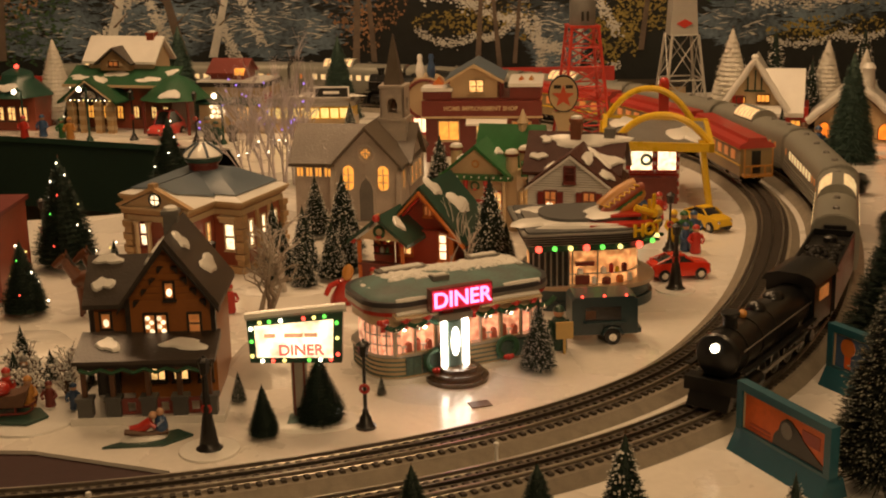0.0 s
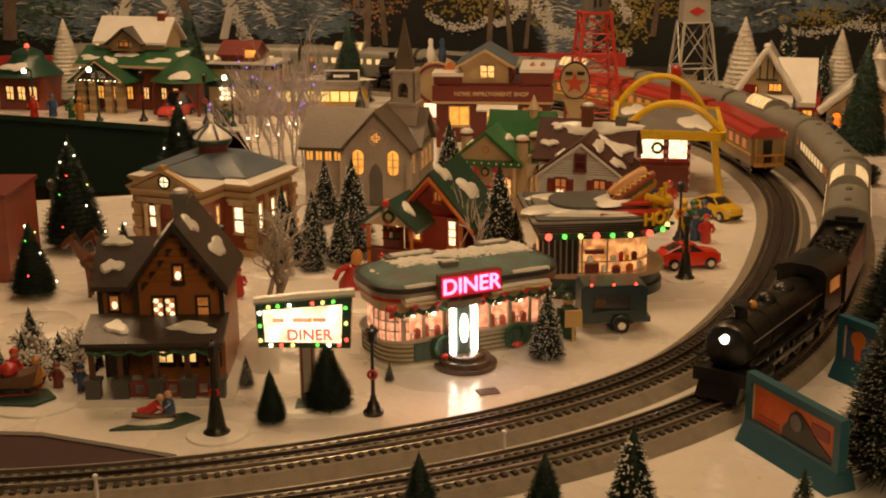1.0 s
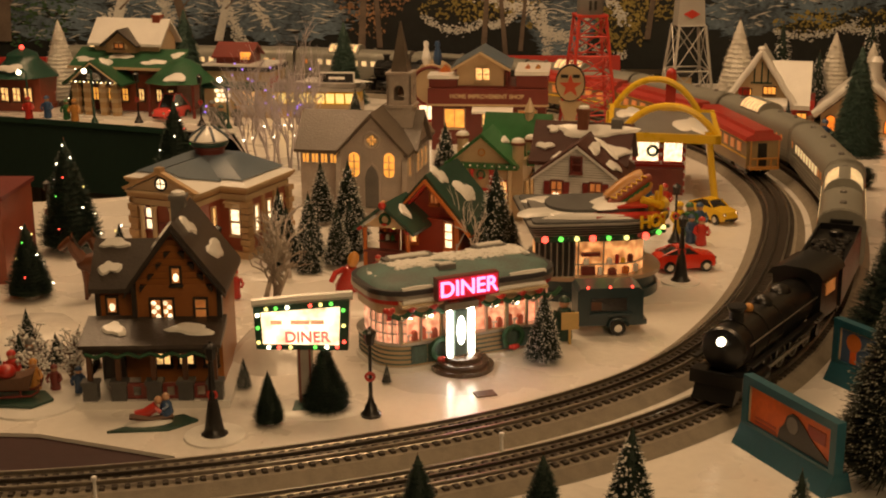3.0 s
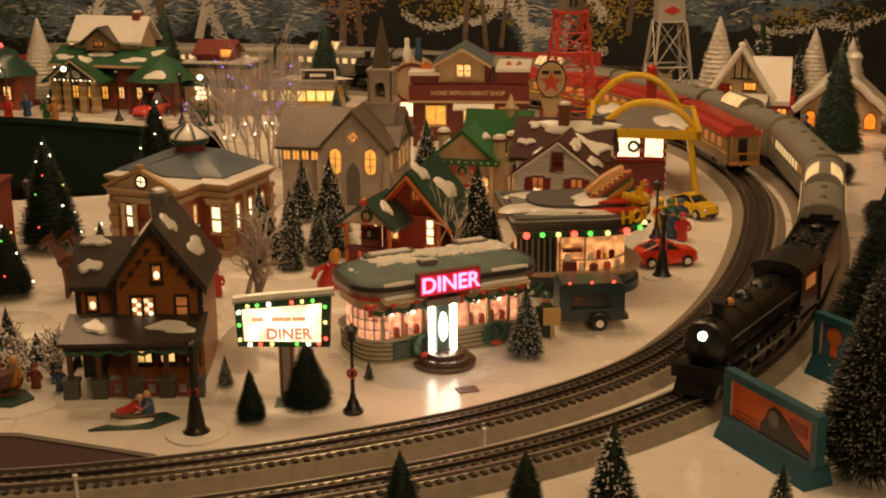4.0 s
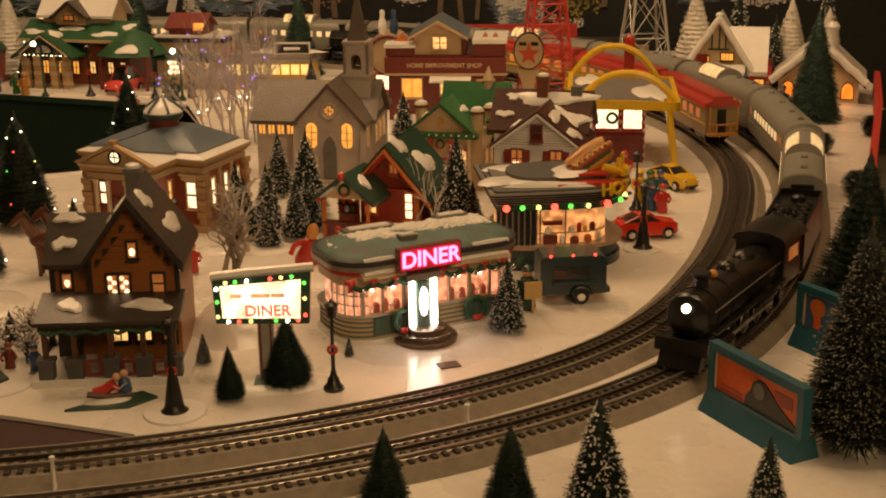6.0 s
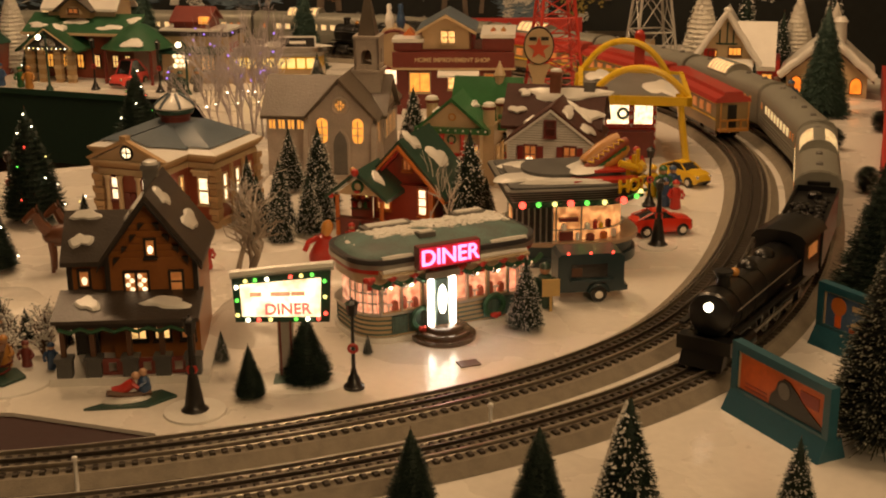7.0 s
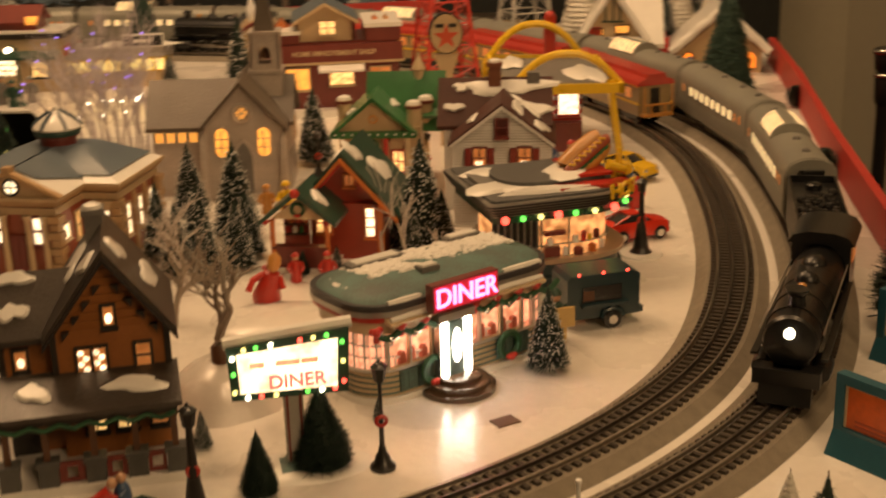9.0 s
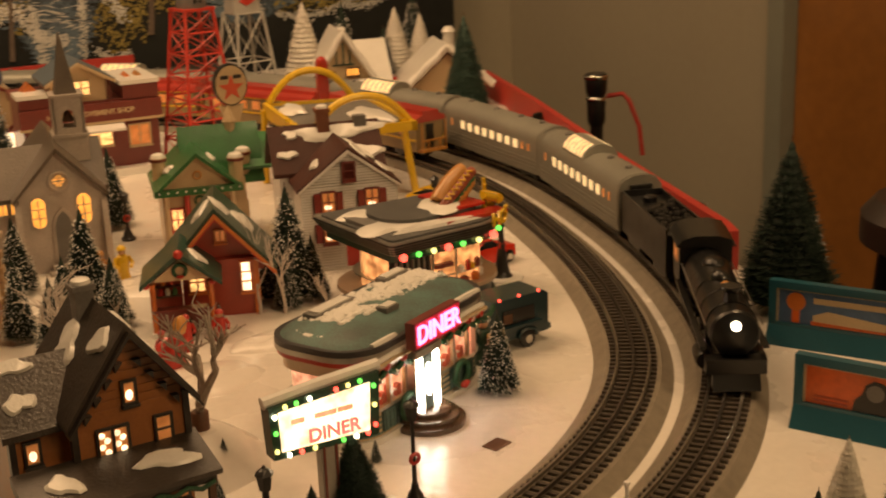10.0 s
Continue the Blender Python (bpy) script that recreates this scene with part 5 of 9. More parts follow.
    # entrance
    en = part("entrance", M().box(-0.020, 0.020, -0.012, 0.004, 0.006, 0.074).box(-0.024, 0.024, -0.016, 0.004, 0.070, 0.077), STEEL, h, "steel entrance bay", at=pose(-0.022, 0, 0) @ Matrix.Diagonal((0.85, 1, 1, 1)))
    for x in (-0.016, 0.015):
        part("neon_tube", M().lathe([(0.0025, 0.016), (0.0034, 0.018), (0.0034, 0.068), (0.0025, 0.070)], 10, (x, -0.0145, 0)), TUBE, en, "bright white neon tube")
    part("door_leaf", M().box(-0.0095, 0.0085, -0.0145, -0.012, 0.014, 0.068), TEALR, en)
    part("door_pane", M().prism([(-0.0005 + 0.0058 * math.cos(i * 0.3927), 0.045 + 0.0165 * math.sin(i * 0.3927)) for i in range(16)], -0.0156, -0.0144, "y"), TUBE, en, "oval lit door glass")
    part("step", M().lathe([(0.041, 0), (0.041, 0.005), (0.036, 0.0055), (0.034, 0.006), (0.034, 0.0105), (0.029, 0.011), (0.026, 0.0115), (0.026, 0.0155), (0.024, 0.0165)], 28, (0, -0.010, 0), 0.86, 0.86), mat("brown_glazed_step", (0.12, 0.075, 0.045), 0.18, vary=0.4, scale=60, coat=0.5), h, "glossy brown round steps", at=pose(-0.019, 0, 0))
    # neon sign
    sg = part("sign_box", M().box(-0.0428, 0.0308, -0.024, -0.014, 0.0845, 0.1095), BRICKD, h, "dark red sign box", at=pose(-0.012, 0, 0))
    part("lettering", text_mesh("DINER", 0.0240, 0.0009, NEON, 0.010), None, sg, "pink neon lettering", at=pose(-0.006, -0.0255, 0.0965, 90))
    # Faint red emission on the backing stands in for the letters' halo.
    part("sign_back", M().box(-0.0415, 0.0295, -0.0246, -0.0238, 0.0855, 0.1085), glow("red_halo_face", (1.0, 0.05, 0.10), 0.16), sg)
    # garland with bows and bulbs
    for x0 in (-0.104, -0.078, -0.052, -0.028, 0.004, 0.030, 0.056, 0.078):
        g = part("garland", M().tube([(x0 + 0.028 * t, -0.0075, 0.0745 - 0.008 * 4 * t * (1 - t)) for t in (0, 0.2, 0.4, 0.6, 0.8, 1)], 0.0030, 6), GARL, h)
        part("bow", M().ball((x0, -0.008, 0.0755), 0.0045, 8, 5).ball((x0 - 0.004, -0.0075, 0.077), 0.0034, 8, 5).ball((x0 + 0.004, -0.0075, 0.077), 0.0034, 8, 5).box(x0 - 0.0025, x0 + 0.0025, -0.0085, -0.006, 0.066, 0.0755), RED, g, "red bow")
        part("ornament", M().ball((x0 + 0.014, -0.0085, 0.0655), 0.0034, 8, 5), CHROME, g)
        part("garland_bulb", M().ball((x0 + 0.022, -0.0085, 0.0695), 0.0015, 6, 4), B_WHT, g, "tiny lit bulb")
    for x in (-0.042, 0.046):
        wreath(h, x, -0.006, 0.024, 0.0115)


def sharp(w, d, r, k, n=10):
    """Outline with a broad rounded end on the one side and tight corners on the other, front at k."""
    out = []
    for cx, cy, a0, q in ((w / 2 - r, r, -90, r), (w / 2 - r, d - r, 0, r), (-w / 2 + 0.008, d - 0.008, 90, 0.008), (-w / 2 + 0.008, 0.008, 180, 0.008)):
        out += [(cx + q * math.cos(radians(a0 + 90 * i / n)), cy + q * math.sin(radians(a0 + 90 * i / n)) + k) for i in range(n + 1)]
    return out


def round_shop():
    h = thing("hot_dog_stand", "art deco model snack stand with rounded striped canopy and coloured bulbs", "restaurant", 0.213, 0.322, 0, 6)
    c = lambda w, d, r, k: [(x, y + k) for x, y in round_end(w - 2 * k, d - 2 * k, max(r - k, 0.004), 10)]
    part("base", M().prism(c(0.172, 0.125, 0.055, -0.006), 0, 0.012, "z"), NAVY, h, "dark blue curved base")
    part("base_band", M().prism(c(0.172, 0.125, 0.055, -0.002), 0.012, 0.028, "z"), NAVY, h)
    part("counter", M().prism(c(0.172, 0.125, 0.055, -0.009), 0.028, 0.033, "z"), mat("counter_tan", (0.42, 0.30, 0.20), 0.3, vary=0.2), h, "tan counter ledge")
    part("interior", M().prism(c(0.150, 0.11, 0.05, 0.004), 0.033, 0.080, "z"), glow("lit_interior_orange", (1.0, 0.42, 0.13), 1.15, scale=80, vary=0.8), h, "lit orange interior")
    for i in range(7):
        x = -0.072 + i * 0.0075
        part("door_bar", M().box(x - 0.0009, x + 0.0009, -0.004, 0.0, 0.033, 0.080), STEEL, h)
    part("dark_door", M().box(-0.076, -0.026, -0.0015, 0.006, 0.033, 0.080), BLACK2, h)
    for x in (-0.022, 0.010, 0.040, 0.062):
        y = 0.0 if x < 0.03 else 0.012 if x < 0.05 else 0.03
        part("window_post", M().box(x - 0.0008, x + 0.0008, y - 0.003, y, 0.033, 0.080), STEEL, h)
    part("shelf", M().prism(c(0.154, 0.12, 0.05, 0.0015), 0.046, 0.0475, "z"), STEEL, h)
    for i, (x, y, w, z0, z1, m) in enumerate(((0.018, 0.0005, 0.004, 0.048, 0.056, WHITE), (0.028, 0.0005, 0.003, 0.048, 0.060, RED), (0.036, 0.003, 0.003, 0.048, 0.055, YELLOW), (0.046, 0.008, 0.004, 0.048, 0.058, BRICKD), (0.006, -0.0005, 0.003, 0.034, 0.044, WHITE), (0.022, 0.0, 0.006, 0.034, 0.042, BRICKD), (0.040, 0.004, 0.005, 0.034, 0.043, ORANGE), (0.054, 0.013, 0.004, 0.034, 0.044, WHITE), (-0.012, -0.001, 0.004, 0.048, 0.056, WHITE))):
        part("counter_goods", M().lathe([(w, z0), (w, z1 - 0.002), (w * 0.5, z1)], 8, (x, y, 0)), m, h)
    part("equipment", M().box(-0.018, 0.0, -0.002, 0.006, 0.034, 0.045).box(-0.018, 0.006, -0.002, 0.006, 0.058, 0.063), BRICKD, h)
    cc = lambda k: [(x if x > 0 else x * 0.84, y + (0.010 if x < -0.03 and y > 0.05 else 0)) for x, y in sharp(0.172 - 2 * k, 0.125 - 2 * k, 0.055 - k, k)]
    for k, z0, z1, m in ((-0.006, 0.079, 0.088, DKGR), (-0.010, 0.0880, 0.0890, STEEL), (-0.0105, 0.0890, 0.0920, BLACK), (-0.0130, 0.0920, 0.0929, STEEL), (-0.0135, 0.0929, 0.0956, BLACK), (-0.0155, 0.0956, 0.0965, STEEL), (-0.0160, 0.0965, 0.0992, BLACK), (-0.0180, 0.0992, 0.1002, STEEL), (-0.0183, 0.1002, 0.1020, BLACK)):
        part("canopy_band", M().prism(cc(k), z0, z1, "z"), m, h)
    part("canopy_lip", M().prism(cc(-0.0172), 0.102, 0.1036, "z"), STEEL, h, "steel lip of the canopy")
    part("canopy_roof", M().prism(cc(-0.010), 0.1036, 0.106, "z").prism(c(0.13, 0.09, 0.04, 0.0), 0.106, 0.114, "z", pose(0.01, 0.02, 0)), PIER, h, "dark grey roof deck")
    part("red_trim", M().box(0.0, 0.085, -0.002, 0.02, 0.106, 0.110).box(0.03, 0.07, 0.02, 0.1, 0.114, 0.117), RED, h)
    sn = M()
    for i, (x, y, a, b) in enumerate(((-0.055, 0.035, 0.035, 0.028), (-0.01, 0.008, 0.05, 0.012), (0.03, 0.05, 0.034, 0.03), (-0.04, 0.095, 0.04, 0.022))):
        patch(sn, (0, 0, 0.1062 if i in (0, 1, 3) else 0.1142), (1, 0, 0), (0, 1, 0), x, y, a, b, 60 + i, 0.004)
    part("roof_snow", sn, SNOWCAP, h)
    part("roof_gravel", M().box(-0.075, -0.02, 0.05, 0.1, 0.106, 0.110), SGREY, h)
    cols = (B_RED, B_GRN, B_YEL, B_RED, B_GRN, B_YEL, B_RED, B_GRN, B_YEL)
    for i, m in enumerate(cols):
        t = i / 8
        if t < 0.62:
            x, y = -0.066 + t / 0.62 * 0.10, -0.008
        else:
            a = (t - 0.62) / 0.38 * 1.35
            x, y = 0.036 + 0.060 * math.sin(a), 0.052 - 0.060 * math.cos(a)
        b = part("bulb", M().ball((0, 0, 0), 0.0046 if m is B_RED else 0.0034, 10, 6), m, h, at=pose(x, y - 0.002, 0.084))
        part("bulb_leaf", M().ball((0.006, 0.002, 0.001), 0.004, 8, 5, 0.6), GARL, b)
    # lettering along the curved front
    for ch, a in (("H", 8), ("O", 22), ("T", 36)):
        x, y = 0.036 + 0.068 * math.sin(radians(a + 12)), 0.052 - 0.066 * math.cos(radians(a + 12))
        part("lettering", text_mesh(ch, 0.022, 0.0015, YELLOW), None, h, "yellow letter", at=pose(x, y - 0.005, 0.104, 90, 0, a + 6))
    sg = part("curved_sign", M().tube([(0.036 + 0.062 * math.sin(a), 0.052 - 0.062 * math.cos(a), 0.118 + 0.004 * math.sin(a * 3)) for a in (0.9, 1.1, 1.3, 1.5, 1.7)], 0.006, 8), YELLOW, h, "yellow curved sign")
    hd = part("roof_hot_dog", M().tube([(-0.026, 0.004, 0.001), (-0.022, 0.005, 0.002), (0.0, 0.0065, 0.003), (0.022, 0.005, 0.002), (0.026, 0.004, 0.001)], 0.0105, 12), BUN, h, "giant hot dog in a bun on the roof", at=pose(0.050, 0.055, 0.130, 28, -30, 14))
    part("bun_front", M().tube([(-0.026, -0.004, -0.006), (-0.022, -0.007, -0.006), (0.0, -0.009, -0.006), (0.022, -0.007, -0.006), (0.026, -0.004, -0.006)], 0.0095, 12), BUN, hd)
    part("sausage", M().tube([(-0.031, -0.006, 0.003), (-0.027, -0.006, 0.005), (0.0, -0.007, 0.006), (0.027, -0.006, 0.005), (0.031, -0.006, 0.003)], 0.0062, 12), BRICK, hd, "brown sausage")
    part("lettuce", M().tube([(-0.026 + 0.004 * i, -0.0135 + 0.0016 * (i % 2), 0.0015) for i in range(14)], 0.0022, 6), GREENR, hd, "green lettuce edge")
    part("mustard", M().tube([(-0.026 + 0.004 * i, -0.007 + 0.003 * (-1) ** i, 0.0122) for i in range(14)], 0.0014, 6), YELLOW, hd, "wavy yellow mustard")
    part("sign_swirl", M().tube([(0.060 + 0.030 * math.cos(a), 0.030 - 0.020 * math.sin(a), 0.112 + 0.010 * a) for a in (-0.4, 0.0, 0.4, 0.8, 1.2, 1.6)], 0.0048, 8), YCAR, h, "glossy yellow swirl")
    for i, x in enumerate((0.076, 0.086, 0.094)):
        part("sign_letter_block", M().box(-0.003, 0.003, -0.002, 0.002, 0, 0.022 + 0.004 * i), YELLOW, h, at=pose(x, 0.030 + 0.012 * i, 0.105, 0, 0, 40 + 12 * i))


def drive_in():
    h = thing("drive_in_restaurant", "yellow arched model drive-in restaurant with red and white tiles", "restaurant", 0.362, 0.90, 0, -6)
    part("floor_slab", M().box(-0.06, 0.06, -0.06, 0.14, 0, 0.006), SNOWCAP, h)
    part("body", M().box(-0.055, 0.045, 0.0, 0.13, 0.006, 0.100), RED, h)
    st = M()
    for i in range(6):
        st.box(-0.0565, -0.054, 0.002, 0.128, 0.012 + i * 0.014, 0.018 + i * 0.014)
        st.box(-0.054, 0.046, -0.0012, 0.001, 0.012 + i * 0.014, 0.018 + i * 0.014)
    part("white_tiles", st, WHITE, h, "white tile bands")
    window(h, -0.018, -0.002, 0.060, 0.036, 0.034, W_PALE, RED, nx=1, nz=1)
    window(h, 0.024, -0.002, 0.060, 0.030, 0.034, W_PALE, RED, nx=1, nz=1)
    wreath(h, -0.010, -0.006, 0.078, 0.008, bow=False)
    for x in (-0.05, -0.02, 0.012, 0.042):
        part("bow", M().ball((x, -0.004, 0.098), 0.005, 8, 5), RED, h)
    part("counter", M().box(-0.05, 0.042, -0.02, 0.0, 0.006, 0.05), BRICKD, h)
    # slanting roof
    rf = M().prism([(-0.085, 0.104), (0.098, 0.101), (0.098, 0.115), (-0.085, 0.119)], -0.06, -0.052, "y").prism([(-0.085, 0.108), (0.098, 0.104), (0.098, 0.122), (-0.085, 0.130)], 0.142, 0.15, "y")
    rf.prism([(-0.06, 0.104), (0.15, 0.108), (0.15, 0.1305), (-0.06, 0.1195)], -0.085, -0.077, "x").prism([(-0.06, 0.101), (0.15, 0.104), (0.15, 0.1225), (-0.06, 0.1155)], 0.090, 0.098, "x")
    rf = part("roof_edge", rf, YELLOW, h, "yellow roof edge")
    part("roof_deck", M().add([(-0.079, -0.054, 0.1135), (0.092, -0.054, 0.110), (0.092, 0.144, 0.118), (-0.079, 0.144, 0.1245)], [[0, 1, 2, 3]]).box(-0.07, 0.08, -0.045, 0.13, 0.100, 0.108), SGREY, rf, "grey roof deck")
    sn = M()
    patch(sn, (0, 0, 0.1145), (1, 0, -0.023), (0, 1, 0.05), 0.055, 0.03, 0.026, 0.06, 71, 0.004)
    patch(sn, (0, 0, 0.1165), (1, 0, -0.023), (0, 1, 0.05), -0.05, 0.10, 0.02, 0.04, 72, 0.004)
    part("roof_snow", sn, SNOWCAP, rf)
    for y, x0, x1, zt, r in ((0.145, -0.085, 0.075, 0.176, 0.0058), (-0.045, -0.066, 0.092, 0.160, 0.0058)):
        pts = []
        for i in range(25):
            t = i / 24
            pts.append((x0 + (x1 - x0) * t, y, 0.112 + (zt - 0.112) * (1 - abs(2 * t - 1) ** 2.3)))
        part("arch", M().tube(pts, r, 8), YELLOW, h, "yellow arch")
    part("arch_leg", M().tube([(0.078, -0.048, 0.120), (0.084, -0.050, 0.07), (0.094, -0.052, 0.001)], 0.006, 8), YELLOW, h)
    part("arch_leg", M().tube([(-0.085, 0.14, 0.12), (-0.09, 0.14, 0.001)], 0.006, 8), YELLOW, h)
    part("roof_pylon", M().box(0.012, 0.030, 0.15, 0.162, 0.10, 0.186).ball((0.021, 0.156, 0.186), 0.009, 12, 6), RED, h, "red sign pylon")
    part("flag_panel", M().box(-0.088, -0.086, 0.0, 0.12, 0.03, 0.1), WHITE, h)


def store():
    h = thing("brick_store", "dark red brick model shop with a cream dormer and lit windows", "shop", 0.075, 1.285, 0, -4)
    part("wall", M().box(-0.112, 0.112, 0.0, 0.13, 0, 0.128), BRICKD, h)
    for x0, x1, z in ((-0.116, -0.060, 0.142), (0.055, 0.116, 0.150)):
        pa = part("parapet", M().box(x0, x1, -0.004, 0.134, 0.126, z), BRICKD, h)
        part("parapet_snow", M().box(x0 - 0.003, x1 + 0.003, -0.006, 0.05 if x0 < 0 else 0.136, z, z + 0.007), SNOWCAP, pa)
    part("sign_band", M().box(-0.118, 0.118, -0.012, 0, 0.094, 0.124), BRICKD, h)
    part("band_edge", M().box(-0.120, 0.120, -0.014, -0.001, 0.090, 0.094), CREAM, h)
    part("lettering", text_mesh("HOME IMPROVEMENT SHOP", 0.0115, 0.0008, CREAM), None, h, "cream raised lettering", at=pose(-0.002, -0.0128, 0.109, 90))
    part("dormer", gable(M(), -0.062, 0.034, 0.006, 0.11, 0.124, 0.164, 0.190), CREAM, h)
    part("dormer_side", M().box(0.030, 0.038, 0.006, 0.11, 0.124, 0.168), BRICKD, h)
    part("dormer_roof", gable_roof(M(), -0.062, 0.034, 0.002, 0.11, 0.164, 0.190, "y", 0.010, 0.006), BLUER, h, "slate dormer roof")
    part("dormer_trim", gable_roof(M(), -0.062, 0.034, -0.004, -0.004, 0.162, 0.189, "y", 0.010, 0.006), CREAM, h)
    window(h, -0.018, 0.005, 0.140, 0.012, 0.022, W_WARM, CREAM, nx=1, nz=2)
    window(h, -0.004, 0.005, 0.140, 0.012, 0.022, W_WARM, CREAM, nx=1, nz=2)
    window(h, -0.066, -0.001, 0.046, 0.038, 0.036, W_ORANGE, CREAM, nx=2, nz=1)
    window(h, 0.010, -0.001, 0.052, 0.040, 0.028, W_WARM, CREAM, nx=2, nz=1)
    window(h, 0.078, -0.001, 0.046, 0.034, 0.034, W_DIM, CREAM, nx=2, nz=1)
    part("awning", M().prism([(-0.03, 0.082), (0.0, 0.094), (0.0, 0.090), (-0.03, 0.078)], -0.03, 0.05, "x"), SNOWCAP, h)
    part("display", M().box(-0.1, 0.1, -0.03, -0.002, 0, 0.012), SNOWCAP, h)
    for x, m in ((-0.09, ORANGE), (0.075, ORANGE), (0.095, BUN)):
        part("roof_goods", M().prism([(x - 0.018, 0.142), (x + 0.018, 0.142), (x, 0.163)], 0.04, 0.07, "y"), m, h)


def yellow_diner():
    h = thing("yellow_diner_car", "long cream and yellow model diner with lit window row", "diner", -0.325, 1.655, 0, -3)
    part("lower_wall", M().prism([(x, y) for x, y in round_end(0.22, 0.09, 0.02)], 0, 0.032, "z"), CREAM, h)
    for i in range(9):
        window(h, -0.088 + i * 0.022, -0.001, 0.034, 0.018, 0.022, W_YEL, YELLOW, nx=1, nz=1, sill=False)
    part("wall", M().prism([(x, y) for x, y in round_end(0.216, 0.088, 0.02)], 0.032, 0.06, "z"), YELLOW, h)
    part("roof", M().prism(round_end(0.23, 0.098, 0.025), 0.060, 0.068, "z", pose(0, -0.004, 0)).prism(round_end(0.21, 0.08, 0.02), 0.068, 0.078, "z", pose(0, 0.004, 0)), STEEL, h, "pale grey roof")
    part("roof_snow", patch(M(), (0, 0, 0.078), (1, 0, 0), (0, 1, 0), 0.02, 0.045, 0.09, 0.03, 81, 0.004), SNOWCAP, h)
    sg = part("sign_board", M().box(0.02, 0.10, 0.002, 0.008, 0.078, 0.104), WHITE, h)
    part("sign_face", M().box(0.023, 0.097, 0.0005, 0.003, 0.081, 0.101), BLACK2, sg)
    part("sign_bar", M().box(0.042, 0.078, -0.001, 0.001, 0.088, 0.094), WHITE, sg)
    part("roof_unit", M().box(-0.06, -0.02, 0.03, 0.06, 0.078, 0.092), SGREY, h)


def corner_shop():
    h = thing("dark_corner_shop", "dark model shop with a lit round-patterned window and snowy flat roof", "shop", -0.50, 1.67, 0, -12)
    part("wall", M().box(-0.075, 0.085, 0, 0.10, 0, 0.105), CREAM, h)
    part("roof_edge", M().box(-0.08, 0.09, -0.006, 0.106, 0.105, 0.115), DKTRIM, h)
    part("roof_snow", M().box(-0.076, 0.086, -0.002, 0.102, 0.115, 0.119), SNOWCAP, h)
    part("cabin", gable(M(), -0.05, 0.03, 0.02, 0.09, 0.115, 0.135, 0.158, "x"), BRICKD, h)
    part("cabin_roof", gable_roof(M(), -0.05, 0.03, 0.02, 0.09, 0.135, 0.158, "x", 0.008, 0.005), BRICKD, h)
    part("cabin_lantern", M().box(0.012, 0.034, 0.012, 0.022, 0.13, 0.145), W_ORANGE, h, "lit sign")
    for i in range(3):
        for j in range(3):
            part("round_pane", M().ball((-0.044 + i * 0.012 + (j % 2) * 0.005, -0.002, 0.038 + j * 0.011), 0.0052, 8, 5, sy=0.3), W_PALE, h)
    window(h, 0.035, -0.001, 0.03, 0.03, 0.03, W_WARM, DKTRIM, nx=3, nz=2)
    part("awning", M().prism([(-0.03, 0.072), (0.0, 0.082), (0.0, 0.078), (-0.03, 0.068)], -0.07, 0.08, "x"), DKGR, h)
    part("side_sign", M().box(0.086, 0.089, 0.0, 0.05, 0.07, 0.09), RED, h)


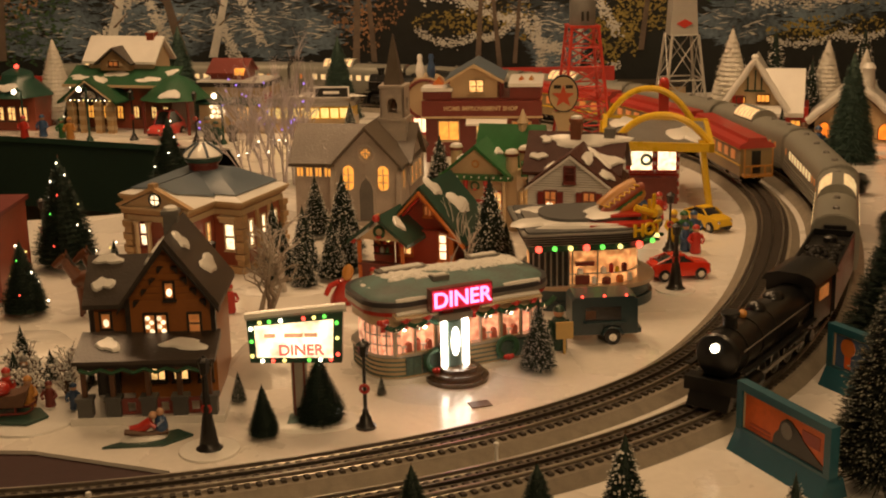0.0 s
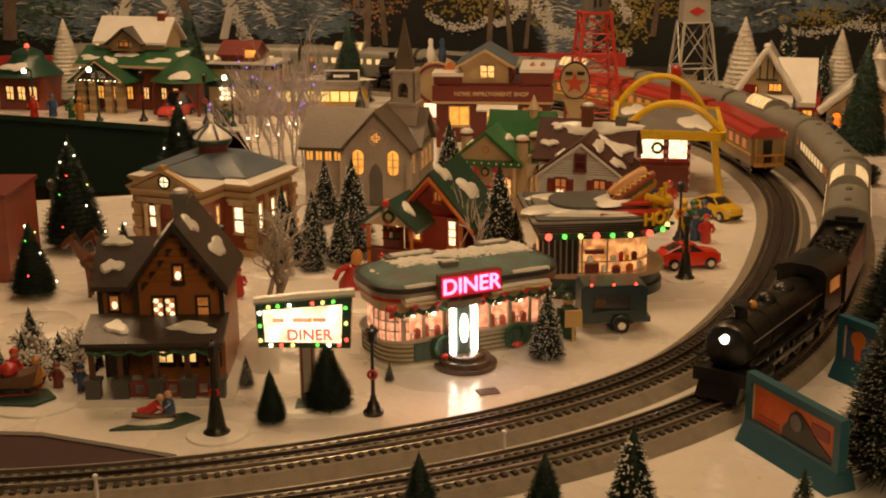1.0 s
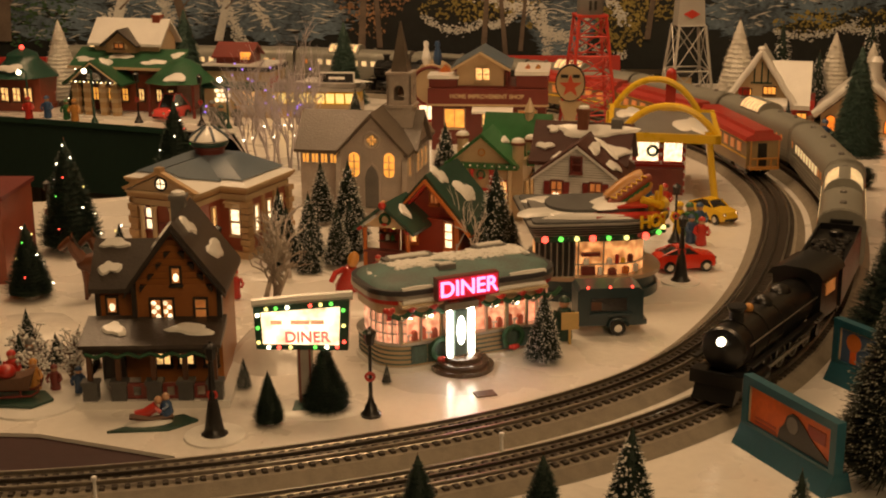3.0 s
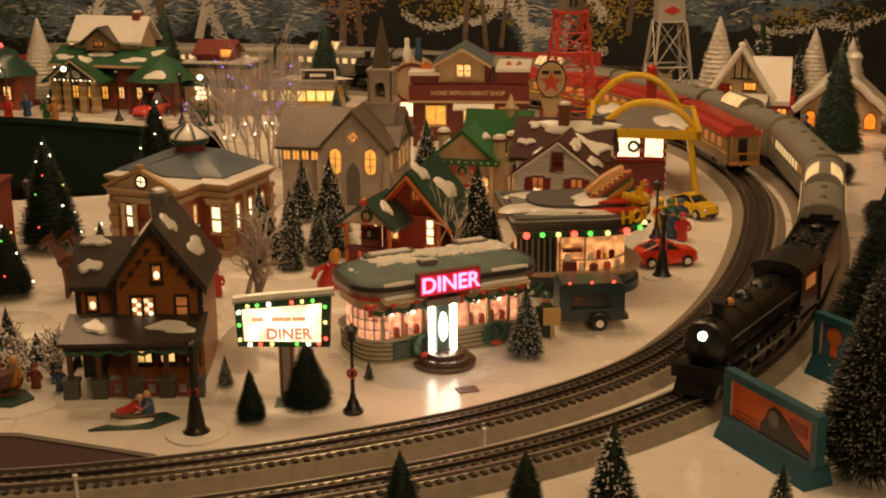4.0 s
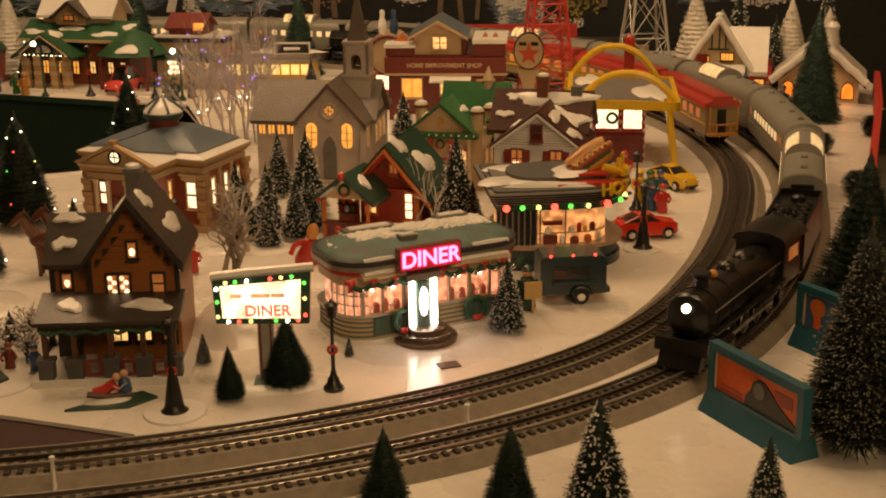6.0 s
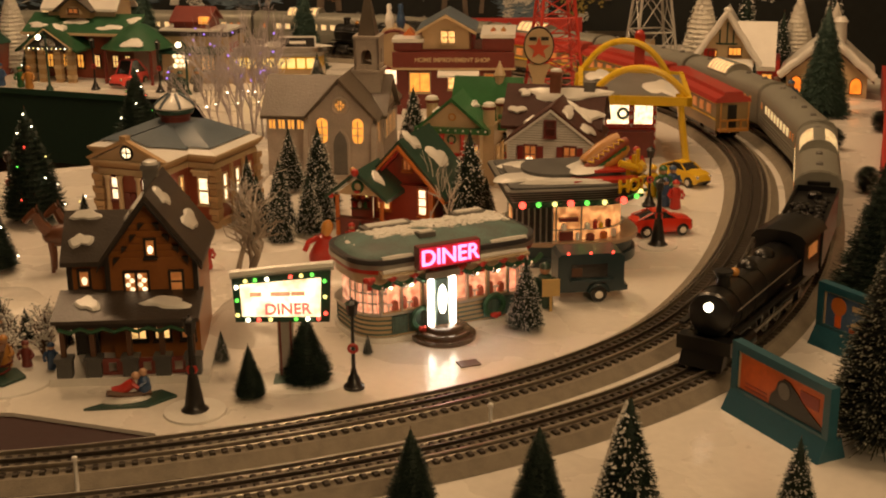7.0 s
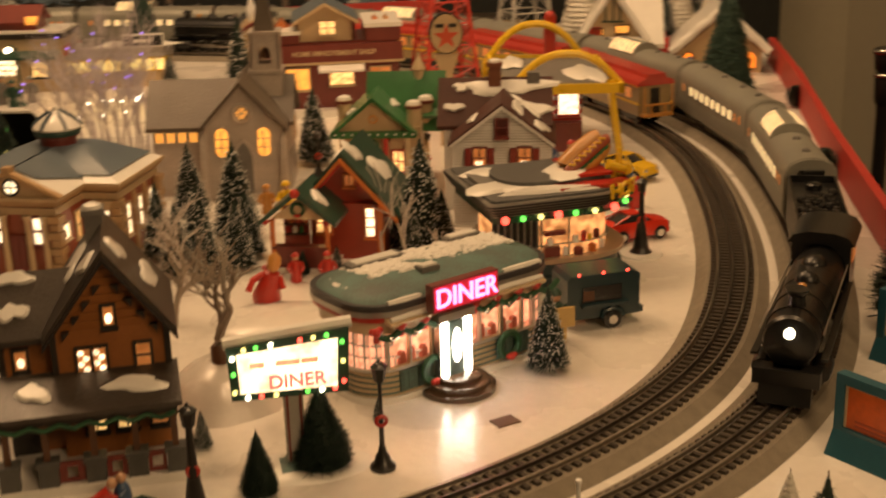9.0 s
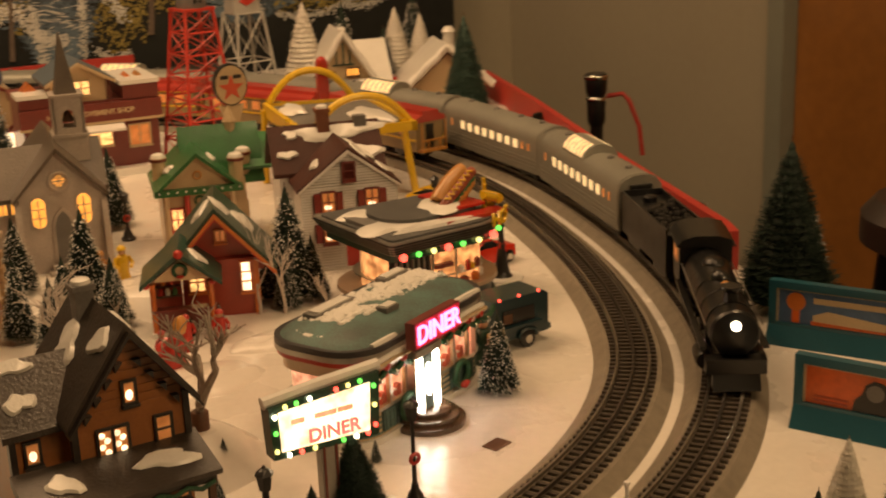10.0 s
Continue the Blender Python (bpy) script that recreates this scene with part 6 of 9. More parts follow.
def station():
    h = thing("railway_station", "stone model railway station with snowy green roofs and warm windows", "station", -0.76, 1.69, 0, -14)
    part("wall", M().box(-0.12, 0.12, 0.03, 0.14, 0, 0.105), BRICK, h, "brown brick wall")
    part("upper_wall", gable(M(), -0.095, 0.07, 0.05, 0.13, 0.10, 0.165, 0.205, "x"), CREAM, h)
    r = part("upper_roof", gable_roof(M(), -0.095, 0.07, 0.05, 0.13, 0.165, 0.205, "x", 0.012, 0.007), SNOWCAP, h, "snow-covered roof")
    part("dormer", gable(M(), -0.055, 0.02, 0.03, 0.09, 0.14, 0.160, 0.188), SAND, h)
    part("dormer_roof", gable_roof(M(), -0.055, 0.02, 0.028, 0.10, 0.160, 0.188, "y", 0.01, 0.005), BROOF, h)
    window(h, -0.018, 0.0255, 0.152, 0.022, 0.009, W_DIM, WOOD, nx=2, nz=1)
    chimney(h, 0.05, 0.09, 0.19, 0.222, 0.018)
    part("skirt_roof", M().prism([(0.0, 0.108), (0.06, 0.142), (0.06, 0.148), (-0.004, 0.112)], -0.135, 0.14, "x"), STGR, h)
    part("porch_roof", gable_roof(M(), -0.115, 0.015, -0.045, 0.06, 0.080, 0.125, "y", 0.01, 0.006), STGR, h)
    part("porch_gable", gable(M(), -0.105, 0.005, -0.04, 0.03, 0.075, 0.083, 0.120), BROOF, h)
    snow_parts(h, "porch_snow", -0.115, 0.015, -0.045, 0.06, 0.080, 0.125, "y", [(1, 0.4, 0.2, 0.02, 0.014, 91), (-1, 0.5, 0.7, 0.03, 0.012, 92)], 0.006)
    part("canopy_roof", M().lathe([(0.088, 0.082), (0.080, 0.086), (0.045, 0.115), (0.02, 0.128), (0.004, 0.134)], 8, (0.135, 0.03, 0)), STGR, h)
    sn = M()
    patch(sn, (0.15, -0.045, 0.088), (1, 0.2, 0), (0, 0.045, 0.03), 0.0, 0.015, 0.03, 0.012, 95)
    part("canopy_snow", sn, SNOWCAP, h)
    for x in (-0.10, -0.07, -0.03, 0.0):
        pi = part("stone_pillar", M().box(x - 0.0065, x + 0.0065, -0.0415, -0.0285, 0, 0.080), SAND, h)
        for k in range(7):
            part("stone_course", M().box(x - 0.0078 - 0.001 * (k % 2), x + 0.0078 + 0.001 * (k % 2), -0.0428, -0.0272, 0.004 + k * 0.0108, 0.0128 + k * 0.0108), CREAM if k % 2 else SAND, pi)
    fan = part("fan_light", M().prism([(-0.050 + 0.017 * math.cos(a * math.pi / 12), 0.088 + 0.015 * math.sin(a * math.pi / 12)) for a in range(13)], -0.046, -0.040, "y"), SNOWCAP, h, "pale half-round fan")
    for a in (35, 65, 90, 115, 145):
        part("fan_rib", M().tube([(-0.050, -0.0465, 0.088), (-0.050 + 0.016 * math.cos(radians(a)), -0.0465, 0.088 + 0.014 * math.sin(radians(a)))], 0.0008, 5), WOOD, fan)
    for i in range(11):
        part("porch_bulb", M().ball((-0.105 + i * 0.011, -0.047, 0.082), 0.0015, 6, 4), B_WHT if i % 2 else B_YEL, h, "tiny lit bulb")
    for x in (-0.105, 0.015):
        part("barge_board", M().tube([(x, -0.054, 0.082), (-0.050, -0.054, 0.126)], 0.0022, 6), CREAM, h, "pale gable edge")
    for cu, cv, a, b, sd in ((0.03, 0.02, 0.028, 0.010, 101), (0.12, 0.035, 0.03, 0.012, 102), (0.21, 0.016, 0.034, 0.010, 103), (0.255, 0.045, 0.016, 0.012, 104)):
        part("roof_snow", patch(M(), (-0.135, 0.002, 0.1135), (1, 0, 0), (0, 0.06, 0.034), cu, cv, a, b, sd), SNOWCAP, h)
    part("dormer_fan", M().prism([(-0.018 + 0.020 * math.cos(a * math.pi / 12), 0.150 + 0.016 * math.sin(a * math.pi / 12)) for a in range(13)], 0.026, 0.0285, "y"), CREAM, h, "cream arched dormer surround")
    part("eave_board", M().box(-0.138, 0.143, -0.006, -0.002, 0.106, 0.112), CREAM, h)
    for x in (-0.088, -0.05, -0.012):
        window(h, x, 0.029, 0.030, 0.014, 0.028, W_ORANGE, WOOD, nx=2, nz=2)
    for x in (0.03, 0.075, 0.105):
        window(h, x, 0.029, 0.032, 0.012, 0.026, W_WARM, WOOD, nx=2, nz=2)
    for x in (0.08, 0.19):
        part("canopy_post", M().lathe([(0.005, 0), (0.004, 0.005), (0.0035, 0.08)], 8, (x, -0.03, 0)), BRICKD, h)
    part("platform", M().box(-0.14, 0.22, -0.055, 0.03, 0, 0.006), SNOWCAP, h)


def station_shop():
    h = thing("green_roofed_kiosk", "small model building with snowy green roof and lit front", "house", -1.03, 1.75, 0, -10)
    part("wall", M().box(-0.06, 0.06, 0, 0.09, 0, 0.08), BRICK, h)
    part("roof", M().lathe([(0.09, 0.08), (0.085, 0.085), (0.045, 0.115), (0.04, 0.13), (0.012, 0.142)], 6, (0, 0.04, 0)), DKGR, h)
    part("roof_snow", patch(M(), (0, -0.03, 0.098), (1, 0, 0), (0, 0.05, 0.035), 0, 0.01, 0.03, 0.015, 97), SNOWCAP, h)
    part("top_lamp", M().ball((0, 0.04, 0.145), 0.006, 8, 5), B_RED, h)
    for x in (-0.03, 0.0, 0.03):
        window(h, x, -0.001, 0.025, 0.018, 0.03, W_WARM, WOOD, nx=2, nz=2)


def cottages():
    h = thing("thatched_cottage", "white model cottage with thick snowy steep roof and red front", "cottage", 0.655, 1.50, 0, -14)
    part("wall", M().box(-0.060, 0.105, 0.01, 0.12, 0, 0.066), RED, h)
    for x0, sg in ((-0.078, 1), (0.064, -1)):
        part("snow_edge", M().tube([(x0 + sg * i * 0.0072, -0.009 - 0.0012 * math.sin(i * 2.1), 0.060 + i * 0.0108 + 0.0014 * math.sin(i * 1.7)) for i in range(11)], 0.0066, 9), SNOWCAP, h, "rounded snow along the gable")
    part("gable_wall", gable(M(), -0.070, 0.056, 0.005, 0.10, 0.05, 0.062, 0.156), CREAM, h)
    part("gable_roof", gable_roof(M(), -0.070, 0.056, -0.004, 0.12, 0.060, 0.158, "y", 0.008, 0.010), SNOWCAP, h, "thick snowy roof")
    part("side_roof", M().prism([(0.0, 0.055), (0.006, 0.045), (0.07, 0.132), (0.13, 0.055), (0.074, 0.140), (0.066, 0.140)], 0.0, 0.096, "x"), SNOWCAP, h, "thick snowy roof")
    part("red_panel", M().box(-0.052, -0.028, 0.0015, 0.0055, 0.064, 0.090), RED, h, "red front panel")
    part("ridge_knob", M().ball((-0.007, 0.0, 0.172), 0.009, 10, 6, 0.7), SNOWCAP, h)
    part("half_timber", M().box(-0.022, -0.019, 0.001, 0.006, 0.10, 0.13).box(0.006, 0.009, 0.001, 0.006, 0.10, 0.13).box(-0.028, 0.016, 0.001, 0.006, 0.099, 0.102).box(-0.007, -0.004, 0.001, 0.006, 0.10, 0.145), DKGR, h, "green half-timbering")
    window(h, 0.012, 0.003, 0.078, 0.024, 0.014, W_ORANGE, WOOD, nx=3, nz=1)
    window(h, -0.034, 0.003, 0.074, 0.016, 0.012, W_ORANGE, WOOD, nx=2, nz=1)
    part("porch_snow", M().prism([(-0.03, 0.058), (0.002, 0.070), (0.002, 0.060), (-0.03, 0.050)], -0.06, 0.05, "x"), SNOWCAP, h)
    part("door", M().box(0.004, 0.024, 0.006, 0.010, 0.002, 0.042), WOOD, h, "dark door")
    for x in (-0.03, 0.048, 0.08):
        window(h, x, 0.009, 0.016, 0.018, 0.022, W_ORANGE, WOOD, nx=2, nz=2)
    for x in (-0.004, 0.032):
        part("lantern", M().ball((x, 0.0, 0.036), 0.0035, 8, 5), B_WHT, h)
    h = thing("snowy_cottage", "low white model cottage with arched glowing windows", "cottage", 0.83, 1.42, 0, -17)
    part("wall", gable(M(), -0.070, 0.090, 0.0, 0.11, 0, 0.050, 0.118), CREAM, h)
    rf = part("roof", gable_roof(M(), -0.070, 0.090, -0.004, 0.11, 0.050, 0.118, "y", 0.014, 0.014), SNOWCAP, h, "thick snowy roof")
    for sd in (-1, 1):
        part("eave_trim", M().prism([(0.010, 0.1135), (0.010 + sd * 0.094, 0.0345), (0.010 + sd * 0.094, 0.0385), (0.010, 0.1185)], -0.0165, -0.0125, "y"), WOOD, rf, "brown gable trim")
        part("snow_edge", M().tube([(0.010 + sd * 0.094 * i / 8, -0.0155 + 0.0015 * math.sin(i * 1.9 + sd), 0.129 - 0.082 * i / 8 + 0.0015 * math.sin(i * 2.3)) for i in range(9)], 0.0085, 9), SNOWCAP, rf, "rounded snow along the gable")
    part("chimney", M().lathe([(0.014, 0.08), (0.012, 0.145), (0.015, 0.150), (0.008, 0.160)], 10, (0.03, 0.06, 0)), SNOWCAP, h)
    for x in (-0.05, 0.068):
        ar = [(-0.011, 0), (0.011, 0), (0.011, 0.02), (0.007, 0.028), (0, 0.032), (-0.007, 0.028), (-0.011, 0.02)]
        f = part("arched_window", M().prism([(a * 1.2, b * 1.1 - 0.002) for a, b in ar], -0.003, 0.002, "y"), WOOD, h, at=pose(x, 0, 0.012))
        part("pane", M().prism(ar, -0.004, -0.002, "y"), glow("lit_window_deep_orange", (1.0, 0.24, 0.02), 1.3, vary=0.4) if x < 0 else bpy.data.materials["lit_window_deep_orange"], f)


lodge(), courthouse(), church(), green_shop(), chalet(), white_house(), diner(), round_shop(), drive_in(), store(), yellow_diner(), corner_shop(), station(), station_shop(), cottages()


# ---- trees ----
def brush_tree(kind, seed):
    """A bottle-brush tree one metre high, to be scaled: twisted wire, dense bristles in tiers, frosted tips."""
    rnd = random.Random(seed)
    wide, n, lift, tiers, w, share = {"frost": (0.25, 4200, 0.05, 15, 0.0052, 0.20), "plain": (0.29, 5200, 0.12, 0, 0.0048, 0.0), "big": (0.27, 5600, -0.35, 11, 0.0066, 0.0), "bush": (0.52, 1500, 0.1, 0, 0.011, 0.22),
                                      "white": (0.27, 4200, -0.1, 22, 0.0060, 0.0), "fine": (0.25, 6500, 0.10, 21, 0.0044, 0.42), "slim": (0.21, 3400, 0.05, 14, 0.0052, 0.20)}[kind]
    nee, tip = M(), M()
    for i in range(n):
        t = 1 - math.sqrt(1 - rnd.random() * 0.985) if kind != "bush" else rnd.random()
        z = 0.07 + 0.93 * t
        if tiers:
            z = 0.07 + 0.93 * (math.floor(t * tiers) + rnd.random() ** 1.6 * 0.9) / tiers
        if kind == "bush":
            prof = math.sqrt(max(0.02, 1 - (2 * (z - 0.5)) ** 2))
        else:
            prof = (1 - (z - 0.07) / 0.95) ** 0.88 * (0.90 + 0.16 * rnd.random()) + 0.02
        a = rnd.uniform(0, 2 * math.pi)
        r = wide * prof * rnd.uniform(0.86, 1.06) * (1 + 0.05 * math.sin(3 * a + seed + 9 * z))
        d = Vector((math.cos(a), math.sin(a), lift + rnd.uniform(-0.22, 0.22)))
        o = Vector((0, 0, z))
        e = o + d * r
        s = Vector((-math.sin(a), math.cos(a), rnd.uniform(-0.7, 0.7))).normalized()
        mid = o + d * (r * 0.5)
        nee.add([mid - s * w, o, mid + s * w, e + s * w * 0.45, e - s * w * 0.45], [[0, 1, 2, 3, 4]])
        if rnd.random() < share:
            q = e + d * 0.002
            g = rnd.uniform(0.003, 0.0062) if kind == "fine" else rnd.uniform(0.006, 0.0125)
            tip.add([q + s * g, q - s * g, q + d.normalized() * g, q - d.normalized() * g * 1.6 + Vector((0, 0, g))], [[0, 2, 1], [0, 1, 3], [0, 3, 2], [1, 2, 3]])
    wire = M().lathe([(0.016, 0.0), (0.014, 0.1), (0.012, 0.6), (0.004, 1.01)], 6)
    foot = M().lathe([(0.10, 0.0), (0.10, 0.02), (0.085, 0.035), (0.02, 0.04)], 14)
    main = {"big": NEEDLEB, "white": WBRIS, "fine": NEEDLEF}.get(kind, NEEDLE)
    if kind != "bush":
        k, rows = wide * {"white": 0.97, "big": 0.78, "plain": 0.84}.get(kind, 0.74), 20
        for j in range(rows):
            f, g = (1 - j / (rows + 0.3)) ** 0.9, (1 - (j + 1) / (rows + 0.3)) ** 0.9
            h0 = 0.08 + j * 0.9 / rows
            nee.lathe([(k * f, h0), (k * f * 0.98, h0 + 0.012), (k * g * 0.86, h0 + 0.9 / rows)], 15)
    return nee.mesh("bristle", [main], 0), tip.mesh("frost", [FROST if kind != "fine" else FROSTG], 0), wire.mesh("stem", [WOOD]), foot.mesh("base", [SNOWCAP])


TREES = {(k, s): brush_tree(k, s) for k in ("frost", "fine", "plain", "big", "bush", "white", "slim") for s in (1, 2)}
WORDS = {"fine": "tall grey-green frosted bristle tree", "frost": "dark green bottle-brush tree with frosted tips", "plain": "plain dark green bottle-brush tree", "big": "large blue-green bristle fir tree", "bush": "small round dark green bristle bush", "white": "white flocked bottle-brush tree", "slim": "slim frosted bottle-brush tree"}


def tree(kind, x, y, hgt, seed=1, wide=1.0, lights=None, label=None):
    t = thing("toy_tree", label or WORDS[kind] + " on the snow board", "tree", x, y, 0, (seed * 77 + x * 900) % 360, group=WORDS[kind])
    a, b, c, d = TREES[(kind, seed)]
    z = Matrix.Diagonal((hgt * wide, hgt * wide, hgt, 1))
    for name, me in (("bristle", a), ("frost", b), ("stem", c), ("base", d)):
        if len(me.polygons):
            part(name, me, None, t, at=z, kind="stuff" if name in ("bristle", "frost") else "")
    if lights:
        rnd = random.Random(seed + 5)
        for i in range(lights):
            zz = 0.12 + 0.85 * (i + 0.5) / lights
            r = 0.27 * wide * (1 - (zz - 0.07) / 0.95) * hgt + 0.002
            al = i * 2.4 + rnd.random()
            part("fairy_light", M().ball((0, 0, 0), 0.0013, 6, 4), (B_YEL, B_WHT, B_RED, B_GRN)[i % 4 if i % 3 else 1], t, "tiny coloured bulb", at=pose(r * math.cos(al), r * math.sin(al), zz * hgt))
    return t


for k, x, y, hh, sd in (("plain", -0.138, -0.081, 0.056, 1), ("plain", -0.086, -0.045, 0.074, 2), ("frost", 0.140, 0.100, 0.084, 1), ("frost", -0.030, 0.030, 0.022, 2), ("frost", -0.150, 0.079, 0.036, 1),
                        ("plain", 0.023, -0.325, 0.081, 1), ("plain", 0.122, -0.338, 0.088, 2), ("frost", 0.188, -0.357, 0.121, 2), ("frost", 0.322, -0.340, 0.077, 1), ("white", 0.194, -0.296, 0.091, 1),
                        ("fine", 0.434, -0.20, 0.208, 1), ("plain", 0.532, 0.118, 0.196, 1), ("fine", 0.478, -0.125, 0.13, 2), ("slim", 0.575, 0.125, 0.115, 1),
                        ("fine", 0.50, -0.26, 0.15, 2), ("frost", -0.20, 0.46, 0.09, 1), ("frost", -0.165, 0.425, 0.075, 2), ("slim", -0.222, 0.53, 0.10, 1), ("frost", -0.43, 0.045, 0.05, 1), ("frost", -0.40, 0.075, 0.04, 2), ("frost", -0.46, 0.03, 0.07, 1), ("frost", -0.348, 0.05, 0.03, 1),
                        ("frost", -0.184, 0.71, 0.100, 1), ("frost", -0.128, 0.59, 0.128, 2), ("frost", -0.118, 0.515, 0.085, 1), ("frost", 0.062, 0.50, 0.06, 2), ("frost", -0.132, 0.47, 0.085, 1), ("frost", -0.175, 0.50, 0.10, 2), ("frost", 0.088, 0.485, 0.142, 1), ("frost", 0.110, 0.47, 0.080, 2), ("frost", 0.070, 0.455, 0.07, 2),
                        ("slim", -0.092, 1.24, 0.19, 1), ("frost", 0.003, 0.94, 0.12, 2), ("frost", -0.217, 1.58, 0.08, 1), ("big", -0.654, 1.87, 0.23, 1), ("big", -0.269, 1.85, 0.20, 2),
                        ("white", -0.956, 1.86, 0.205, 1), ("white", 0.625, 1.64, 0.222, 1), ("white", 0.83, 1.62, 0.195, 2), ("slim", 0.724, 1.66, 0.213, 1), ("slim", 0.792, 1.60, 0.157, 2), ("slim", 0.944, 1.75, 0.207, 1), ("white", 0.935, 1.70, 0.165, 2),
                        ("big", 0.786, 1.25, 0.213, 1), ("slim", 0.686, 1.40, 0.080, 2), ("bush", 0.848, 1.09, 0.038, 1), ("bush", 0.722, 0.95, 0.038, 2), ("bush", 0.690, 0.662, 0.040, 1), ("bush", 0.666, 0.43, 0.036, 2), ("bush", 0.70, 1.30, 0.035, 1),
                        ("frost", -0.02, 0.44, 0.03, 1), ("frost", -0.405, 0.055, 0.035, 2), ("frost", -0.375, 0.06, 0.028, 1), ("frost", -0.44, 0.10, 0.06, 2), ("frost", -0.180, 0.012, 0.035, 2), ("plain", -0.06, 0.43, 0.03, 1)):
    tree(k, x, y, hh, sd, 1.25 if (k, hh) == ("plain", 0.074) else 1.0)
LIT = "dark green toy fir strung with tiny lights"
tree("plain", -0.530, 0.55, 0.166, 1, 1.0, 16, LIT), tree("plain", -0.462, 0.93, 0.160, 2, 1.0, 16, LIT), tree("plain", -0.515, 0.325, 0.100, 1, 1.1, 10, LIT), tree("plain", -0.90, 1.80, 0.10, 2, 1.0, 10, LIT)
tree("frost", -0.455, 0.535, 0.045, 1, 1.1, 6, "small snowy toy fir with white ornaments")


def bare_tree(x, y, hgt, mtl, seed, spread=0.8, label="", r0=0.0035, levels=4, lights=0, z=0.0):
    rnd = random.Random(seed)
    m = M()
    ends = []

    def grow(p, d, L, r, lv):
        pts, q, e = [p], p, d.copy()
        steps = 5 if lv > 1 else 3
        for i in range(steps):
            e = (e + Vector((rnd.uniform(-1, 1), rnd.uniform(-1, 1), rnd.uniform(-0.5, 0.7))) * (0.10 + 0.13 * spread)).normalized()
            q = q + e * (L / steps)
            pts.append(q)
        m.tube(pts, r, 6 if lv > 2 else 4, r * 0.62)
        ends.append(q)
        if lv == 0:
            return
        for i in range(3 if lv > 1 else 2):
            a = rnd.uniform(0, 6.28)
            o = pts[rnd.randint(steps // 2, steps)]
            e2 = (e + Vector((math.cos(a), math.sin(a), rnd.uniform(-0.15, 0.45))) * spread * rnd.uniform(0.6, 1.1)).normalized()
            grow(o, e2, L * rnd.uniform(0.55, 0.85), r * 0.6, lv - 1)

    grow(Vector((0, 0, 0)), Vector((rnd.uniform(-0.1, 0.1), 0, 1)).normalized(), hgt * 0.38, r0, levels)
    t = thing("bare_toy_tree", label, "tree", x, y, z, group="bare trees")
    if z:
        part("peg", M().lathe([(r0 * 1.5, -0.004), (r0 * 1.5, 0.014), (r0 * 1.2, 0.016)], 10), WOOD, t, "dark brown wooden peg")
    part("crown", m, mtl, t, kind="stuff")
    for i in range(lights):
        part("fairy_light", M().ball((0, 0, 0), 0.0018, 6, 4), B_PUR if i % 3 else B_WHT, t, "tiny purple bulb", at=Matrix.Translation(ends[(i * 7) % len(ends)]))
    return t


bare_tree(-0.160, 0.105, 0.155, TWIG, 3, 1.1, "bare grey-brown model tree with frosted twigs", 0.0056, 4, z=0.038)
bare_tree(-0.190, 0.40, 0.15, TWIGW, 21, 0.8, "bare pale frosted twig tree", 0.0045, 4)
bare_tree(-0.205, 0.30, 0.13, TWIG, 5, 0.9, "bare grey-brown model tree with frosted twigs", 0.004, 4)
for i in range(13):
    q = random.Random(i + 200)
    bare_tree(-0.352 + 0.0085 * i, 1.04 + 0.11 * q.random(), q.uniform(0.17, 0.25), LILAC, 7 + i, 0.30, "bare white-flocked twig tree with purple lights", 0.0026, 5, 3)
for x, y, hh, s in ((0.035, 0.455, 0.13, 12), (0.06, 0.44, 0.12, 13), (0.10, 0.41, 0.07, 14)):
    bare_tree(x, y, hh, TWIGW, s, 0.5, "bare pale twig tree beside the chalet", 0.0022, 3)


# ---- street lamps ----
def street_lamp(x, y, hgt, stout=False):
    h = thing("street_lamp", "black toy street lamp with lantern head", "street lamp", x, y, 0, group="street lamps")
    k = 1.0 if stout else 0.0
    part("base", M().lathe([(0.0105 + 0.003 * k, 0), (0.0105 + 0.003 * k, 0.003), (0.007 + 0.003 * k, 0.006), (0.006 + 0.003 * k, 0.011), (0.0035 + 0.004 * k, 0.015 + 0.006 * k), (0.0028 + 0.002 * k, 0.02 + 0.018 * k)], 12), BLACK2, h)
    part("pole", M().lathe([(0.0022 + 0.0026 * k, 0.018 + 0.018 * k), (0.0017 + 0.0016 * k, hgt * 0.6), (0.0016 + 0.001 * k, hgt * 0.80)], 8), BLACK2, h)
    part("lantern", M().lathe([(0.002, hgt * 0.80), (0.0045, hgt * 0.81), (0.0062, hgt * 0.93), (0.0075, hgt * 0.935), (0.004, hgt * 0.97), (0.0015, hgt * 0.98), (0.0012, hgt)], 6), BLACK2, h)
    part("wreath", M().ring((0, -0.002, hgt * 0.45), 0.004, 0.0017, 12, 5), RED, h, "small red wreath")
    return h


for x, y, hh in ((-0.039, -0.059, 0.094), (-0.186, -0.113, 0.098), (0.333, 0.401, 0.094), (0.352, 0.60, 0.09), (-0.290, 0.43, 0.07), (-0.705, 1.60, 0.115), (-0.555, 1.56, 0.115), (0.0, 0.86, 0.07), (-0.585, 0.62, 0.09), (0.15, 0.80, 0.07)):
    street_lamp(x, y, hh, stout=(x, y) in ((-0.186, -0.113), (0.333, 0.401)))


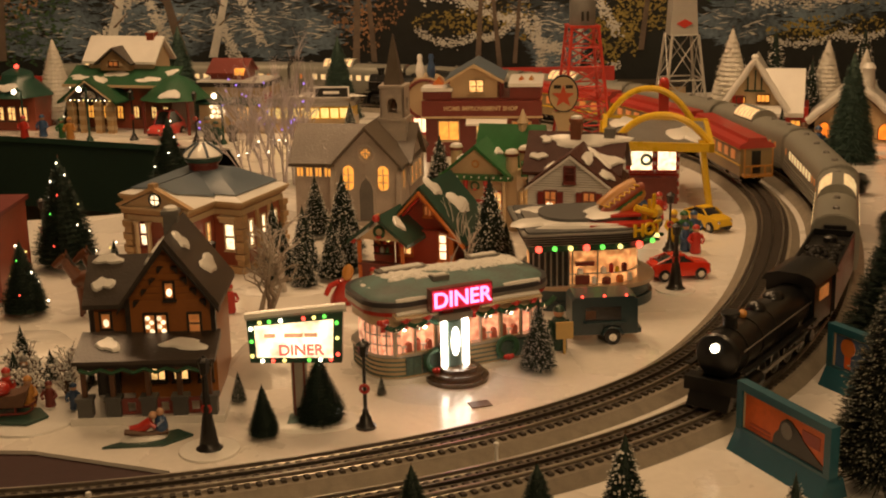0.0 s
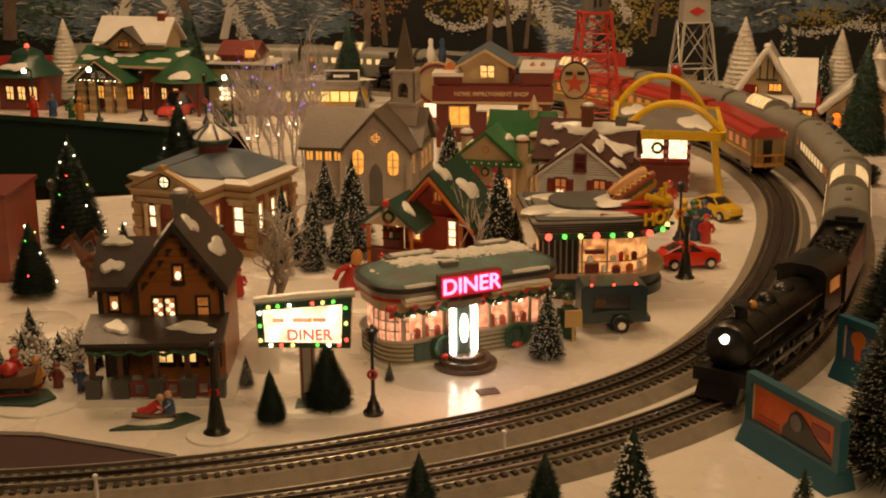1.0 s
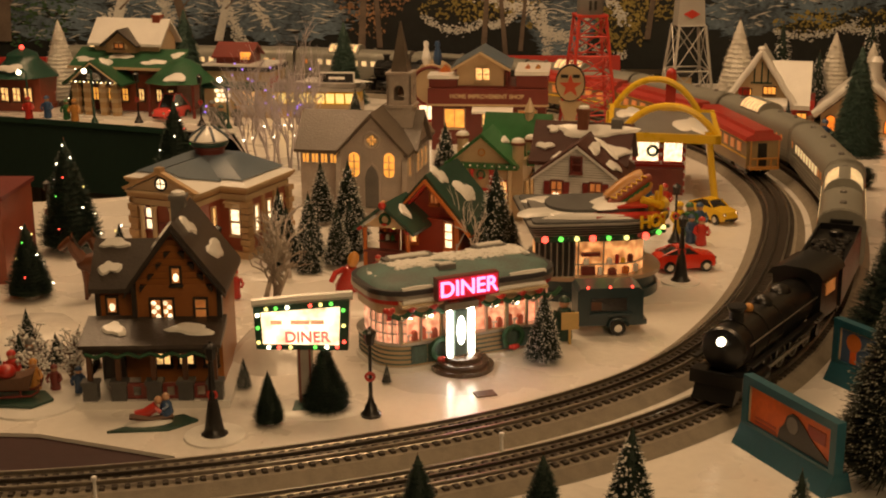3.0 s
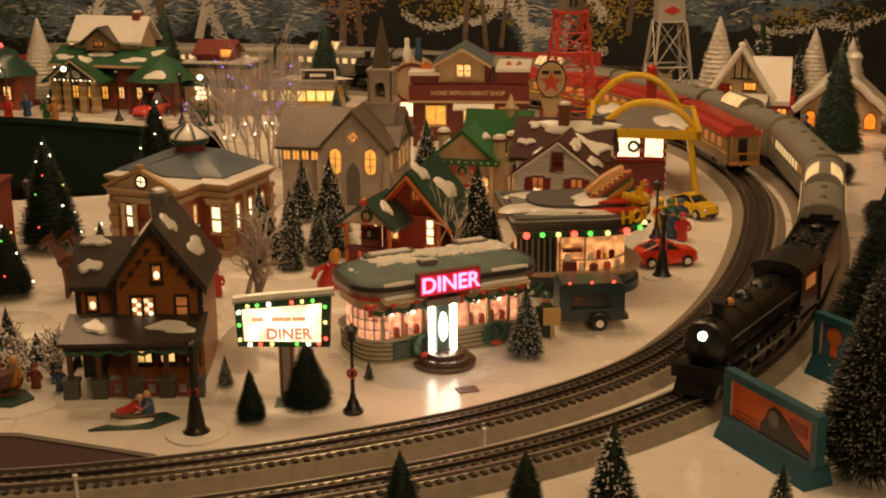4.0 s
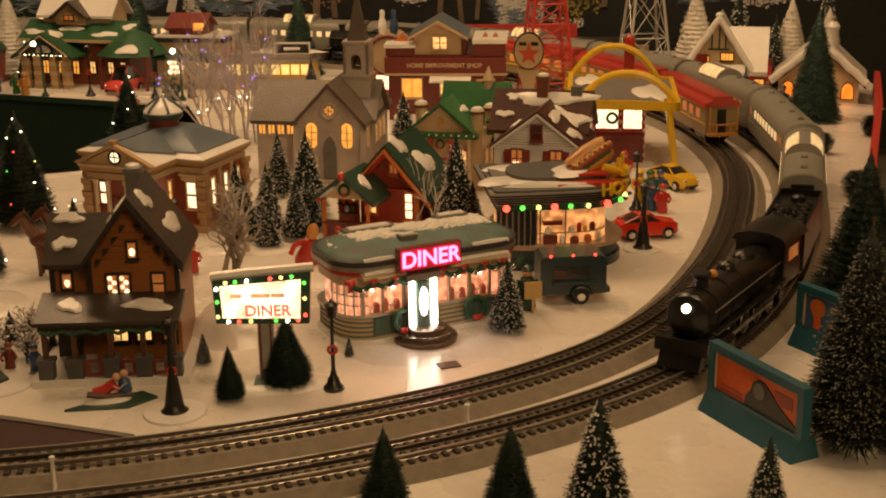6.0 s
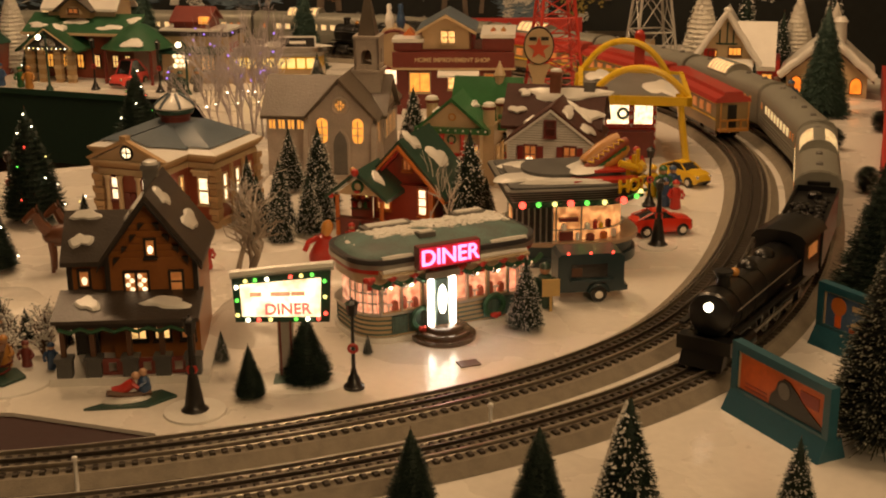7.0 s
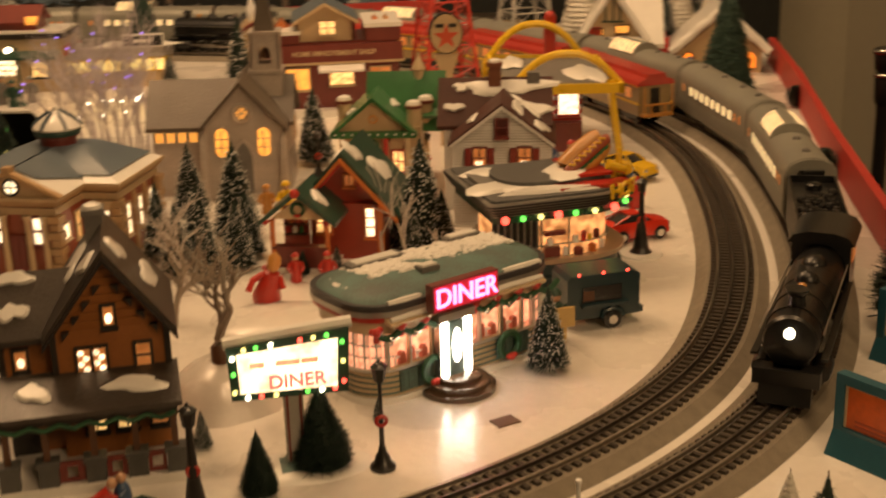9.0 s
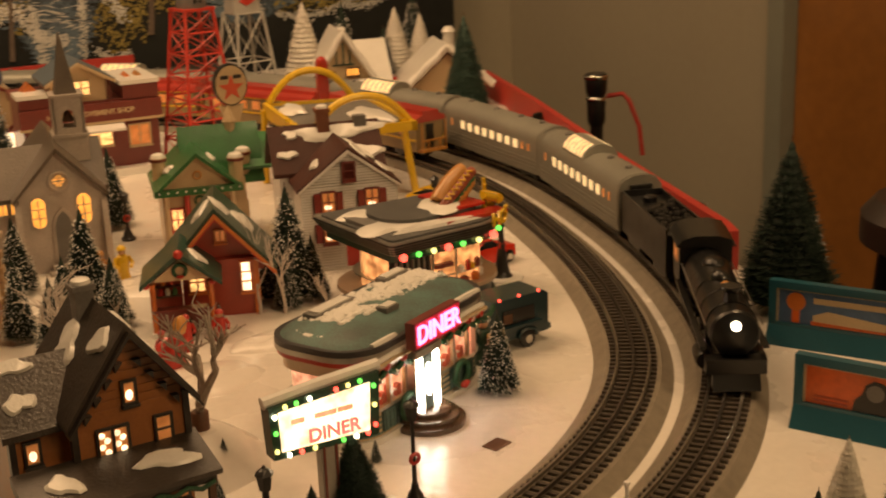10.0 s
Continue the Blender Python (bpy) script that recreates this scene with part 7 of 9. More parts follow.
def globe_lamp(x, y, hgt):
    h = thing("globe_street_lamp", "green toy street lamp with glowing white globe", "street lamp", x, y, 0, group="globe lamps")
    part("pole", M().lathe([(0.009, 0), (0.008, 0.004), (0.003, 0.012), (0.0022, hgt * 0.95)], 8).tube([(0, 0, hgt * 0.9), (-0.006, -0.004, hgt), (-0.012, -0.006, hgt * 0.97)], 0.002, 6), DKGR, h)
    part("globe", M().ball((-0.013, -0.008, hgt * 0.93), 0.0058, 10, 6), B_WHT, h, "glowing white globe")
    return h


globe_lamp(-0.805, 1.60, 0.125), globe_lamp(-0.49, 1.53, 0.115), globe_lamp(-0.98, 1.68, 0.11)


# ---- signs ----
def marquee():
    h = thing("lit_marquee_sign", "lit roadside diner sign with green frame and coloured bulbs", "sign", -0.106, -0.042, 0, 2, s=0.95)
    part("foot", M().lathe([(0.020, 0), (0.020, 0.004), (0.014, 0.006), (0.011, 0.010)], 4, m=Matrix.Rotation(math.pi / 4, 4, "Z")), TEALR, h)
    part("post", M().box(-0.008, 0.008, -0.005, 0.005, 0.006, 0.072), POSTG, h, "grey post with red stripes")
    for x in (-0.0055, 0.0055):
        part("post_stripe", M().box(x - 0.001, x + 0.001, -0.0062, -0.0048, 0.01, 0.07), BRICKD, h)
    fr = [(-0.050, 0.070), (0.046, 0.068), (0.049, 0.124), (-0.052, 0.116)]
    fi = [(-0.043, 0.0765), (0.037, 0.0745), (0.039, 0.1165), (-0.044, 0.1105)]
    box = part("frame", M().prism(fr, -0.006, 0.010, "y"), DKGR, h, "dark green frame")
    part("lit_face", M().prism(fi, -0.0075, -0.005, "y"), SIGNF, box, "glowing cream face")
    part("lettering", text_mesh("DINER", 0.0165, 0.0010, glow("sign_letter_pink", (1.0, 0.20, 0.15), 1.15)), None, box, "pink lettering", at=pose(0.004, -0.0080, 0.0835, 90))
    for i, w in enumerate((0.012, 0.020, 0.014)):
        part("script_bar", M().box(-0.034 + i * 0.021, -0.034 + i * 0.021 + w, -0.0082, -0.0074, 0.098, 0.1025), glow("sign_script_tan", (1.0, 0.48, 0.24), 1.1) if i == 0 else bpy.data.materials["sign_script_tan"], box)
    part("snow_ledge", M().tube([(-0.054, 0.002, 0.118), (-0.01, 0.002, 0.1225), (0.052, 0.002, 0.127)], 0.0055, 8), SNOWCAP, box)
    spots = [(-0.0475, z) for z in (0.078, 0.094, 0.108)] + [(0.0425, z) for z in (0.078, 0.096, 0.113)]
    spots += [(x, 0.0725) for x in (-0.037, -0.026, -0.014, 0.012, 0.024, 0.035)] + [(x, 0.1145 + (x + 0.04) * 0.08) for x in (-0.038, -0.028, -0.016, 0.008, 0.019, 0.030)]
    for i, (x, z) in enumerate(spots):
        part("bulb", M().ball((0, 0, 0), 0.0022, 8, 5), (B_YEL, B_GRN, B_WHT, B_RED)[i % 4], box, at=pose(x, -0.0075, z))
    part("mound", M().lathe([(0.042, 0), (0.038, 0.0025), (0.02, 0.004)], 20, (0.01, 0, 0), 1.3, 0.8), SNOWCAP, h)


def star_sign():
    h = thing("round_star_sign", "round cream filling-station sign with a red star on a post", "sign", 0.218, 0.995, 0, -4, s=0.97)
    part("post", M().prism([(-0.012, 0), (0.012, 0), (0.010, 0.12), (0.020, 0.150), (-0.020, 0.150), (-0.010, 0.12)], -0.004, 0.004, "y"), CREAM, h)
    d = part("disc", M().prism([(0.027 * math.cos(i * 0.2244), 0.183 + 0.033 * math.sin(i * 0.2244)) for i in range(28)], -0.007, 0.007, "y"), BLACK2, h, "dark rim")
    part("disc_face", M().prism([(0.0248 * math.cos(i * 0.2244), 0.183 + 0.0308 * math.sin(i * 0.2244)) for i in range(28)], -0.0082, 0.0082, "y"), CREAM, d)
    st = []
    for i in range(10):
        r = 0.021 if i % 2 == 0 else 0.0085
        a = math.pi / 2 + i * math.pi / 5
        st.append((r * math.cos(a), 0.178 + r * math.sin(a)))
    part("star", M().prism(st, -0.0094, -0.008, "y"), TEXR, d, "red star")
    part("sign_bar", M().box(-0.017, -0.004, -0.0098, -0.009, 0.193, 0.199).box(0.004, 0.017, -0.0098, -0.009, 0.193, 0.199), DKTRIM, d)


def lattice(name, label, x, y, w0, w1, z1, m, rungs, top=None):
    h = thing(name, label, "tower", x, y, 0, 8)
    cs = [(-1, -1), (1, -1), (1, 1), (-1, 1)]
    at = lambda c, t: (c[0] * (w0 + (w1 - w0) * t), c[1] * (w0 + (w1 - w0) * t), z1 * t)
    for c in cs:
        part("leg", M().tube([at(c, 0), at(c, 1)], 0.0032, 6), m, h)
    for i in range(rungs):
        t0, t1 = i / rungs, (i + 1) / rungs
        for a, b in zip(cs, cs[1:] + cs[:1]):
            part("crossbar", M().tube([at(a, t1), at(b, t1)], 0.0018, 5), m, h)
            part("brace", M().tube([at(a, t0), at(b, t1)], 0.0013, 5), m, h)
            part("brace", M().tube([at(b, t0), at(a, t1)], 0.0013, 5), m, h)
    return h


def towers():
    h = lattice("oil_derrick", "tall red lattice toy oil derrick", 0.272, 1.30, 0.052, 0.026, 0.262, DRED, 7)
    part("platform", M().box(-0.03, 0.03, -0.03, 0.03, 0.262, 0.266), DRED, h)
    part("tank", M().lathe([(0.026, 0.266), (0.026, 0.31), (0.02, 0.32)], 14), SGREY, h, "grey tank with dark marks")
    part("tank_mark", M().box(-0.008, -0.003, -0.0275, -0.025, 0.275, 0.293).box(0.002, 0.007, -0.0275, -0.025, 0.275, 0.293), DKTRIM, h)
    h = lattice("water_tower", "tall silver lattice toy tower with a red diamond badge", 0.525, 1.72, 0.052, 0.030, 0.20, SILV, 2)
    part("tower_head", M().prism([(-0.032, 0.20), (0.032, 0.20), (0.026, 0.30), (-0.026, 0.30)], -0.02, 0.02, "y"), SILV, h)
    part("badge", M().prism([(-0.019, 0.225), (0, 0.215), (0.019, 0.225), (0, 0.235)], -0.0225, -0.019, "y"), DRED, h, "red diamond badge")
    for sx in (-1, 1):
        part("foot", M().lathe([(0.02, 0), (0.016, 0.02), (0.006, 0.045), (0.003, 0.06)], 10, (sx * 0.05, -0.05, 0)), SNOWCAP, h, "snow-covered foot")


def billboard(x, y, rz, face, art, label):
    h = thing("billboard", label, "billboard", x, y, 0, rz, group="teal billboards")
    L = 0.132
    part("base", M().prism([(-0.016, 0), (0.016, 0), (0.010, 0.020), (-0.006, 0.020)], -L / 2, L / 2, "x"), TEAL, h)
    fr = M().box(-L / 2, -L / 2 + 0.008, -0.006, 0.004, 0.018, 0.068).box(L / 2 - 0.008, L / 2, -0.006, 0.004, 0.018, 0.068).box(-L / 2 + 0.008, L / 2 - 0.008, -0.006, 0.004, 0.060, 0.068).box(-L / 2 + 0.008, L / 2 - 0.008, -0.006, 0.004, 0.018, 0.023)
    part("frame", fr, TEAL, h)
    p = part("poster", M().box(-L / 2 + 0.008, L / 2 - 0.008, -0.003, 0.001, 0.023, 0.060), face, h, "printed poster")
    part("poster_rim", M().box(-L / 2 + 0.008, -L / 2 + 0.010, -0.0038, -0.002, 0.023, 0.060).box(L / 2 - 0.010, L / 2 - 0.008, -0.0038, -0.002, 0.023, 0.060).box(-L / 2 + 0.010, L / 2 - 0.010, -0.0038, -0.002, 0.0585, 0.060), CREAM, p)
    art(p)
    part("backing", M().box(-L / 2 + 0.008, L / 2 - 0.008, 0.001, 0.003, 0.020, 0.062), TEAL, h)


def art_engine(p):
    part("printed_engine", M().prism([(-0.014, 0.0235), (0.056, 0.0235), (0.056, 0.027), (0.034, 0.038), (0.022, 0.047), (0.012, 0.053), (0.004, 0.054), (-0.003, 0.049), (-0.006, 0.040), (-0.012, 0.034)], -0.0040, -0.0028, "y"), BLACK, p, "dark printed engine shape")
    part("printed_front", M().prism([(0.006 + 0.008 * math.cos(i * 0.52), 0.043 + 0.008 * math.sin(i * 0.52)) for i in range(12)], -0.0046, -0.0036, "y"), SGREY, p)
    part("printed_shade", M().box(0.026, 0.05, -0.0036, -0.0027, 0.040, 0.052), mat("poster_deep_red", (0.36, 0.04, 0.02), 0.4), p)
    for i, (a, b) in enumerate(((-0.048, 0.030), (-0.048, 0.026))):
        part("print_bar", M().box(a, a + 0.03, -0.0037, -0.0027, b, b + 0.0016), mat("poster_dark_orange", (0.42, 0.06, 0.012), 0.4) if i == 0 else bpy.data.materials["poster_dark_orange"], p)


def art_ribbon(p):
    part("printed_rosette", M().prism([(-0.038 + 0.010 * math.cos(i * 0.45), 0.047 + 0.010 * math.sin(i * 0.45)) for i in range(14)], -0.0042, -0.0028, "y"), ORANGE, p, "orange printed rosette")
    part("printed_ribbon", M().box(-0.042, -0.034, -0.0040, -0.0027, 0.024, 0.040), POSTER, p)
    part("printed_band", M().box(-0.02, 0.054, -0.0037, -0.0027, 0.047, 0.053), CREAM, p)
    part("printed_train", M().prism([(-0.02, 0.028), (0.054, 0.026), (0.054, 0.034), (-0.005, 0.040), (-0.02, 0.034)], -0.004, -0.0027, "y"), CREAM, p)
    part("printed_ground", M().box(-0.022, 0.055, -0.0038, -0.0026, 0.0235, 0.028), POSTER, p)


marquee(), star_sign(), towers()
billboard(0.353, -0.170, -64, POSTER, art_engine, "teal toy billboard with orange engine poster on the snow")
billboard(0.483, 0.000, -60, POSTERB, art_ribbon, "teal toy billboard with blue poster and rosette")
billboard(0.395, 1.86, -20, CREAM, lambda p: part("printed_band", M().box(-0.04, 0.04, -0.004, -0.0027, 0.035, 0.05), POSTER, p), "teal toy billboard behind the far track")


# ---- vehicles ----
def wheel(parent, x, y, r, w=0.006):
    q = part("wheel", M().lathe([(r * 0.6, -w / 2), (r, -w / 2 + 0.001), (r, w / 2 - 0.001), (r * 0.6, w / 2)], 14, m=Matrix.Rotation(math.pi / 2, 4, "X")), BLACK, parent, at=pose(x, y, r))
    part("hub", M().lathe([(r * 0.55, -w / 2 - 0.0006), (r * 0.5, w / 2 + 0.0006)], 12, m=Matrix.Rotation(math.pi / 2, 4, "X")), CHROME, q)


def car(name, label, x, y, rz, paint, L=0.085, W=0.036, roof=0.033, s=1.0):
    h = thing(name, label, "car", x, y, 0, rz, s=s)
    a = L / 2
    b = M()
    sec = [(-a, 0.010, 0.017, 0.72), (-a * 0.93, 0.007, 0.021, 0.90), (-a * 0.6, 0.006, 0.0235, 1.0), (-a * 0.2, 0.006, 0.0245, 1.0), (a * 0.3, 0.006, 0.0250, 1.0), (a * 0.75, 0.006, 0.0245, 1.0), (a * 0.95, 0.008, 0.022, 0.9), (a, 0.011, 0.018, 0.76)]
    vs, fs = [], []
    for xx, z0, z1, k in sec:
        w = W / 2 * k
        vs += [(xx, -w, z0), (xx, -w * 1.02, (z0 + z1) / 2), (xx, -w * 0.9, z1), (xx, 0, z1 + 0.0012), (xx, w * 0.9, z1), (xx, w * 1.02, (z0 + z1) / 2), (xx, w, z0)]
    for i in range(len(sec) - 1):
        for j in range(7):
            k = (j + 1) % 7
            fs.append([i * 7 + j, i * 7 + k, (i + 1) * 7 + k, (i + 1) * 7 + j])
    fs += [list(range(7)), [49 + j for j in range(7)]]
    part("body", b.add(vs, fs), paint, h)
    g = M()
    sec = [(-a * 0.42, 0.023, 0.0235, 0.86), (-a * 0.12, 0.023, roof, 0.70), (a * 0.32, 0.023, roof, 0.70), (a * 0.78, 0.023, 0.0245, 0.84)]
    vs, fs = [], []
    for xx, z0, z1, k in sec:
        w = W / 2 * k
        vs += [(xx, -W / 2 * 0.86, z0), (xx, -w, z1 - 0.001), (xx, -w * 0.8, z1), (xx, w * 0.8, z1), (xx, w, z1 - 0.001), (xx, W / 2 * 0.86, z0)]
    for i in range(3):
        for j in range(5):
            fs.append([i * 6 + j, i * 6 + j + 1, (i + 1) * 6 + j + 1, (i + 1) * 6 + j])
    part("windows", g.add(vs, fs), GLASS, h, "dark glass")
    part("roof_panel", M().box(-a * 0.10, a * 0.34, -W * 0.29, W * 0.29, roof - 0.0005, roof + 0.0012), paint, h)
    for xx in (-a * 0.12, a * 0.33):
        for sy in (-1, 1):
            part("pillar", M().tube([(xx, sy * W * 0.36, roof - 0.0005), (xx + (0.022 if xx > 0 else -0.013) * 1.0, sy * W * 0.43, 0.0245)], 0.0012, 5), paint, h)
    for xx in (-a * 0.62, a * 0.60):
        for sy in (-1, 1):
            wheel(h, xx, sy * W * 0.46, 0.0085)
    for sy in (-1, 1):
        part("headlight", M().ball((-a * 0.95, sy * W * 0.33, 0.0175), 0.0028, 8, 5), CHROME, h)
        part("tail_light", M().ball((a * 0.97, sy * W * 0.33, 0.0185), 0.0022, 8, 5), DRED, h)
    part("bumper", M().box(-a * 1.01, -a * 0.97, -W * 0.36, W * 0.36, 0.008, 0.011), BLACK, h)
    part("plate", M().box(a * 0.995, a * 1.005, -0.006, 0.006, 0.011, 0.015), WHITE, h)
    return h


car("red_car", "shiny red toy coupe parked on the snow", 0.345, 0.462, 192, RCAR)
car("yellow_car", "shiny yellow toy sports car parked on the snow", 0.428, 0.735, 122, YCAR, L=0.088)
car("pink_red_car", "pinkish red rounded toy car parked by the station", -0.640, 1.64, 65, PCAR, L=0.08, roof=0.048, s=1.2)


def trailer():
    h = thing("vendor_trailer", "dark teal toy vending trailer with a hatch and red lamps", "trailer", 0.222, 0.205, 0, 6)
    part("body", M().prism([(-0.042, 0.012), (0.036, 0.012), (0.036, 0.054), (0.030, 0.058), (-0.038, 0.058), (-0.042, 0.054)], -0.018, 0.024, "y"), NAVY, h)
    part("hatch", M().box(-0.026, 0.016, -0.0195, -0.017, 0.030, 0.046), GLASS, h)
    part("hatch_shelf", M().box(-0.028, 0.022, -0.026, -0.017, 0.026, 0.029), NAVY, h)
    part("menu", M().box(-0.026, -0.014, -0.0205, -0.019, 0.032, 0.042), WOOD, h)
    part("bumper", M().box(0.036, 0.041, -0.016, 0.022, 0.012, 0.018), NAVY, h)
    for y in (-0.019, 0.025):
        wheel(h, 0.006, y, 0.0095)
    part("fender", M().tube([(-0.006, -0.0205, 0.012), (-0.003, -0.0205, 0.019), (0.006, -0.0205, 0.0215), (0.015, -0.0205, 0.019), (0.018, -0.0205, 0.012)], 0.002, 6), NAVY, h)
    for x, m in ((-0.030, B_RED), (-0.004, B_RED), (0.022, B_RED)):
        part("lamp", M().ball((x, -0.019, 0.0595), 0.0018, 6, 4), m, h, "small red lamp")
    part("tow_bar", M().tube([(-0.042, 0.003, 0.014), (-0.056, 0.003, 0.012), (-0.060, 0.003, 0.002)], 0.0016, 6), BLACK, h)


trailer()


# ---- figurines: plain shapes ----
def figurine(x, y, hgt, coat, label, rz=0, lean=0):
    m = M()
    k = hgt
    m.lathe([(0.16 * k, 0), (0.20 * k, 0.05 * k), (0.17 * k, 0.30 * k), (0.19 * k, 0.55 * k), (0.15 * k, 0.72 * k), (0.06 * k, 0.78 * k)], 10)
    m.tube([(-0.17 * k, -0.02 * k, 0.68 * k), (-0.26 * k, -0.08 * k, 0.5 * k), (-0.18 * k, -0.2 * k, 0.42 * k)], 0.06 * k, 6)
    m.tube([(0.17 * k, -0.02 * k, 0.68 * k), (0.26 * k, -0.08 * k, 0.5 * k), (0.18 * k, -0.2 * k, 0.42 * k)], 0.06 * k, 6)
    m.slot = 1
    m.ball((0, -0.01 * k, 0.86 * k), 0.12 * k, 10, 6)
    m.slot = 0
    m.lathe([(0.14 * k, 0.90 * k), (0.12 * k, 0.97 * k), (0.04 * k, 1.03 * k)], 10)
    return single("figurine", m, [coat, SKIN], label, "figurine", pose(x, y, 0, lean, 0, rz), "village figurines")


PINKC = mat("figurine_pink", (0.5, 0.12, 0.12), 0.4, vary=0.2)
for x, y, hh, c, lb, rz in ((-0.248, 0.325, 0.038, RED, "small red-coated figurine on the snow", 20), (0.396, 0.66, 0.045, BLUEC, "small blue-coated figurine beside the car", 0), (0.375, 0.60, 0.042, BLUEC, "small blue-coated figurine beside the car", 30), (0.378, 0.64, 0.05, GREENR, "small green-coated figurine with red balloon", 0),
                            (0.388, 0.585, 0.042, RED, "small red-coated figurine beside the car", 0), (0.365, 0.655, 0.048, YELLOW, "small yellow-coated figurine beside the car", 0), (0.33, 0.80, 0.045, BLUEC, "small blue-coated figurine by the drive-in", 0), (0.36, 0.79, 0.045, RED, "small red-coated figurine by the drive-in", 0),
                            (0.166, 0.172, 0.052, DKGR, "dark green figurine by the trailer", 0), (-0.06, 0.68, 0.045, YELLOW, "yellow figurine before the church", 0), (-0.085, 0.69, 0.04, BUN, "tan figurine before the church", 0), (0.715, 1.33, 0.06, WOOD, "dark brown figurine before the cottage", 0), (0.742, 1.32, 0.055, BLUEC, "dark blue figurine before the cottage", 0),
                            (-0.035, 0.398, 0.036, RED, "red figurine at the chalet counter", 0), (-0.070, 0.408, 0.034, RED, "red figurine at the chalet counter", 0), (-0.93, 1.66, 0.05, BLUEC, "blue figurine on the station side", 0), (-0.88, 1.64, 0.045, GREENR, "green figurine on the station side", 0), (-0.97, 1.65, 0.05, RED, "red figurine on the station side", 0),
                            (-0.855, 1.62, 0.05, BUN, "tan figurine on the station side", 0), (-0.475, 1.56, 0.05, SGREY, "grey figurine by the corner shop", 0), (-0.53, 1.56, 0.055, SGREY, "grey figurine by the corner shop", 40), (-0.505, 1.53, 0.05, DKGR, "green figurine by the corner shop", 0), (-0.43, 0.02, 0.038, RED, "red figurine by the snowy trees", 0),
                            (-0.40, 0.0, 0.036, BUN, "tan figurine by the snowy trees", 0), (-0.42, 0.05, 0.04, SGREY, "grey figurine by the snowy trees", 0), (-0.36, 0.34, 0.04, BRICKD, "dark red figurine by the courthouse", 0), (-0.105, 0.385, 0.03, PINKC, "pink figurine beside the bare tree", 0), (0.02, 0.66, 0.04, RED, "red figurine by the green shop", 0)):
    figurine(x, y, hh, c, lb, rz)
single("toy_signboard", M().box(-0.010, 0.010, -0.0015, 0.0015, 0.018, 0.038).box(-0.0015, 0.0015, -0.001, 0.001, 0, 0.018), mat("pale_yellow_board", (0.62, 0.42, 0.14), 0.4, vary=0.15), "pale yellow toy signboard beside the trailer", "sign", pose(0.172, 0.156, 0, 0, 0, 8))
# the larger red seated figure behind the diner
m = M().lathe([(0.020, 0), (0.022, 0.010), (0.015, 0.034), (0.012, 0.050), (0.005, 0.054)], 12)
m.tube([(-0.012, 0, 0.045), (-0.026, -0.004, 0.034), (-0.030, -0.012, 0.018)], 0.005, 6).tube([(0.012, 0, 0.045), (0.02, -0.01, 0.03)], 0.005, 6)
m.slot = 1
m.ball((0, -0.002, 0.062), 0.010, 12, 7)
m.lathe([(0.011, 0.066), (0.009, 0.076), (0.003, 0.082)], 10)
single("large_figurine", m, [RED, BUN], "large red figurine with tan head behind the diner", "figurine", pose(-0.108, 0.352, 0, 8, 14, 0) @ Matrix.Scale(0.72, 4))
# sledding pair
sl = thing("toboggan", "green toy mat with snowy mound and wooden toboggan", "toboggan", -0.253, -0.086, 0, 14)
part("mat", M().prism([(-0.044, -0.012), (0.015, -0.020), (0.044, -0.002), (0.030, 0.016), (-0.012, 0.004)], 0, 0.0025, "z"), DKGR, sl)
part("mound", M().ball((-0.004, 0.0, 0.002), 0.022, 14, 6, 0.22, 1.1, 0.5), SNOWCAP, sl)
part("board", M().tube([(-0.022, -0.003, 0.012), (0.0, -0.002, 0.007), (0.02, 0.0, 0.008)], 0.003, 6), WOOD, sl)
for dx, c, lb in ((-0.012, RED, "red figurine lying on the toboggan"), (0.012, BLUEC, "dark blue figurine on the toboggan")):
    f = M()
    if dx < 0:
        f.tube([(-0.018, 0, 0.004), (-0.004, 0, 0.007), (0.012, 0, 0.017)], 0.0085, 10, 0.0075).tube([(0.010, -0.006, 0.016), (0.018, -0.008, 0.010)], 0.0032, 6)
        f.slot = 1
        f.ball((0.015, 0, 0.026), 0.0062, 10, 6)
    else:
        f.lathe([(0.009, 0), (0.0105, 0.006), (0.008, 0.020), (0.004, 0.025)], 12).tube([(0.004, -0.006, 0.018), (-0.006, -0.010, 0.013)], 0.0032, 6)
        f.slot = 1
        f.ball((0, 0, 0.030), 0.0062, 10, 6)
    single("sledding_figurine", f, [c, SKIN], lb, "figurine", pose(-0.249 + dx * 0.7, -0.082 + dx * 0.2, 0.007, 0, 0, 14) @ Matrix.Scale(0.68, 4), "village figurines")


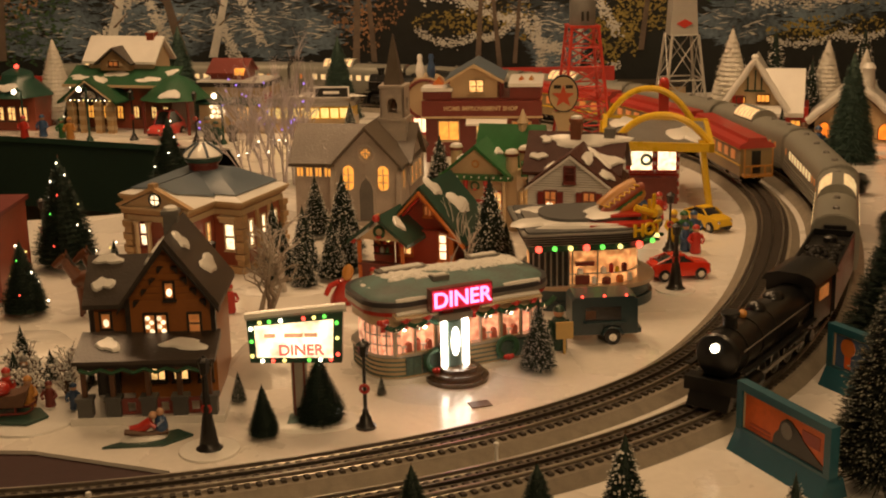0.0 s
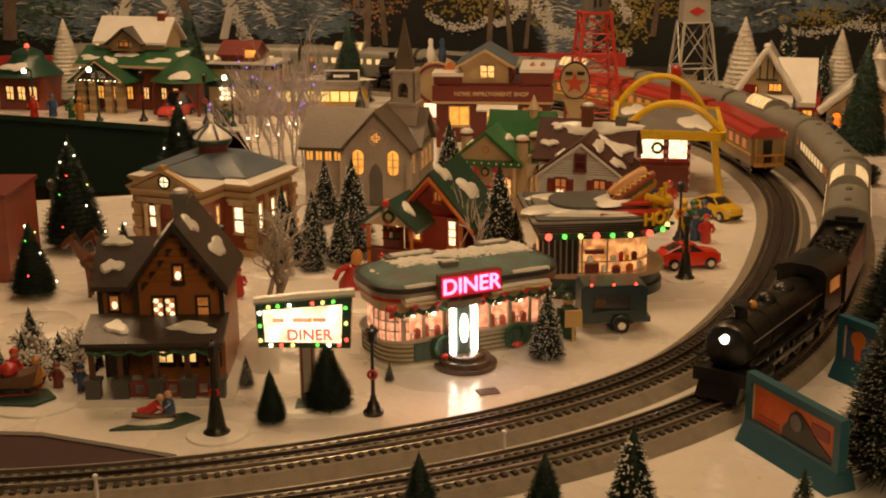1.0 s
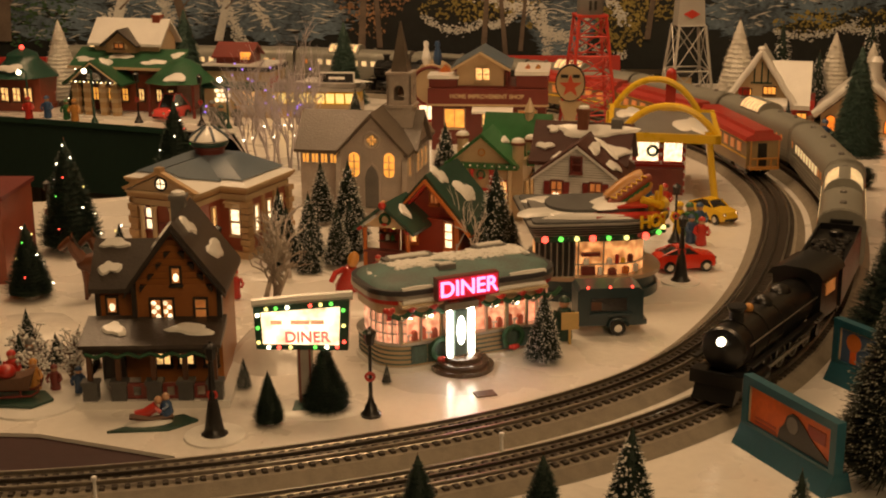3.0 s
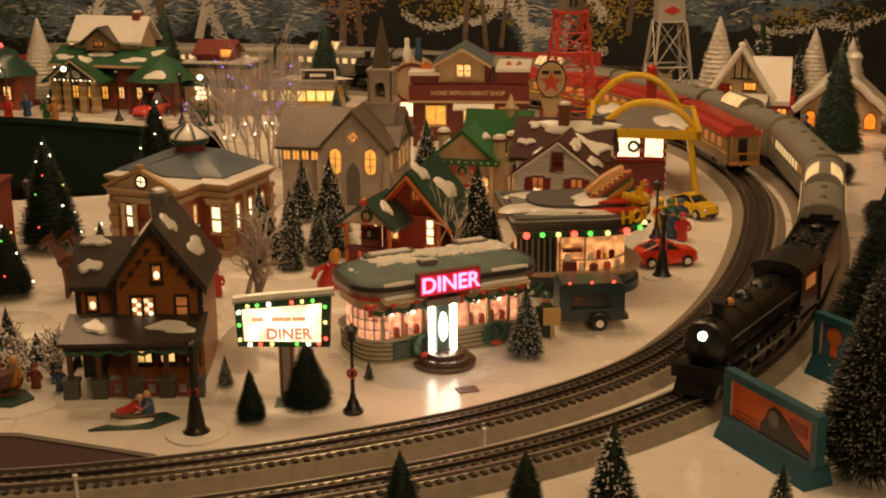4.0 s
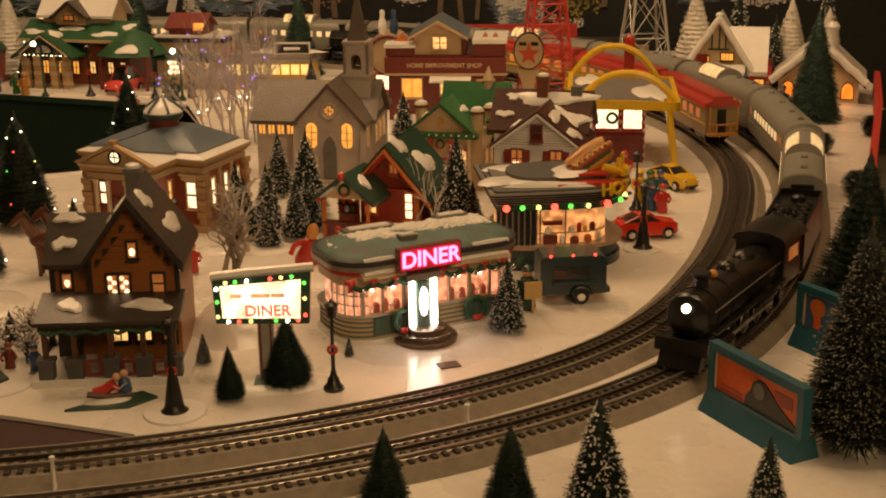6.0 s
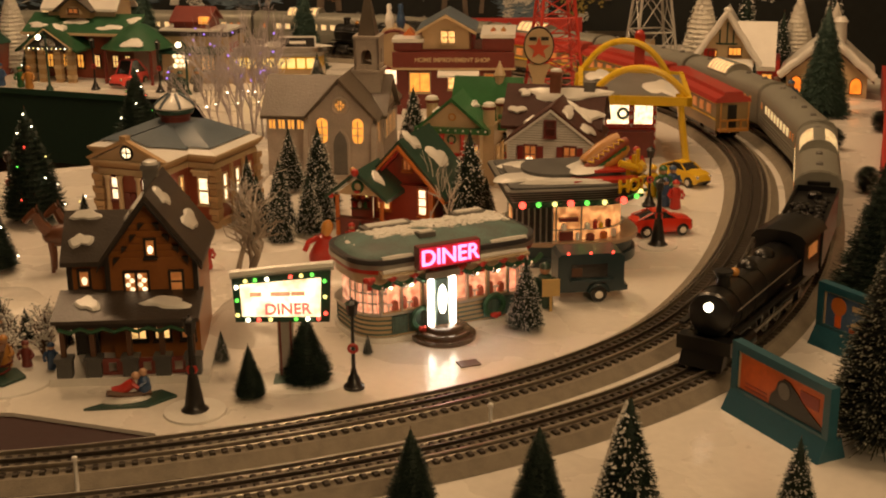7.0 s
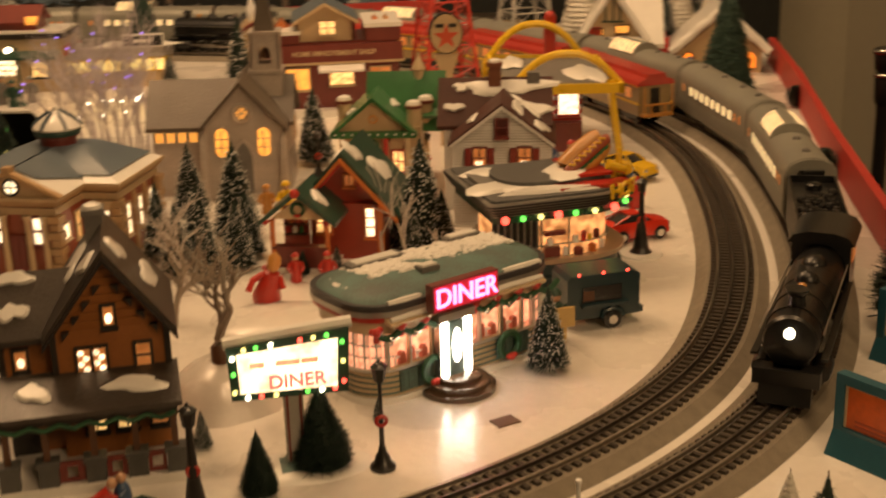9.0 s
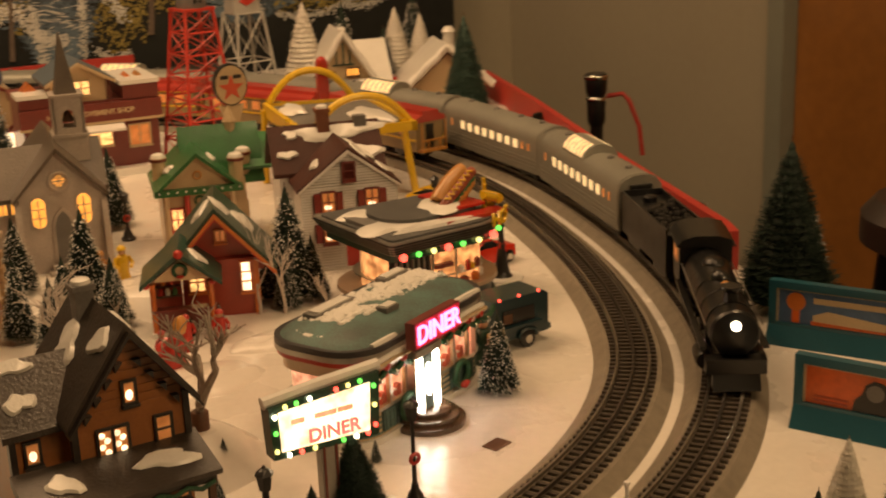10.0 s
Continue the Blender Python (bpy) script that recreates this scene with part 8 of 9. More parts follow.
def horse():
    h = thing("toy_horse", "brown toy carriage horse standing in the snow", "horse", -0.425, 0.325, 0, 12)
    b = M().ball((0, 0, 0.046), 0.017, 12, 8, 0.85, 1.55, 0.75)
    b.tube([(-0.018, 0, 0.052), (-0.028, 0, 0.066), (-0.032, 0, 0.076)], 0.0085, 8, 0.006).tube([(-0.030, 0, 0.079), (-0.038, 0, 0.074), (-0.046, 0, 0.067)], 0.0062, 8, 0.0035)
    b.tube([(-0.029, 0.003, 0.082), (-0.029, 0.004, 0.088)], 0.0018, 5, 0.0004).tube([(-0.029, -0.003, 0.082), (-0.029, -0.004, 0.088)], 0.0018, 5, 0.0004)
    part("body", b, BROWNC, h)
    for x, y in ((-0.016, -0.006), (-0.014, 0.006), (0.017, -0.006), (0.019, 0.006)):
        part("leg", M().tube([(x, y, 0.040), (x + 0.001, y, 0.02), (x, y, 0.0)], 0.0042, 6, 0.0026), BROWNC, h)
    part("tail", M().tube([(0.025, 0, 0.050), (0.031, 0, 0.04), (0.031, 0, 0.022)], 0.003, 6, 0.0015), DKTRIM, h)
    part("mane", M().tube([(-0.020, 0, 0.062), (-0.025, 0, 0.074), (-0.029, 0, 0.083)], 0.0035, 6, 0.002), DKTRIM, h)


horse()
h2 = copy_thing(bpy.data.objects["toy_horse"], pose(-0.405, 0.348, 0, 0, 0, 12))
cr = thing("toy_carriage", "dark toy carriage behind the horses", "carriage", -0.345, 0.345, 0, 12)
part("body", M().prism([(-0.03, 0.022), (0.028, 0.020), (0.032, 0.044), (0.012, 0.040), (-0.01, 0.036), (-0.032, 0.040)], -0.014, 0.014, "y"), BRICKD, cr)
for x in (-0.02, 0.022):
    for y in (-0.017, 0.017):
        part("wheel", M().ring((x, y, 0.0165), 0.014, 0.0016, 18, 5).box(x - 0.0006, x + 0.0006, y - 0.0006, y + 0.0006, 0.003, 0.029).box(x - 0.013, x + 0.013, y - 0.0006, y + 0.0006, 0.0158, 0.0172), WOOD, cr)

# brick corner building at the board's edge
bb = thing("brick_block", "plain red brick model building at the board's edge", "house", -0.60, 0.42, 0, 0)
part("wall", M().box(-0.06, 0.035, -0.04, 0.08, 0, 0.115), BRICK, bb)
part("cornice", M().box(-0.064, 0.039, -0.044, 0.084, 0.115, 0.121), BRICKD, bb)
for z in (0.03, 0.075):
    window(bb, 0.0, -0.041, z, 0.018, 0.026, W_WARM, CREAM, nx=2, nz=2)
# white posts of the trackside fence
for x, y in ((0.081, -0.163), (-0.267, -0.262)):
    f = thing("trackside_post", "thin white trackside post between the tracks", "post", x + 0.01, y - 0.005, 0, group="trackside posts")
    part("post", M().lathe([(0.0035, 0), (0.002, 0.002), (0.0016, 0.026), (0.0026, 0.027), (0.0026, 0.030), (0.0008, 0.031)], 8), WHITE, f)
single("ground_plate", M().box(-0.011, 0.011, -0.008, 0.008, 0, 0.0012), WOOD, "small brown square plate on the snow", "plate", pose(0.075, 0.0, 0.0, 0, 0, 20))

# bowling pins on a roof behind the church
bp = thing("bowling_alley", "rounded model bowling alley front with large white and blue pins", "shop", -0.045, 1.47, 0, -4)
part("front", M().prism([(0.045 * math.cos(i * 0.2618), 0.10 + 0.045 * math.sin(i * 0.2618)) for i in range(13)] + [(-0.045, 0.0), (0.045, 0.0)], 0.0, 0.09, "y"), CREAM, bp)
part("front_ring", M().ring((0, -0.002, 0.10), 0.04, 0.003, 24, 6), BRICKD, bp)
for x, m in ((-0.012, WHITE), (0.012, BLUEC)):
    part("pin", M().lathe([(0.006, 0.14), (0.010, 0.155), (0.008, 0.168), (0.0045, 0.178), (0.006, 0.186), (0.004, 0.192)], 12, (x, 0.02, 0)), m, bp, "large bowling pin")
window(bp, 0.0, -0.003, 0.03, 0.05, 0.03, W_PALE, RED, nx=3, nz=1)

# low cream building behind the drive-in
cb = thing("cream_hut", "low cream model hut with dark roof behind the track", "house", 0.47, 1.88, 0, -6)
part("wall", M().box(-0.07, 0.09, 0, 0.06, 0, 0.06), CREAM, cb)
part("roof", M().box(-0.075, 0.095, -0.006, 0.066, 0.06, 0.068), DKTRIM, cb)
for x in (-0.035, 0.02, 0.06):
    window(cb, x, -0.001, 0.022, 0.018, 0.022, W_DIM, DKTRIM, nx=1, nz=1)
# things beyond the board at the right
st = thing("bar_stool", "dark round stool standing beyond the red upstand", "stool", 0.86, 0.16, -0.92)
part("seat", M().lathe([(0.10, 0.92), (0.118, 0.93), (0.118, 0.965), (0.10, 0.985), (0.02, 0.99)], 28), mat("dark_brown_seat", (0.028, 0.018, 0.014), 0.5, vary=0.3, scale=20), st)
part("seat_ring", M().ring((0, 0, 0.0), 0.05, 0.006, 24, 6, None), CHROME, st, at=pose(0, 0, 0.985, 90))
for i in range(4):
    a = i * math.pi / 2 + 0.4
    part("leg", M().tube([(0.085 * math.cos(a), 0.085 * math.sin(a), 0.93), (0.16 * math.cos(a), 0.16 * math.sin(a), 0.0)], 0.011, 8), BLACK, st)
tp = thing("tripod_canister", "black canister with red handle on a thin stand", "canister", 1.13, 1.30, -0.92)
part("can", M().lathe([(0.016, 0.865), (0.019, 0.875), (0.020, 0.915), (0.017, 0.925), (0.022, 0.935), (0.0245, 0.968), (0.021, 0.974)], 18), BLACK, tp)
part("can_ring", M().lathe([(0.025, 0.962), (0.026, 0.964), (0.026, 0.970), (0.0245, 0.972)], 20), CHROME, tp)
part("can_ring", M().lathe([(0.0205, 0.917), (0.0215, 0.919), (0.0215, 0.923), (0.020, 0.925)], 20), CHROME, tp)
part("handle", M().tube([(0.02, -0.01, 0.925), (0.045, -0.03, 0.93), (0.055, -0.04, 0.915), (0.07, -0.055, 0.86), (0.075, -0.06, 0.80)], 0.005, 8), REDPAINT, tp, "red handle strap")
part("stand", M().tube([(0, 0, 0.87), (0, 0, 0.02)], 0.014, 8).lathe([(0.15, 0.0), (0.15, 0.012), (0.03, 0.03)], 20), BLACK, tp)

# green mat with a sleigh scene by the board's left edge
single("green_mat", M().prism([(-0.05, -0.02), (0.02, -0.026), (0.036, -0.004), (0.02, 0.018), (-0.05, 0.02)], 0.0033, 0.006, "z"), DKGR, "dark green felt mat on the snow", "mat", pose(-0.405, -0.03, 0))
sg = thing("toy_sleigh", "brown toy sleigh with red bundle on a green mat", "sleigh", -0.415, -0.025, 0.006, 10)
part("tub", M().prism([(-0.022, 0.010), (0.018, 0.008), (0.024, 0.026), (0.012, 0.022), (-0.012, 0.020), (-0.026, 0.030)], -0.011, 0.011, "y"), WOOD, sg)
for y in (-0.010, 0.010):
    part("runner", M().tube([(-0.026, y, 0.0012), (0.02, y, 0.0012), (0.028, y, 0.006), (0.028, y, 0.012)], 0.0013, 6), BRICKD, sg)
    for x in (-0.014, 0.010):
        part("strut", M().tube([(x, y, 0.0012), (x, y, 0.011)], 0.001, 5), BRICKD, sg)
part("bundle", M().ball((-0.004, 0, 0.026), 0.010, 10, 6, 0.8), RED, sg, "red sack")


# frosted thicket and small figurines beside the wooden house
def thicket(x, y, hgt, seed):
    rnd = random.Random(seed)
    h = thing("frosted_shrub", "tangled twig shrub heavy with white frost", "shrub", x, y, 0, group="frosted shrubs")
    tw, fl = M(), M()
    for i in range(26):
        a, r = rnd.uniform(0, 6.28), rnd.uniform(0.3, 1.0)
        e = (0.55 * hgt * r * math.cos(a), 0.55 * hgt * r * math.sin(a), hgt * rnd.uniform(0.45, 1.0))
        tw.tube([(0, 0, 0), (e[0] * 0.35, e[1] * 0.35, e[2] * 0.6), e], 0.0008, 4, 0.0004)
        for k in range(9):
            q = rnd.uniform(0.45, 1.05)
            j = lambda: rnd.uniform(-0.08, 0.08) * hgt
            fl.ball((e[0] * q + j(), e[1] * q + j(), e[2] * (0.25 + 0.75 * q) + j()), rnd.uniform(0.02, 0.055) * hgt, 5, 3, 0.7)
    part("twig", tw, WOOD, h, kind="stuff")
    part("frost", fl, FROST, h, "white frost clumps", kind="stuff")


for i, (x, y, hh) in enumerate(((-0.400, 0.020, 0.045), (-0.372, 0.035, 0.036), (-0.425, 0.060, 0.050), (-0.385, 0.085, 0.040))):
    thicket(x, y, hh, i + 3)
for x, y, c, lb in ((-0.452, -0.030, RED, "small red-coated figurine beside the frosted shrubs"), (-0.378, 0.000, BRICKD, "small dark-red figurine beside the frosted shrubs"), (-0.350, -0.006, BLUEC, "small dark blue figurine beside the porch")):
    figurine(x, y, 0.030, c, lb)


# ---- trains ----
LIN, LOUT = Line(INNER), Line(OUTER)


def on_rail(line, s, half):
    """The pose of a vehicle whose trucks stand at s - half and s + half; x points to the line's start."""
    p, q = line.at(s - half), line.at(s + half)
    d = (p - q).normalized()
    c = (p + q) / 2
    return pose(c.x, c.y, 0.0164, 0, 0, math.degrees(math.atan2(d.y, d.x)))


def rail_wheel(parent, x, r, name="wheel", spokes=False):
    for y in (-0.0155, 0.0155):
        q = part(name, M().lathe([(r * 0.25, -0.0025), (r, -0.0025), (r, 0.0015), (r * 1.06, 0.0015), (r * 1.06, 0.0028), (r * 0.25, 0.0028)], 16, m=Matrix.Rotation(math.pi / 2 * (1 if y > 0 else -1), 4, "X")), BLACK, parent, at=pose(x, y, r))
        if spokes:
            part("tyre", M().ring((0, 0, 0), r * 0.9, 0.0008, 18, 5), STEEL, q, at=pose(0, -0.003 if y < 0 else 0.003, 0))


def bogie(parent, x):
    b = part("truck", M().box(-0.026, 0.026, -0.022, -0.018, 0.006, 0.014).box(-0.026, 0.026, 0.018, 0.022, 0.006, 0.014).box(-0.006, 0.006, -0.02, 0.02, 0.008, 0.016), BLACK, parent, at=pose(x, 0, 0))
    for dx in (-0.017, 0.017):
        rail_wheel(b, dx, 0.0075)


def locomotive(line, s_front, big, L, flip=False):
    s = s_front + L / 2
    h = thing("steam_locomotive", "black toy steam locomotive with lit headlight on the track" if big else "black toy steam locomotive on the inner track", "locomotive")
    h.matrix_basis = on_rail(line, s, L * 0.28) @ pose(0, 0, 0, 0, 0, 180 if flip else 0)
    a = L / 2
    R = 0.024
    bx = Matrix.Translation((0, 0, 0.050)) @ Matrix.Rotation(math.pi / 2, 4, "Y")
    part("boiler", M().lathe([(R * 0.96, -a * 0.45), (R * 1.05, -a * 0.30), (R, a * 0.2), (R * 0.97, a * 0.84)], 24, m=bx), BLACK, h)
    sm = part("smokebox_front", M().lathe([(R * 0.98, a * 0.84), (R * 0.9, a * 0.86), (R * 0.4, a * 0.885), (R * 0.15, a * 0.89)], 24, m=bx), BLACK, h)
    part("headlight", M().lathe([(0.0042, a * 0.86), (0.0046, a * 0.90), (0.0036, a * 0.912)], 12, m=Matrix.Translation((0, 0, 0.060)) @ Matrix.Rotation(math.pi / 2, 4, "Y")), B_WHT, sm, "glowing headlight")
    for i in range(5):
        x = -a * 0.3 + a * 0.25 * i
        part("boiler_band", M().lathe([(R * 1.02, x - 0.001), (R * 1.035, x), (R * 1.02, x + 0.001)], 24, m=bx), BLACK2, h)
    part("chimney", M().lathe([(0.008, 0.072), (0.007, 0.082), (0.010, 0.086), (0.010, 0.088)], 14, (a * 0.66, 0, 0)), BLACK, h)
    part("steam_dome", M().ball((a * 0.22, 0, 0.072), 0.011, 14, 8, 0.9), BLACK, h)
    part("sand_dome", M().ball((-a * 0.10, 0, 0.072), 0.012, 14, 8, 0.75, 1.3), BLACK, h)
    part("bell", M().ball((a * 0.45, 0, 0.077), 0.005, 10, 6), BUN, h, "brass bell")
    cb = M().box(-a * 0.80, -a * 0.44, -0.028, 0.028, 0.028, 0.076)
    part("cab", cb, BLACK, h)
    part("cab_roof", M().prism([(-0.032, 0.076), (0.032, 0.076), (0.026, 0.084), (0.012, 0.088), (-0.012, 0.088), (-0.026, 0.084)], -a * 0.88, -a * 0.40, "x"), BLACK, h)
    for sy in (-1, 1):
        part("cab_window", M().box(-a * 0.72, -a * 0.54, sy * 0.0285 - 0.0006, sy * 0.0285 + 0.0006, 0.054, 0.068), W_DIM, h, "dimly lit cab window")
        part("running_board", M().box(-a * 0.45, a * 0.86, sy * 0.029 - 0.003, sy * 0.029 + 0.003, 0.036, 0.0385), BLACK, h)
        part("handrail", M().tube([(-a * 0.4, sy * 0.0265, 0.058), (a * 0.82, sy * 0.0265, 0.058)], 0.0008, 5), STEEL, h)
        part("cylinder", M().lathe([(0.008, a * 0.55), (0.009, a * 0.57), (0.009, a * 0.74), (0.008, a * 0.76)], 14, m=Matrix.Translation((0, sy * 0.025, 0.018)) @ Matrix.Rotation(math.pi / 2, 4, "Y")), BLACK, h)
        part("side_rod", M().box(-a * 0.36, a * 0.38, sy * 0.0215 - 0.001, sy * 0.0215 + 0.001, 0.012, 0.0155).box(a * 0.1, a * 0.6, sy * 0.024 - 0.001, sy * 0.024 + 0.001, 0.016, 0.019), STEEL, h, "steel side rod")
        part("air_tank", M().lathe([(0.005, -a * 0.3), (0.0055, -a * 0.28), (0.0055, a * 0.05), (0.005, a * 0.07)], 12, m=Matrix.Translation((0, sy * 0.026, 0.031)) @ Matrix.Rotation(math.pi / 2, 4, "Y")), BLACK, h)
    part("chassis", M().box(-a * 0.85, a * 0.92, -0.012, 0.012, 0.010, 0.030).box(a * 0.84, a * 0.95, -0.028, 0.028, 0.016, 0.030), BLACK, h)
    part("pilot", M().prism([(a * 0.90, 0.002), (a * 1.0, 0.002), (a * 0.93, 0.020), (a * 0.90, 0.020)], -0.022, 0.022, "y"), BLACK, h, "black cowcatcher")
    for i in range(4):
        rail_wheel(h, -a * 0.36 + i * a * 0.245, 0.0135, "driving_wheel", True)
    for x in (a * 0.62, a * 0.80, -a * 0.62):
        rail_wheel(h, x, 0.0075)


def tender(line, s_front, L):
    h = thing("tender", "black toy coal tender behind the engine", "tender")
    h.matrix_basis = on_rail(line, s_front + L / 2, L * 0.3)
    a = L / 2
    part("body", M().box(-a, a, -0.027, 0.027, 0.018, 0.062), BLACK, h)
    part("coal_rim", M().box(-a, a, -0.027, -0.0245, 0.062, 0.069).box(-a, a, 0.0245, 0.027, 0.062, 0.069).box(-a, -a + 0.003, -0.0245, 0.0245, 0.062, 0.070), BLACK, h)
    rnd = random.Random(3)
    co = M()
    for i in range(60):
        x = rnd.uniform(-a * 0.3, a * 0.9)
        co.ball((x, rnd.uniform(-0.02, 0.02), 0.062 + rnd.uniform(0, 0.007)), rnd.uniform(0.003, 0.006), 5, 4, 0.8)
    part("coal", co, mat("coal", (0.012, 0.011, 0.010), 0.45, vary=0.4) if "coal" not in bpy.data.materials else bpy.data.materials["coal"], h, "heaped black coal", kind="stuff")
    part("water_hatch", M().lathe([(0.009, 0.062), (0.009, 0.068), (0.006, 0.070)], 12, (-a * 0.65, 0, 0)), BLACK, h)
    for x in (-a * 0.58, a * 0.58):
        bogie(h, x)


def coach(line, s_front, L, style, label, dome=False):
    h = thing("passenger_coach", label, "railway coach", group="coaches of the " + style + " train")
    h.matrix_basis = on_rail(line, s_front + L / 2, L * 0.33)
    a = L / 2
    if style == "silver":
        prof = [(-0.029, 0.014), (0.029, 0.014), (0.0305, 0.020), (0.0305, 0.062), (0.029, 0.072), (0.023, 0.080), (0.012, 0.085), (0, 0.0865), (-0.012, 0.085), (-0.023, 0.080), (-0.029, 0.072), (-0.0305, 0.062), (-0.0305, 0.020)]
        part("body", M().prism(prof, -a, a, "x"), GREYCAR, h)
        for sgn in (-1, 1):
            part("end_rib", M().prism([(y * 1.025, z * 1.012) for y, z in prof[2:]], sgn * (a - 0.006) - 0.002, sgn * (a - 0.006) + 0.002, "x"), GREYCAR, h)
            part("diaphragm", M().box(sgn * a - 0.006, sgn * a + 0.006, -0.014, 0.014, 0.020, 0.074), BLACK, h, "black end door")
        for sy in (-1, 1):
            for i in range(3):
                part("fluting", M().box(-a * 0.985, a * 0.985, sy * 0.0305 - 0.0008, sy * 0.0305 + 0.0008, 0.022 + i * 0.006, 0.0245 + i * 0.006), GREYCAR, h)
            n = 8
            wm = M().box(-0.0065, 0.0065, -0.0006, 0.0006, 0.047, 0.060).mesh("coach_window", [W_CAR])
            for i in range(n):
                part("coach_window", wm, None, h, at=pose(-a * 0.55 + i * a * 1.1 / (n - 1), sy * 0.0308, 0))
            for x in (-a * 0.80, a * 0.80, a * 0.68):
                part("small_window", M().box(x - 0.003, x + 0.003, sy * 0.0306 - 0.0008, sy * 0.0306 + 0.0008, 0.048, 0.059), W_DIM, h)
        for x in (-a * 0.7, -a * 0.15, a * 0.35, a * 0.75):
            part("roof_vent", M().lathe([(0.005, 0.0855), (0.0045, 0.089), (0.003, 0.090)], 10, (x, 0, 0)), SGREY, h)
        if dome:
            ds = part("dome", M().prism([(0.026 * math.cos(i * math.pi / 10), 0.076 + 0.022 * math.sin(i * math.pi / 10)) for i in range(11)], -a * 0.42, a * 0.12, "x"), GREYCAR, h, "raised glazed dome")
            for k, (t0, t1) in enumerate(((0.06, 0.40), (0.60, 0.94))):
                for j in range(6):
                    x0 = -a * 0.40 + j * a * 0.50 / 6
                    pts = [(0.0265 * math.cos(math.pi * t), 0.076 + 0.0226 * math.sin(math.pi * t)) for t in (t0, (2 * t0 + t1) / 3, (t0 + 2 * t1) / 3, t1)]
                    vs = [(x0, y, z) for y, z in pts] + [(x0 + a * 0.50 / 6 - 0.0022, y, z) for y, z in pts]
                    part("dome_pane", M().add(vs, [[0, 1, 5, 4], [1, 2, 6, 5], [2, 3, 7, 6]]), W_CAR, ds, "lit dome pane")
    else:
        part("body", M().box(-a, a, -0.029, 0.029, 0.016, 0.066), OLIVE, h)
        rp = [(-0.033, 0.065), (0.033, 0.065), (0.030, 0.072), (0.018, 0.077), (0.016, 0.083), (-0.016, 0.083), (-0.018, 0.077), (-0.030, 0.072)]
        part("roof", M().prism(rp, -a * 1.03, a * 1.03, "x"), REDROOF, h, "red clerestory roof")
        for sy in (-1, 1):
            part("side_rail", M().box(-a, a, sy * 0.0295 - 0.001, sy * 0.0295 + 0.001, 0.034, 0.037).box(-a, a, sy * 0.0295 - 0.001, sy * 0.0295 + 0.001, 0.062, 0.065), YELLOW, h)
            wm = M().box(-0.0095, 0.0095, -0.0006, 0.0006, 0.042, 0.058).mesh("coach_window", [W_DIM])
            for i in range(7):
                part("coach_window", wm, None, h, at=pose(-a * 0.75 + i * a * 0.25, sy * 0.0295, 0))
        for sgn in (-1, 1):
            part("end_platform", M().box(sgn * a - 0.014, sgn * a + 0.014, -0.026, 0.026, 0.016, 0.020).box(sgn * (a + 0.012) - 0.001, sgn * (a + 0.012) + 0.001, -0.026, 0.026, 0.034, 0.037), BUN, h, "tan railed end platform")
            for y in (-0.025, -0.012, 0.012, 0.025):
                part("rail_post", M().box(sgn * (a + 0.012) - 0.001, sgn * (a + 0.012) + 0.001, y - 0.001, y + 0.001, 0.02, 0.066 if abs(y) > 0.02 else 0.037), BUN, h)
            part("end_door", M().box(sgn * a - 0.0012, sgn * a + 0.0012, -0.008, 0.008, 0.020, 0.060), BLACK, h)
    part("underframe", M().box(-a * 0.3, a * 0.3, -0.02, 0.02, 0.006, 0.016), BLACK, h)
    for x in (-a * 0.68, a * 0.68):
        bogie(h, x)


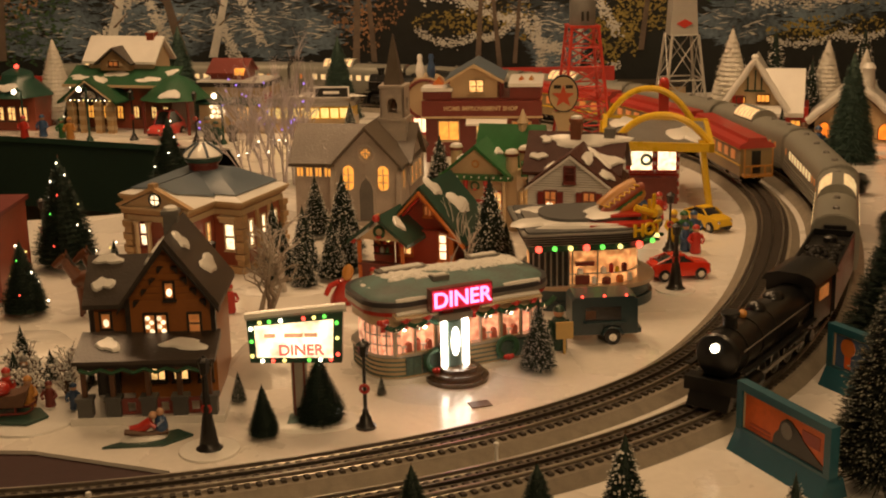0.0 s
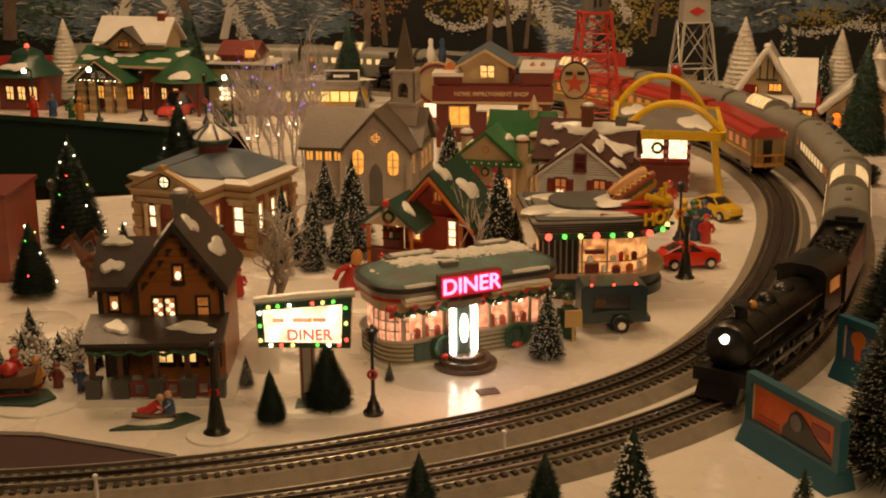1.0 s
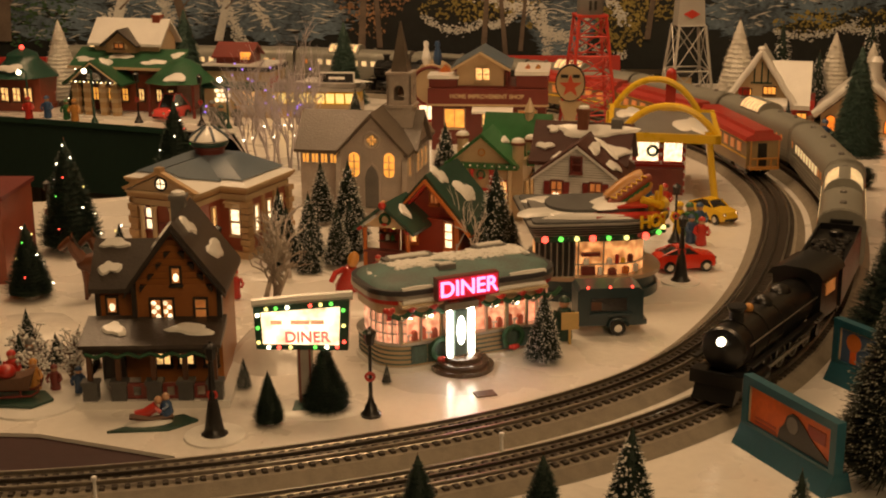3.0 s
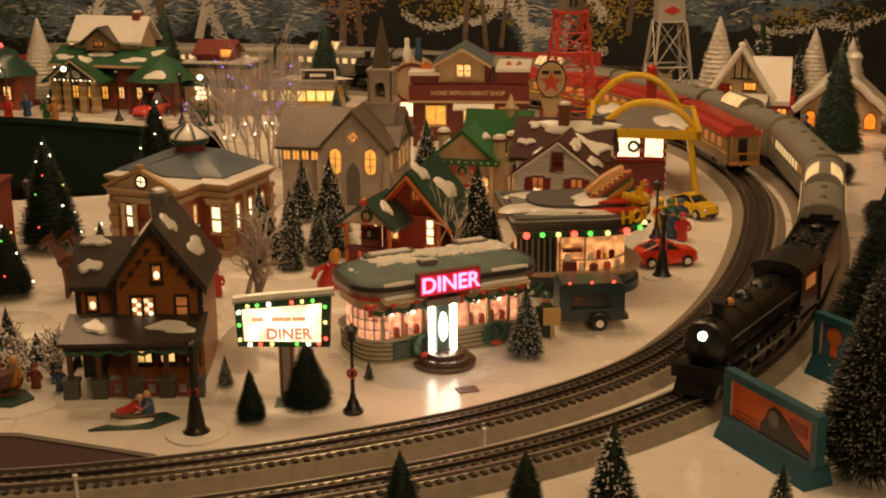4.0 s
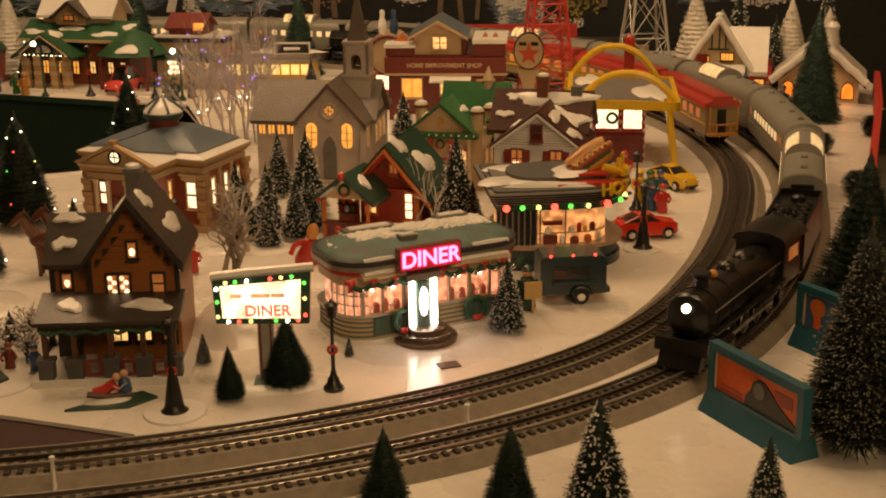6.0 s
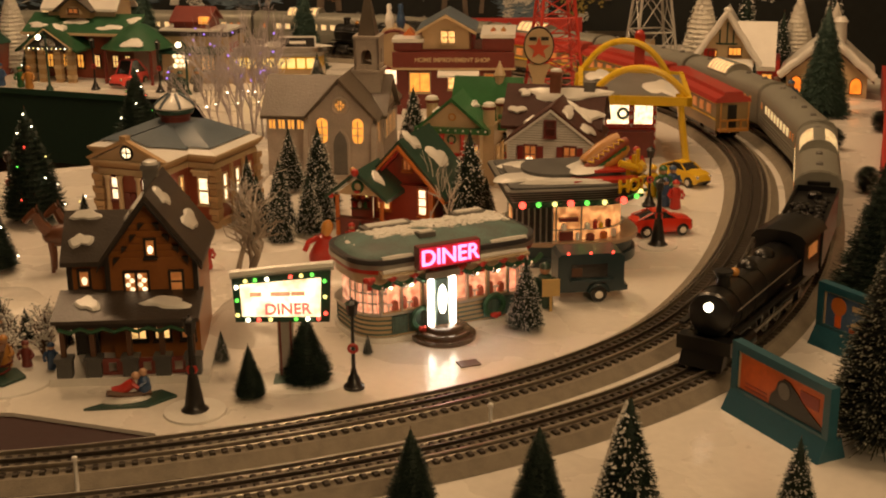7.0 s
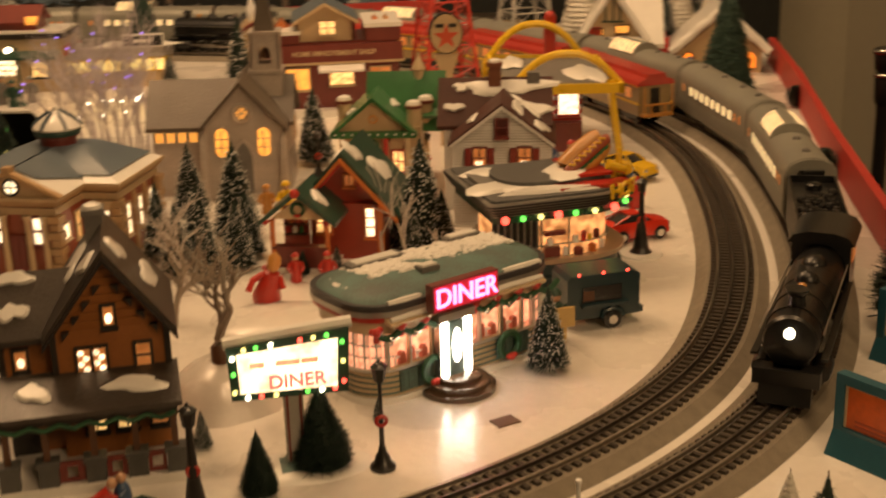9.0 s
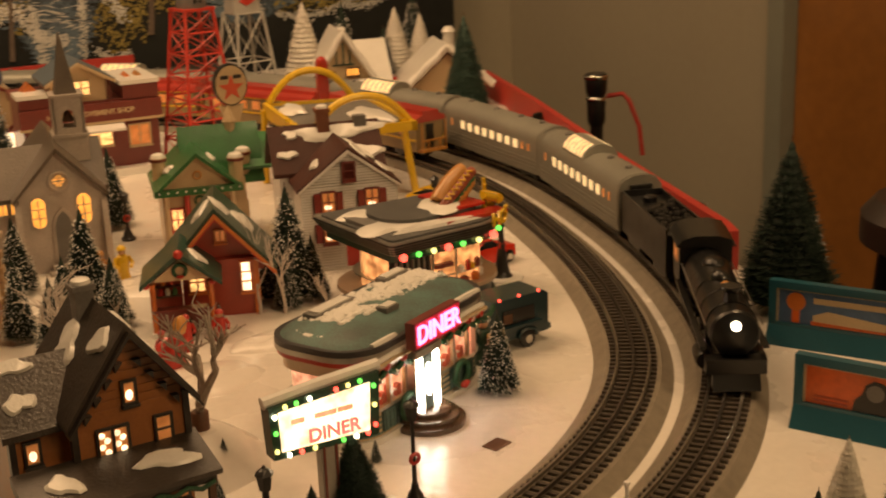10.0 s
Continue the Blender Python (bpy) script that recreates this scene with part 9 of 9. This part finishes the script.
s = LOUT.near(TRAIN_X, TRAIN_Y)
locomotive(LOUT, s, True, 0.31)
tender(LOUT, s + 0.315, 0.185)
s += 0.51
for i in range(9):
    if s + 0.33 > LOUT.s[-1] - 0.05:
        break
    coach(LOUT, s, 0.315, "silver", "silver-grey streamlined toy coach with lit windows" if i % 2 else "silver-grey toy dome coach with lit windows", i % 2 == 0)
    s += 0.328
s = LIN.near(0.556, 0.97)
for i in range(3):
    coach(LIN, s, 0.27, "red-roofed", "olive and tan toy coach with red clerestory roof")
    s += 0.305
tender(LIN, s, 0.16)
locomotive(LIN, s + 0.165, False, 0.26, True)


# ---- tracks: beds, rails and ties ----
def track(name, line, label):
    root = thing(name, label, "railway track", kind="structure")
    bed = sweep(line, [(-0.0402, 0.0005), (-0.029, 0.0086), (-0.028, 0.0096), (0.028, 0.0096), (0.029, 0.0086), (0.0402, 0.0005)])
    part("track_bed", bed, BED, root, "grey plastic ballast bed")
    for o, m in ((-0.0159, RAIL), (0.0, CRAIL), (0.0159, RAIL)):
        part("rail", sweep(line, [(o - 0.0016, 0.0118), (o - 0.0005, 0.0126), (o - 0.0012, 0.0152), (o - 0.0010, 0.0164), (o + 0.0010, 0.0164), (o + 0.0012, 0.0152), (o + 0.0005, 0.0126), (o + 0.0016, 0.0118)]), m, root)
    L = Line(line)
    tie = M().prism([(-0.0026, 0.0096), (0.0026, 0.0096), (0.0021, 0.0122), (-0.0021, 0.0122)], -0.0235, 0.0235, "x").mesh("tie", [TIE])
    far = M()
    s = 0.01
    made = 0
    while s < L.s[-1] - 0.01:
        p, q = L.at(s - 0.004), L.at(s + 0.004)
        d = (q - p).normalized()
        at = Matrix.Translation((p + q) / 2) @ Matrix.Rotation(math.atan2(d.y, d.x) - math.pi / 2, 4, "Z")
        c = (p + q) / 2
        if made < 290 and -0.42 < c.x and c.y < 1.45:
            part("tie", tie, None, root, at=at)
            made += 1
        else:
            far.prism([(-0.0026, 0.0096), (0.0026, 0.0096), (0.0021, 0.0122), (-0.0021, 0.0122)], -0.0235, 0.0235, "x", at)
        s += 0.0107
    part("far_ties", far, TIE, root, kind="stuff")


track("track_inner", INNER, "grey three-rail model track, inner loop with dark ties")
track("track_outer", OUTER, "grey three-rail model track, outer loop with dark ties")
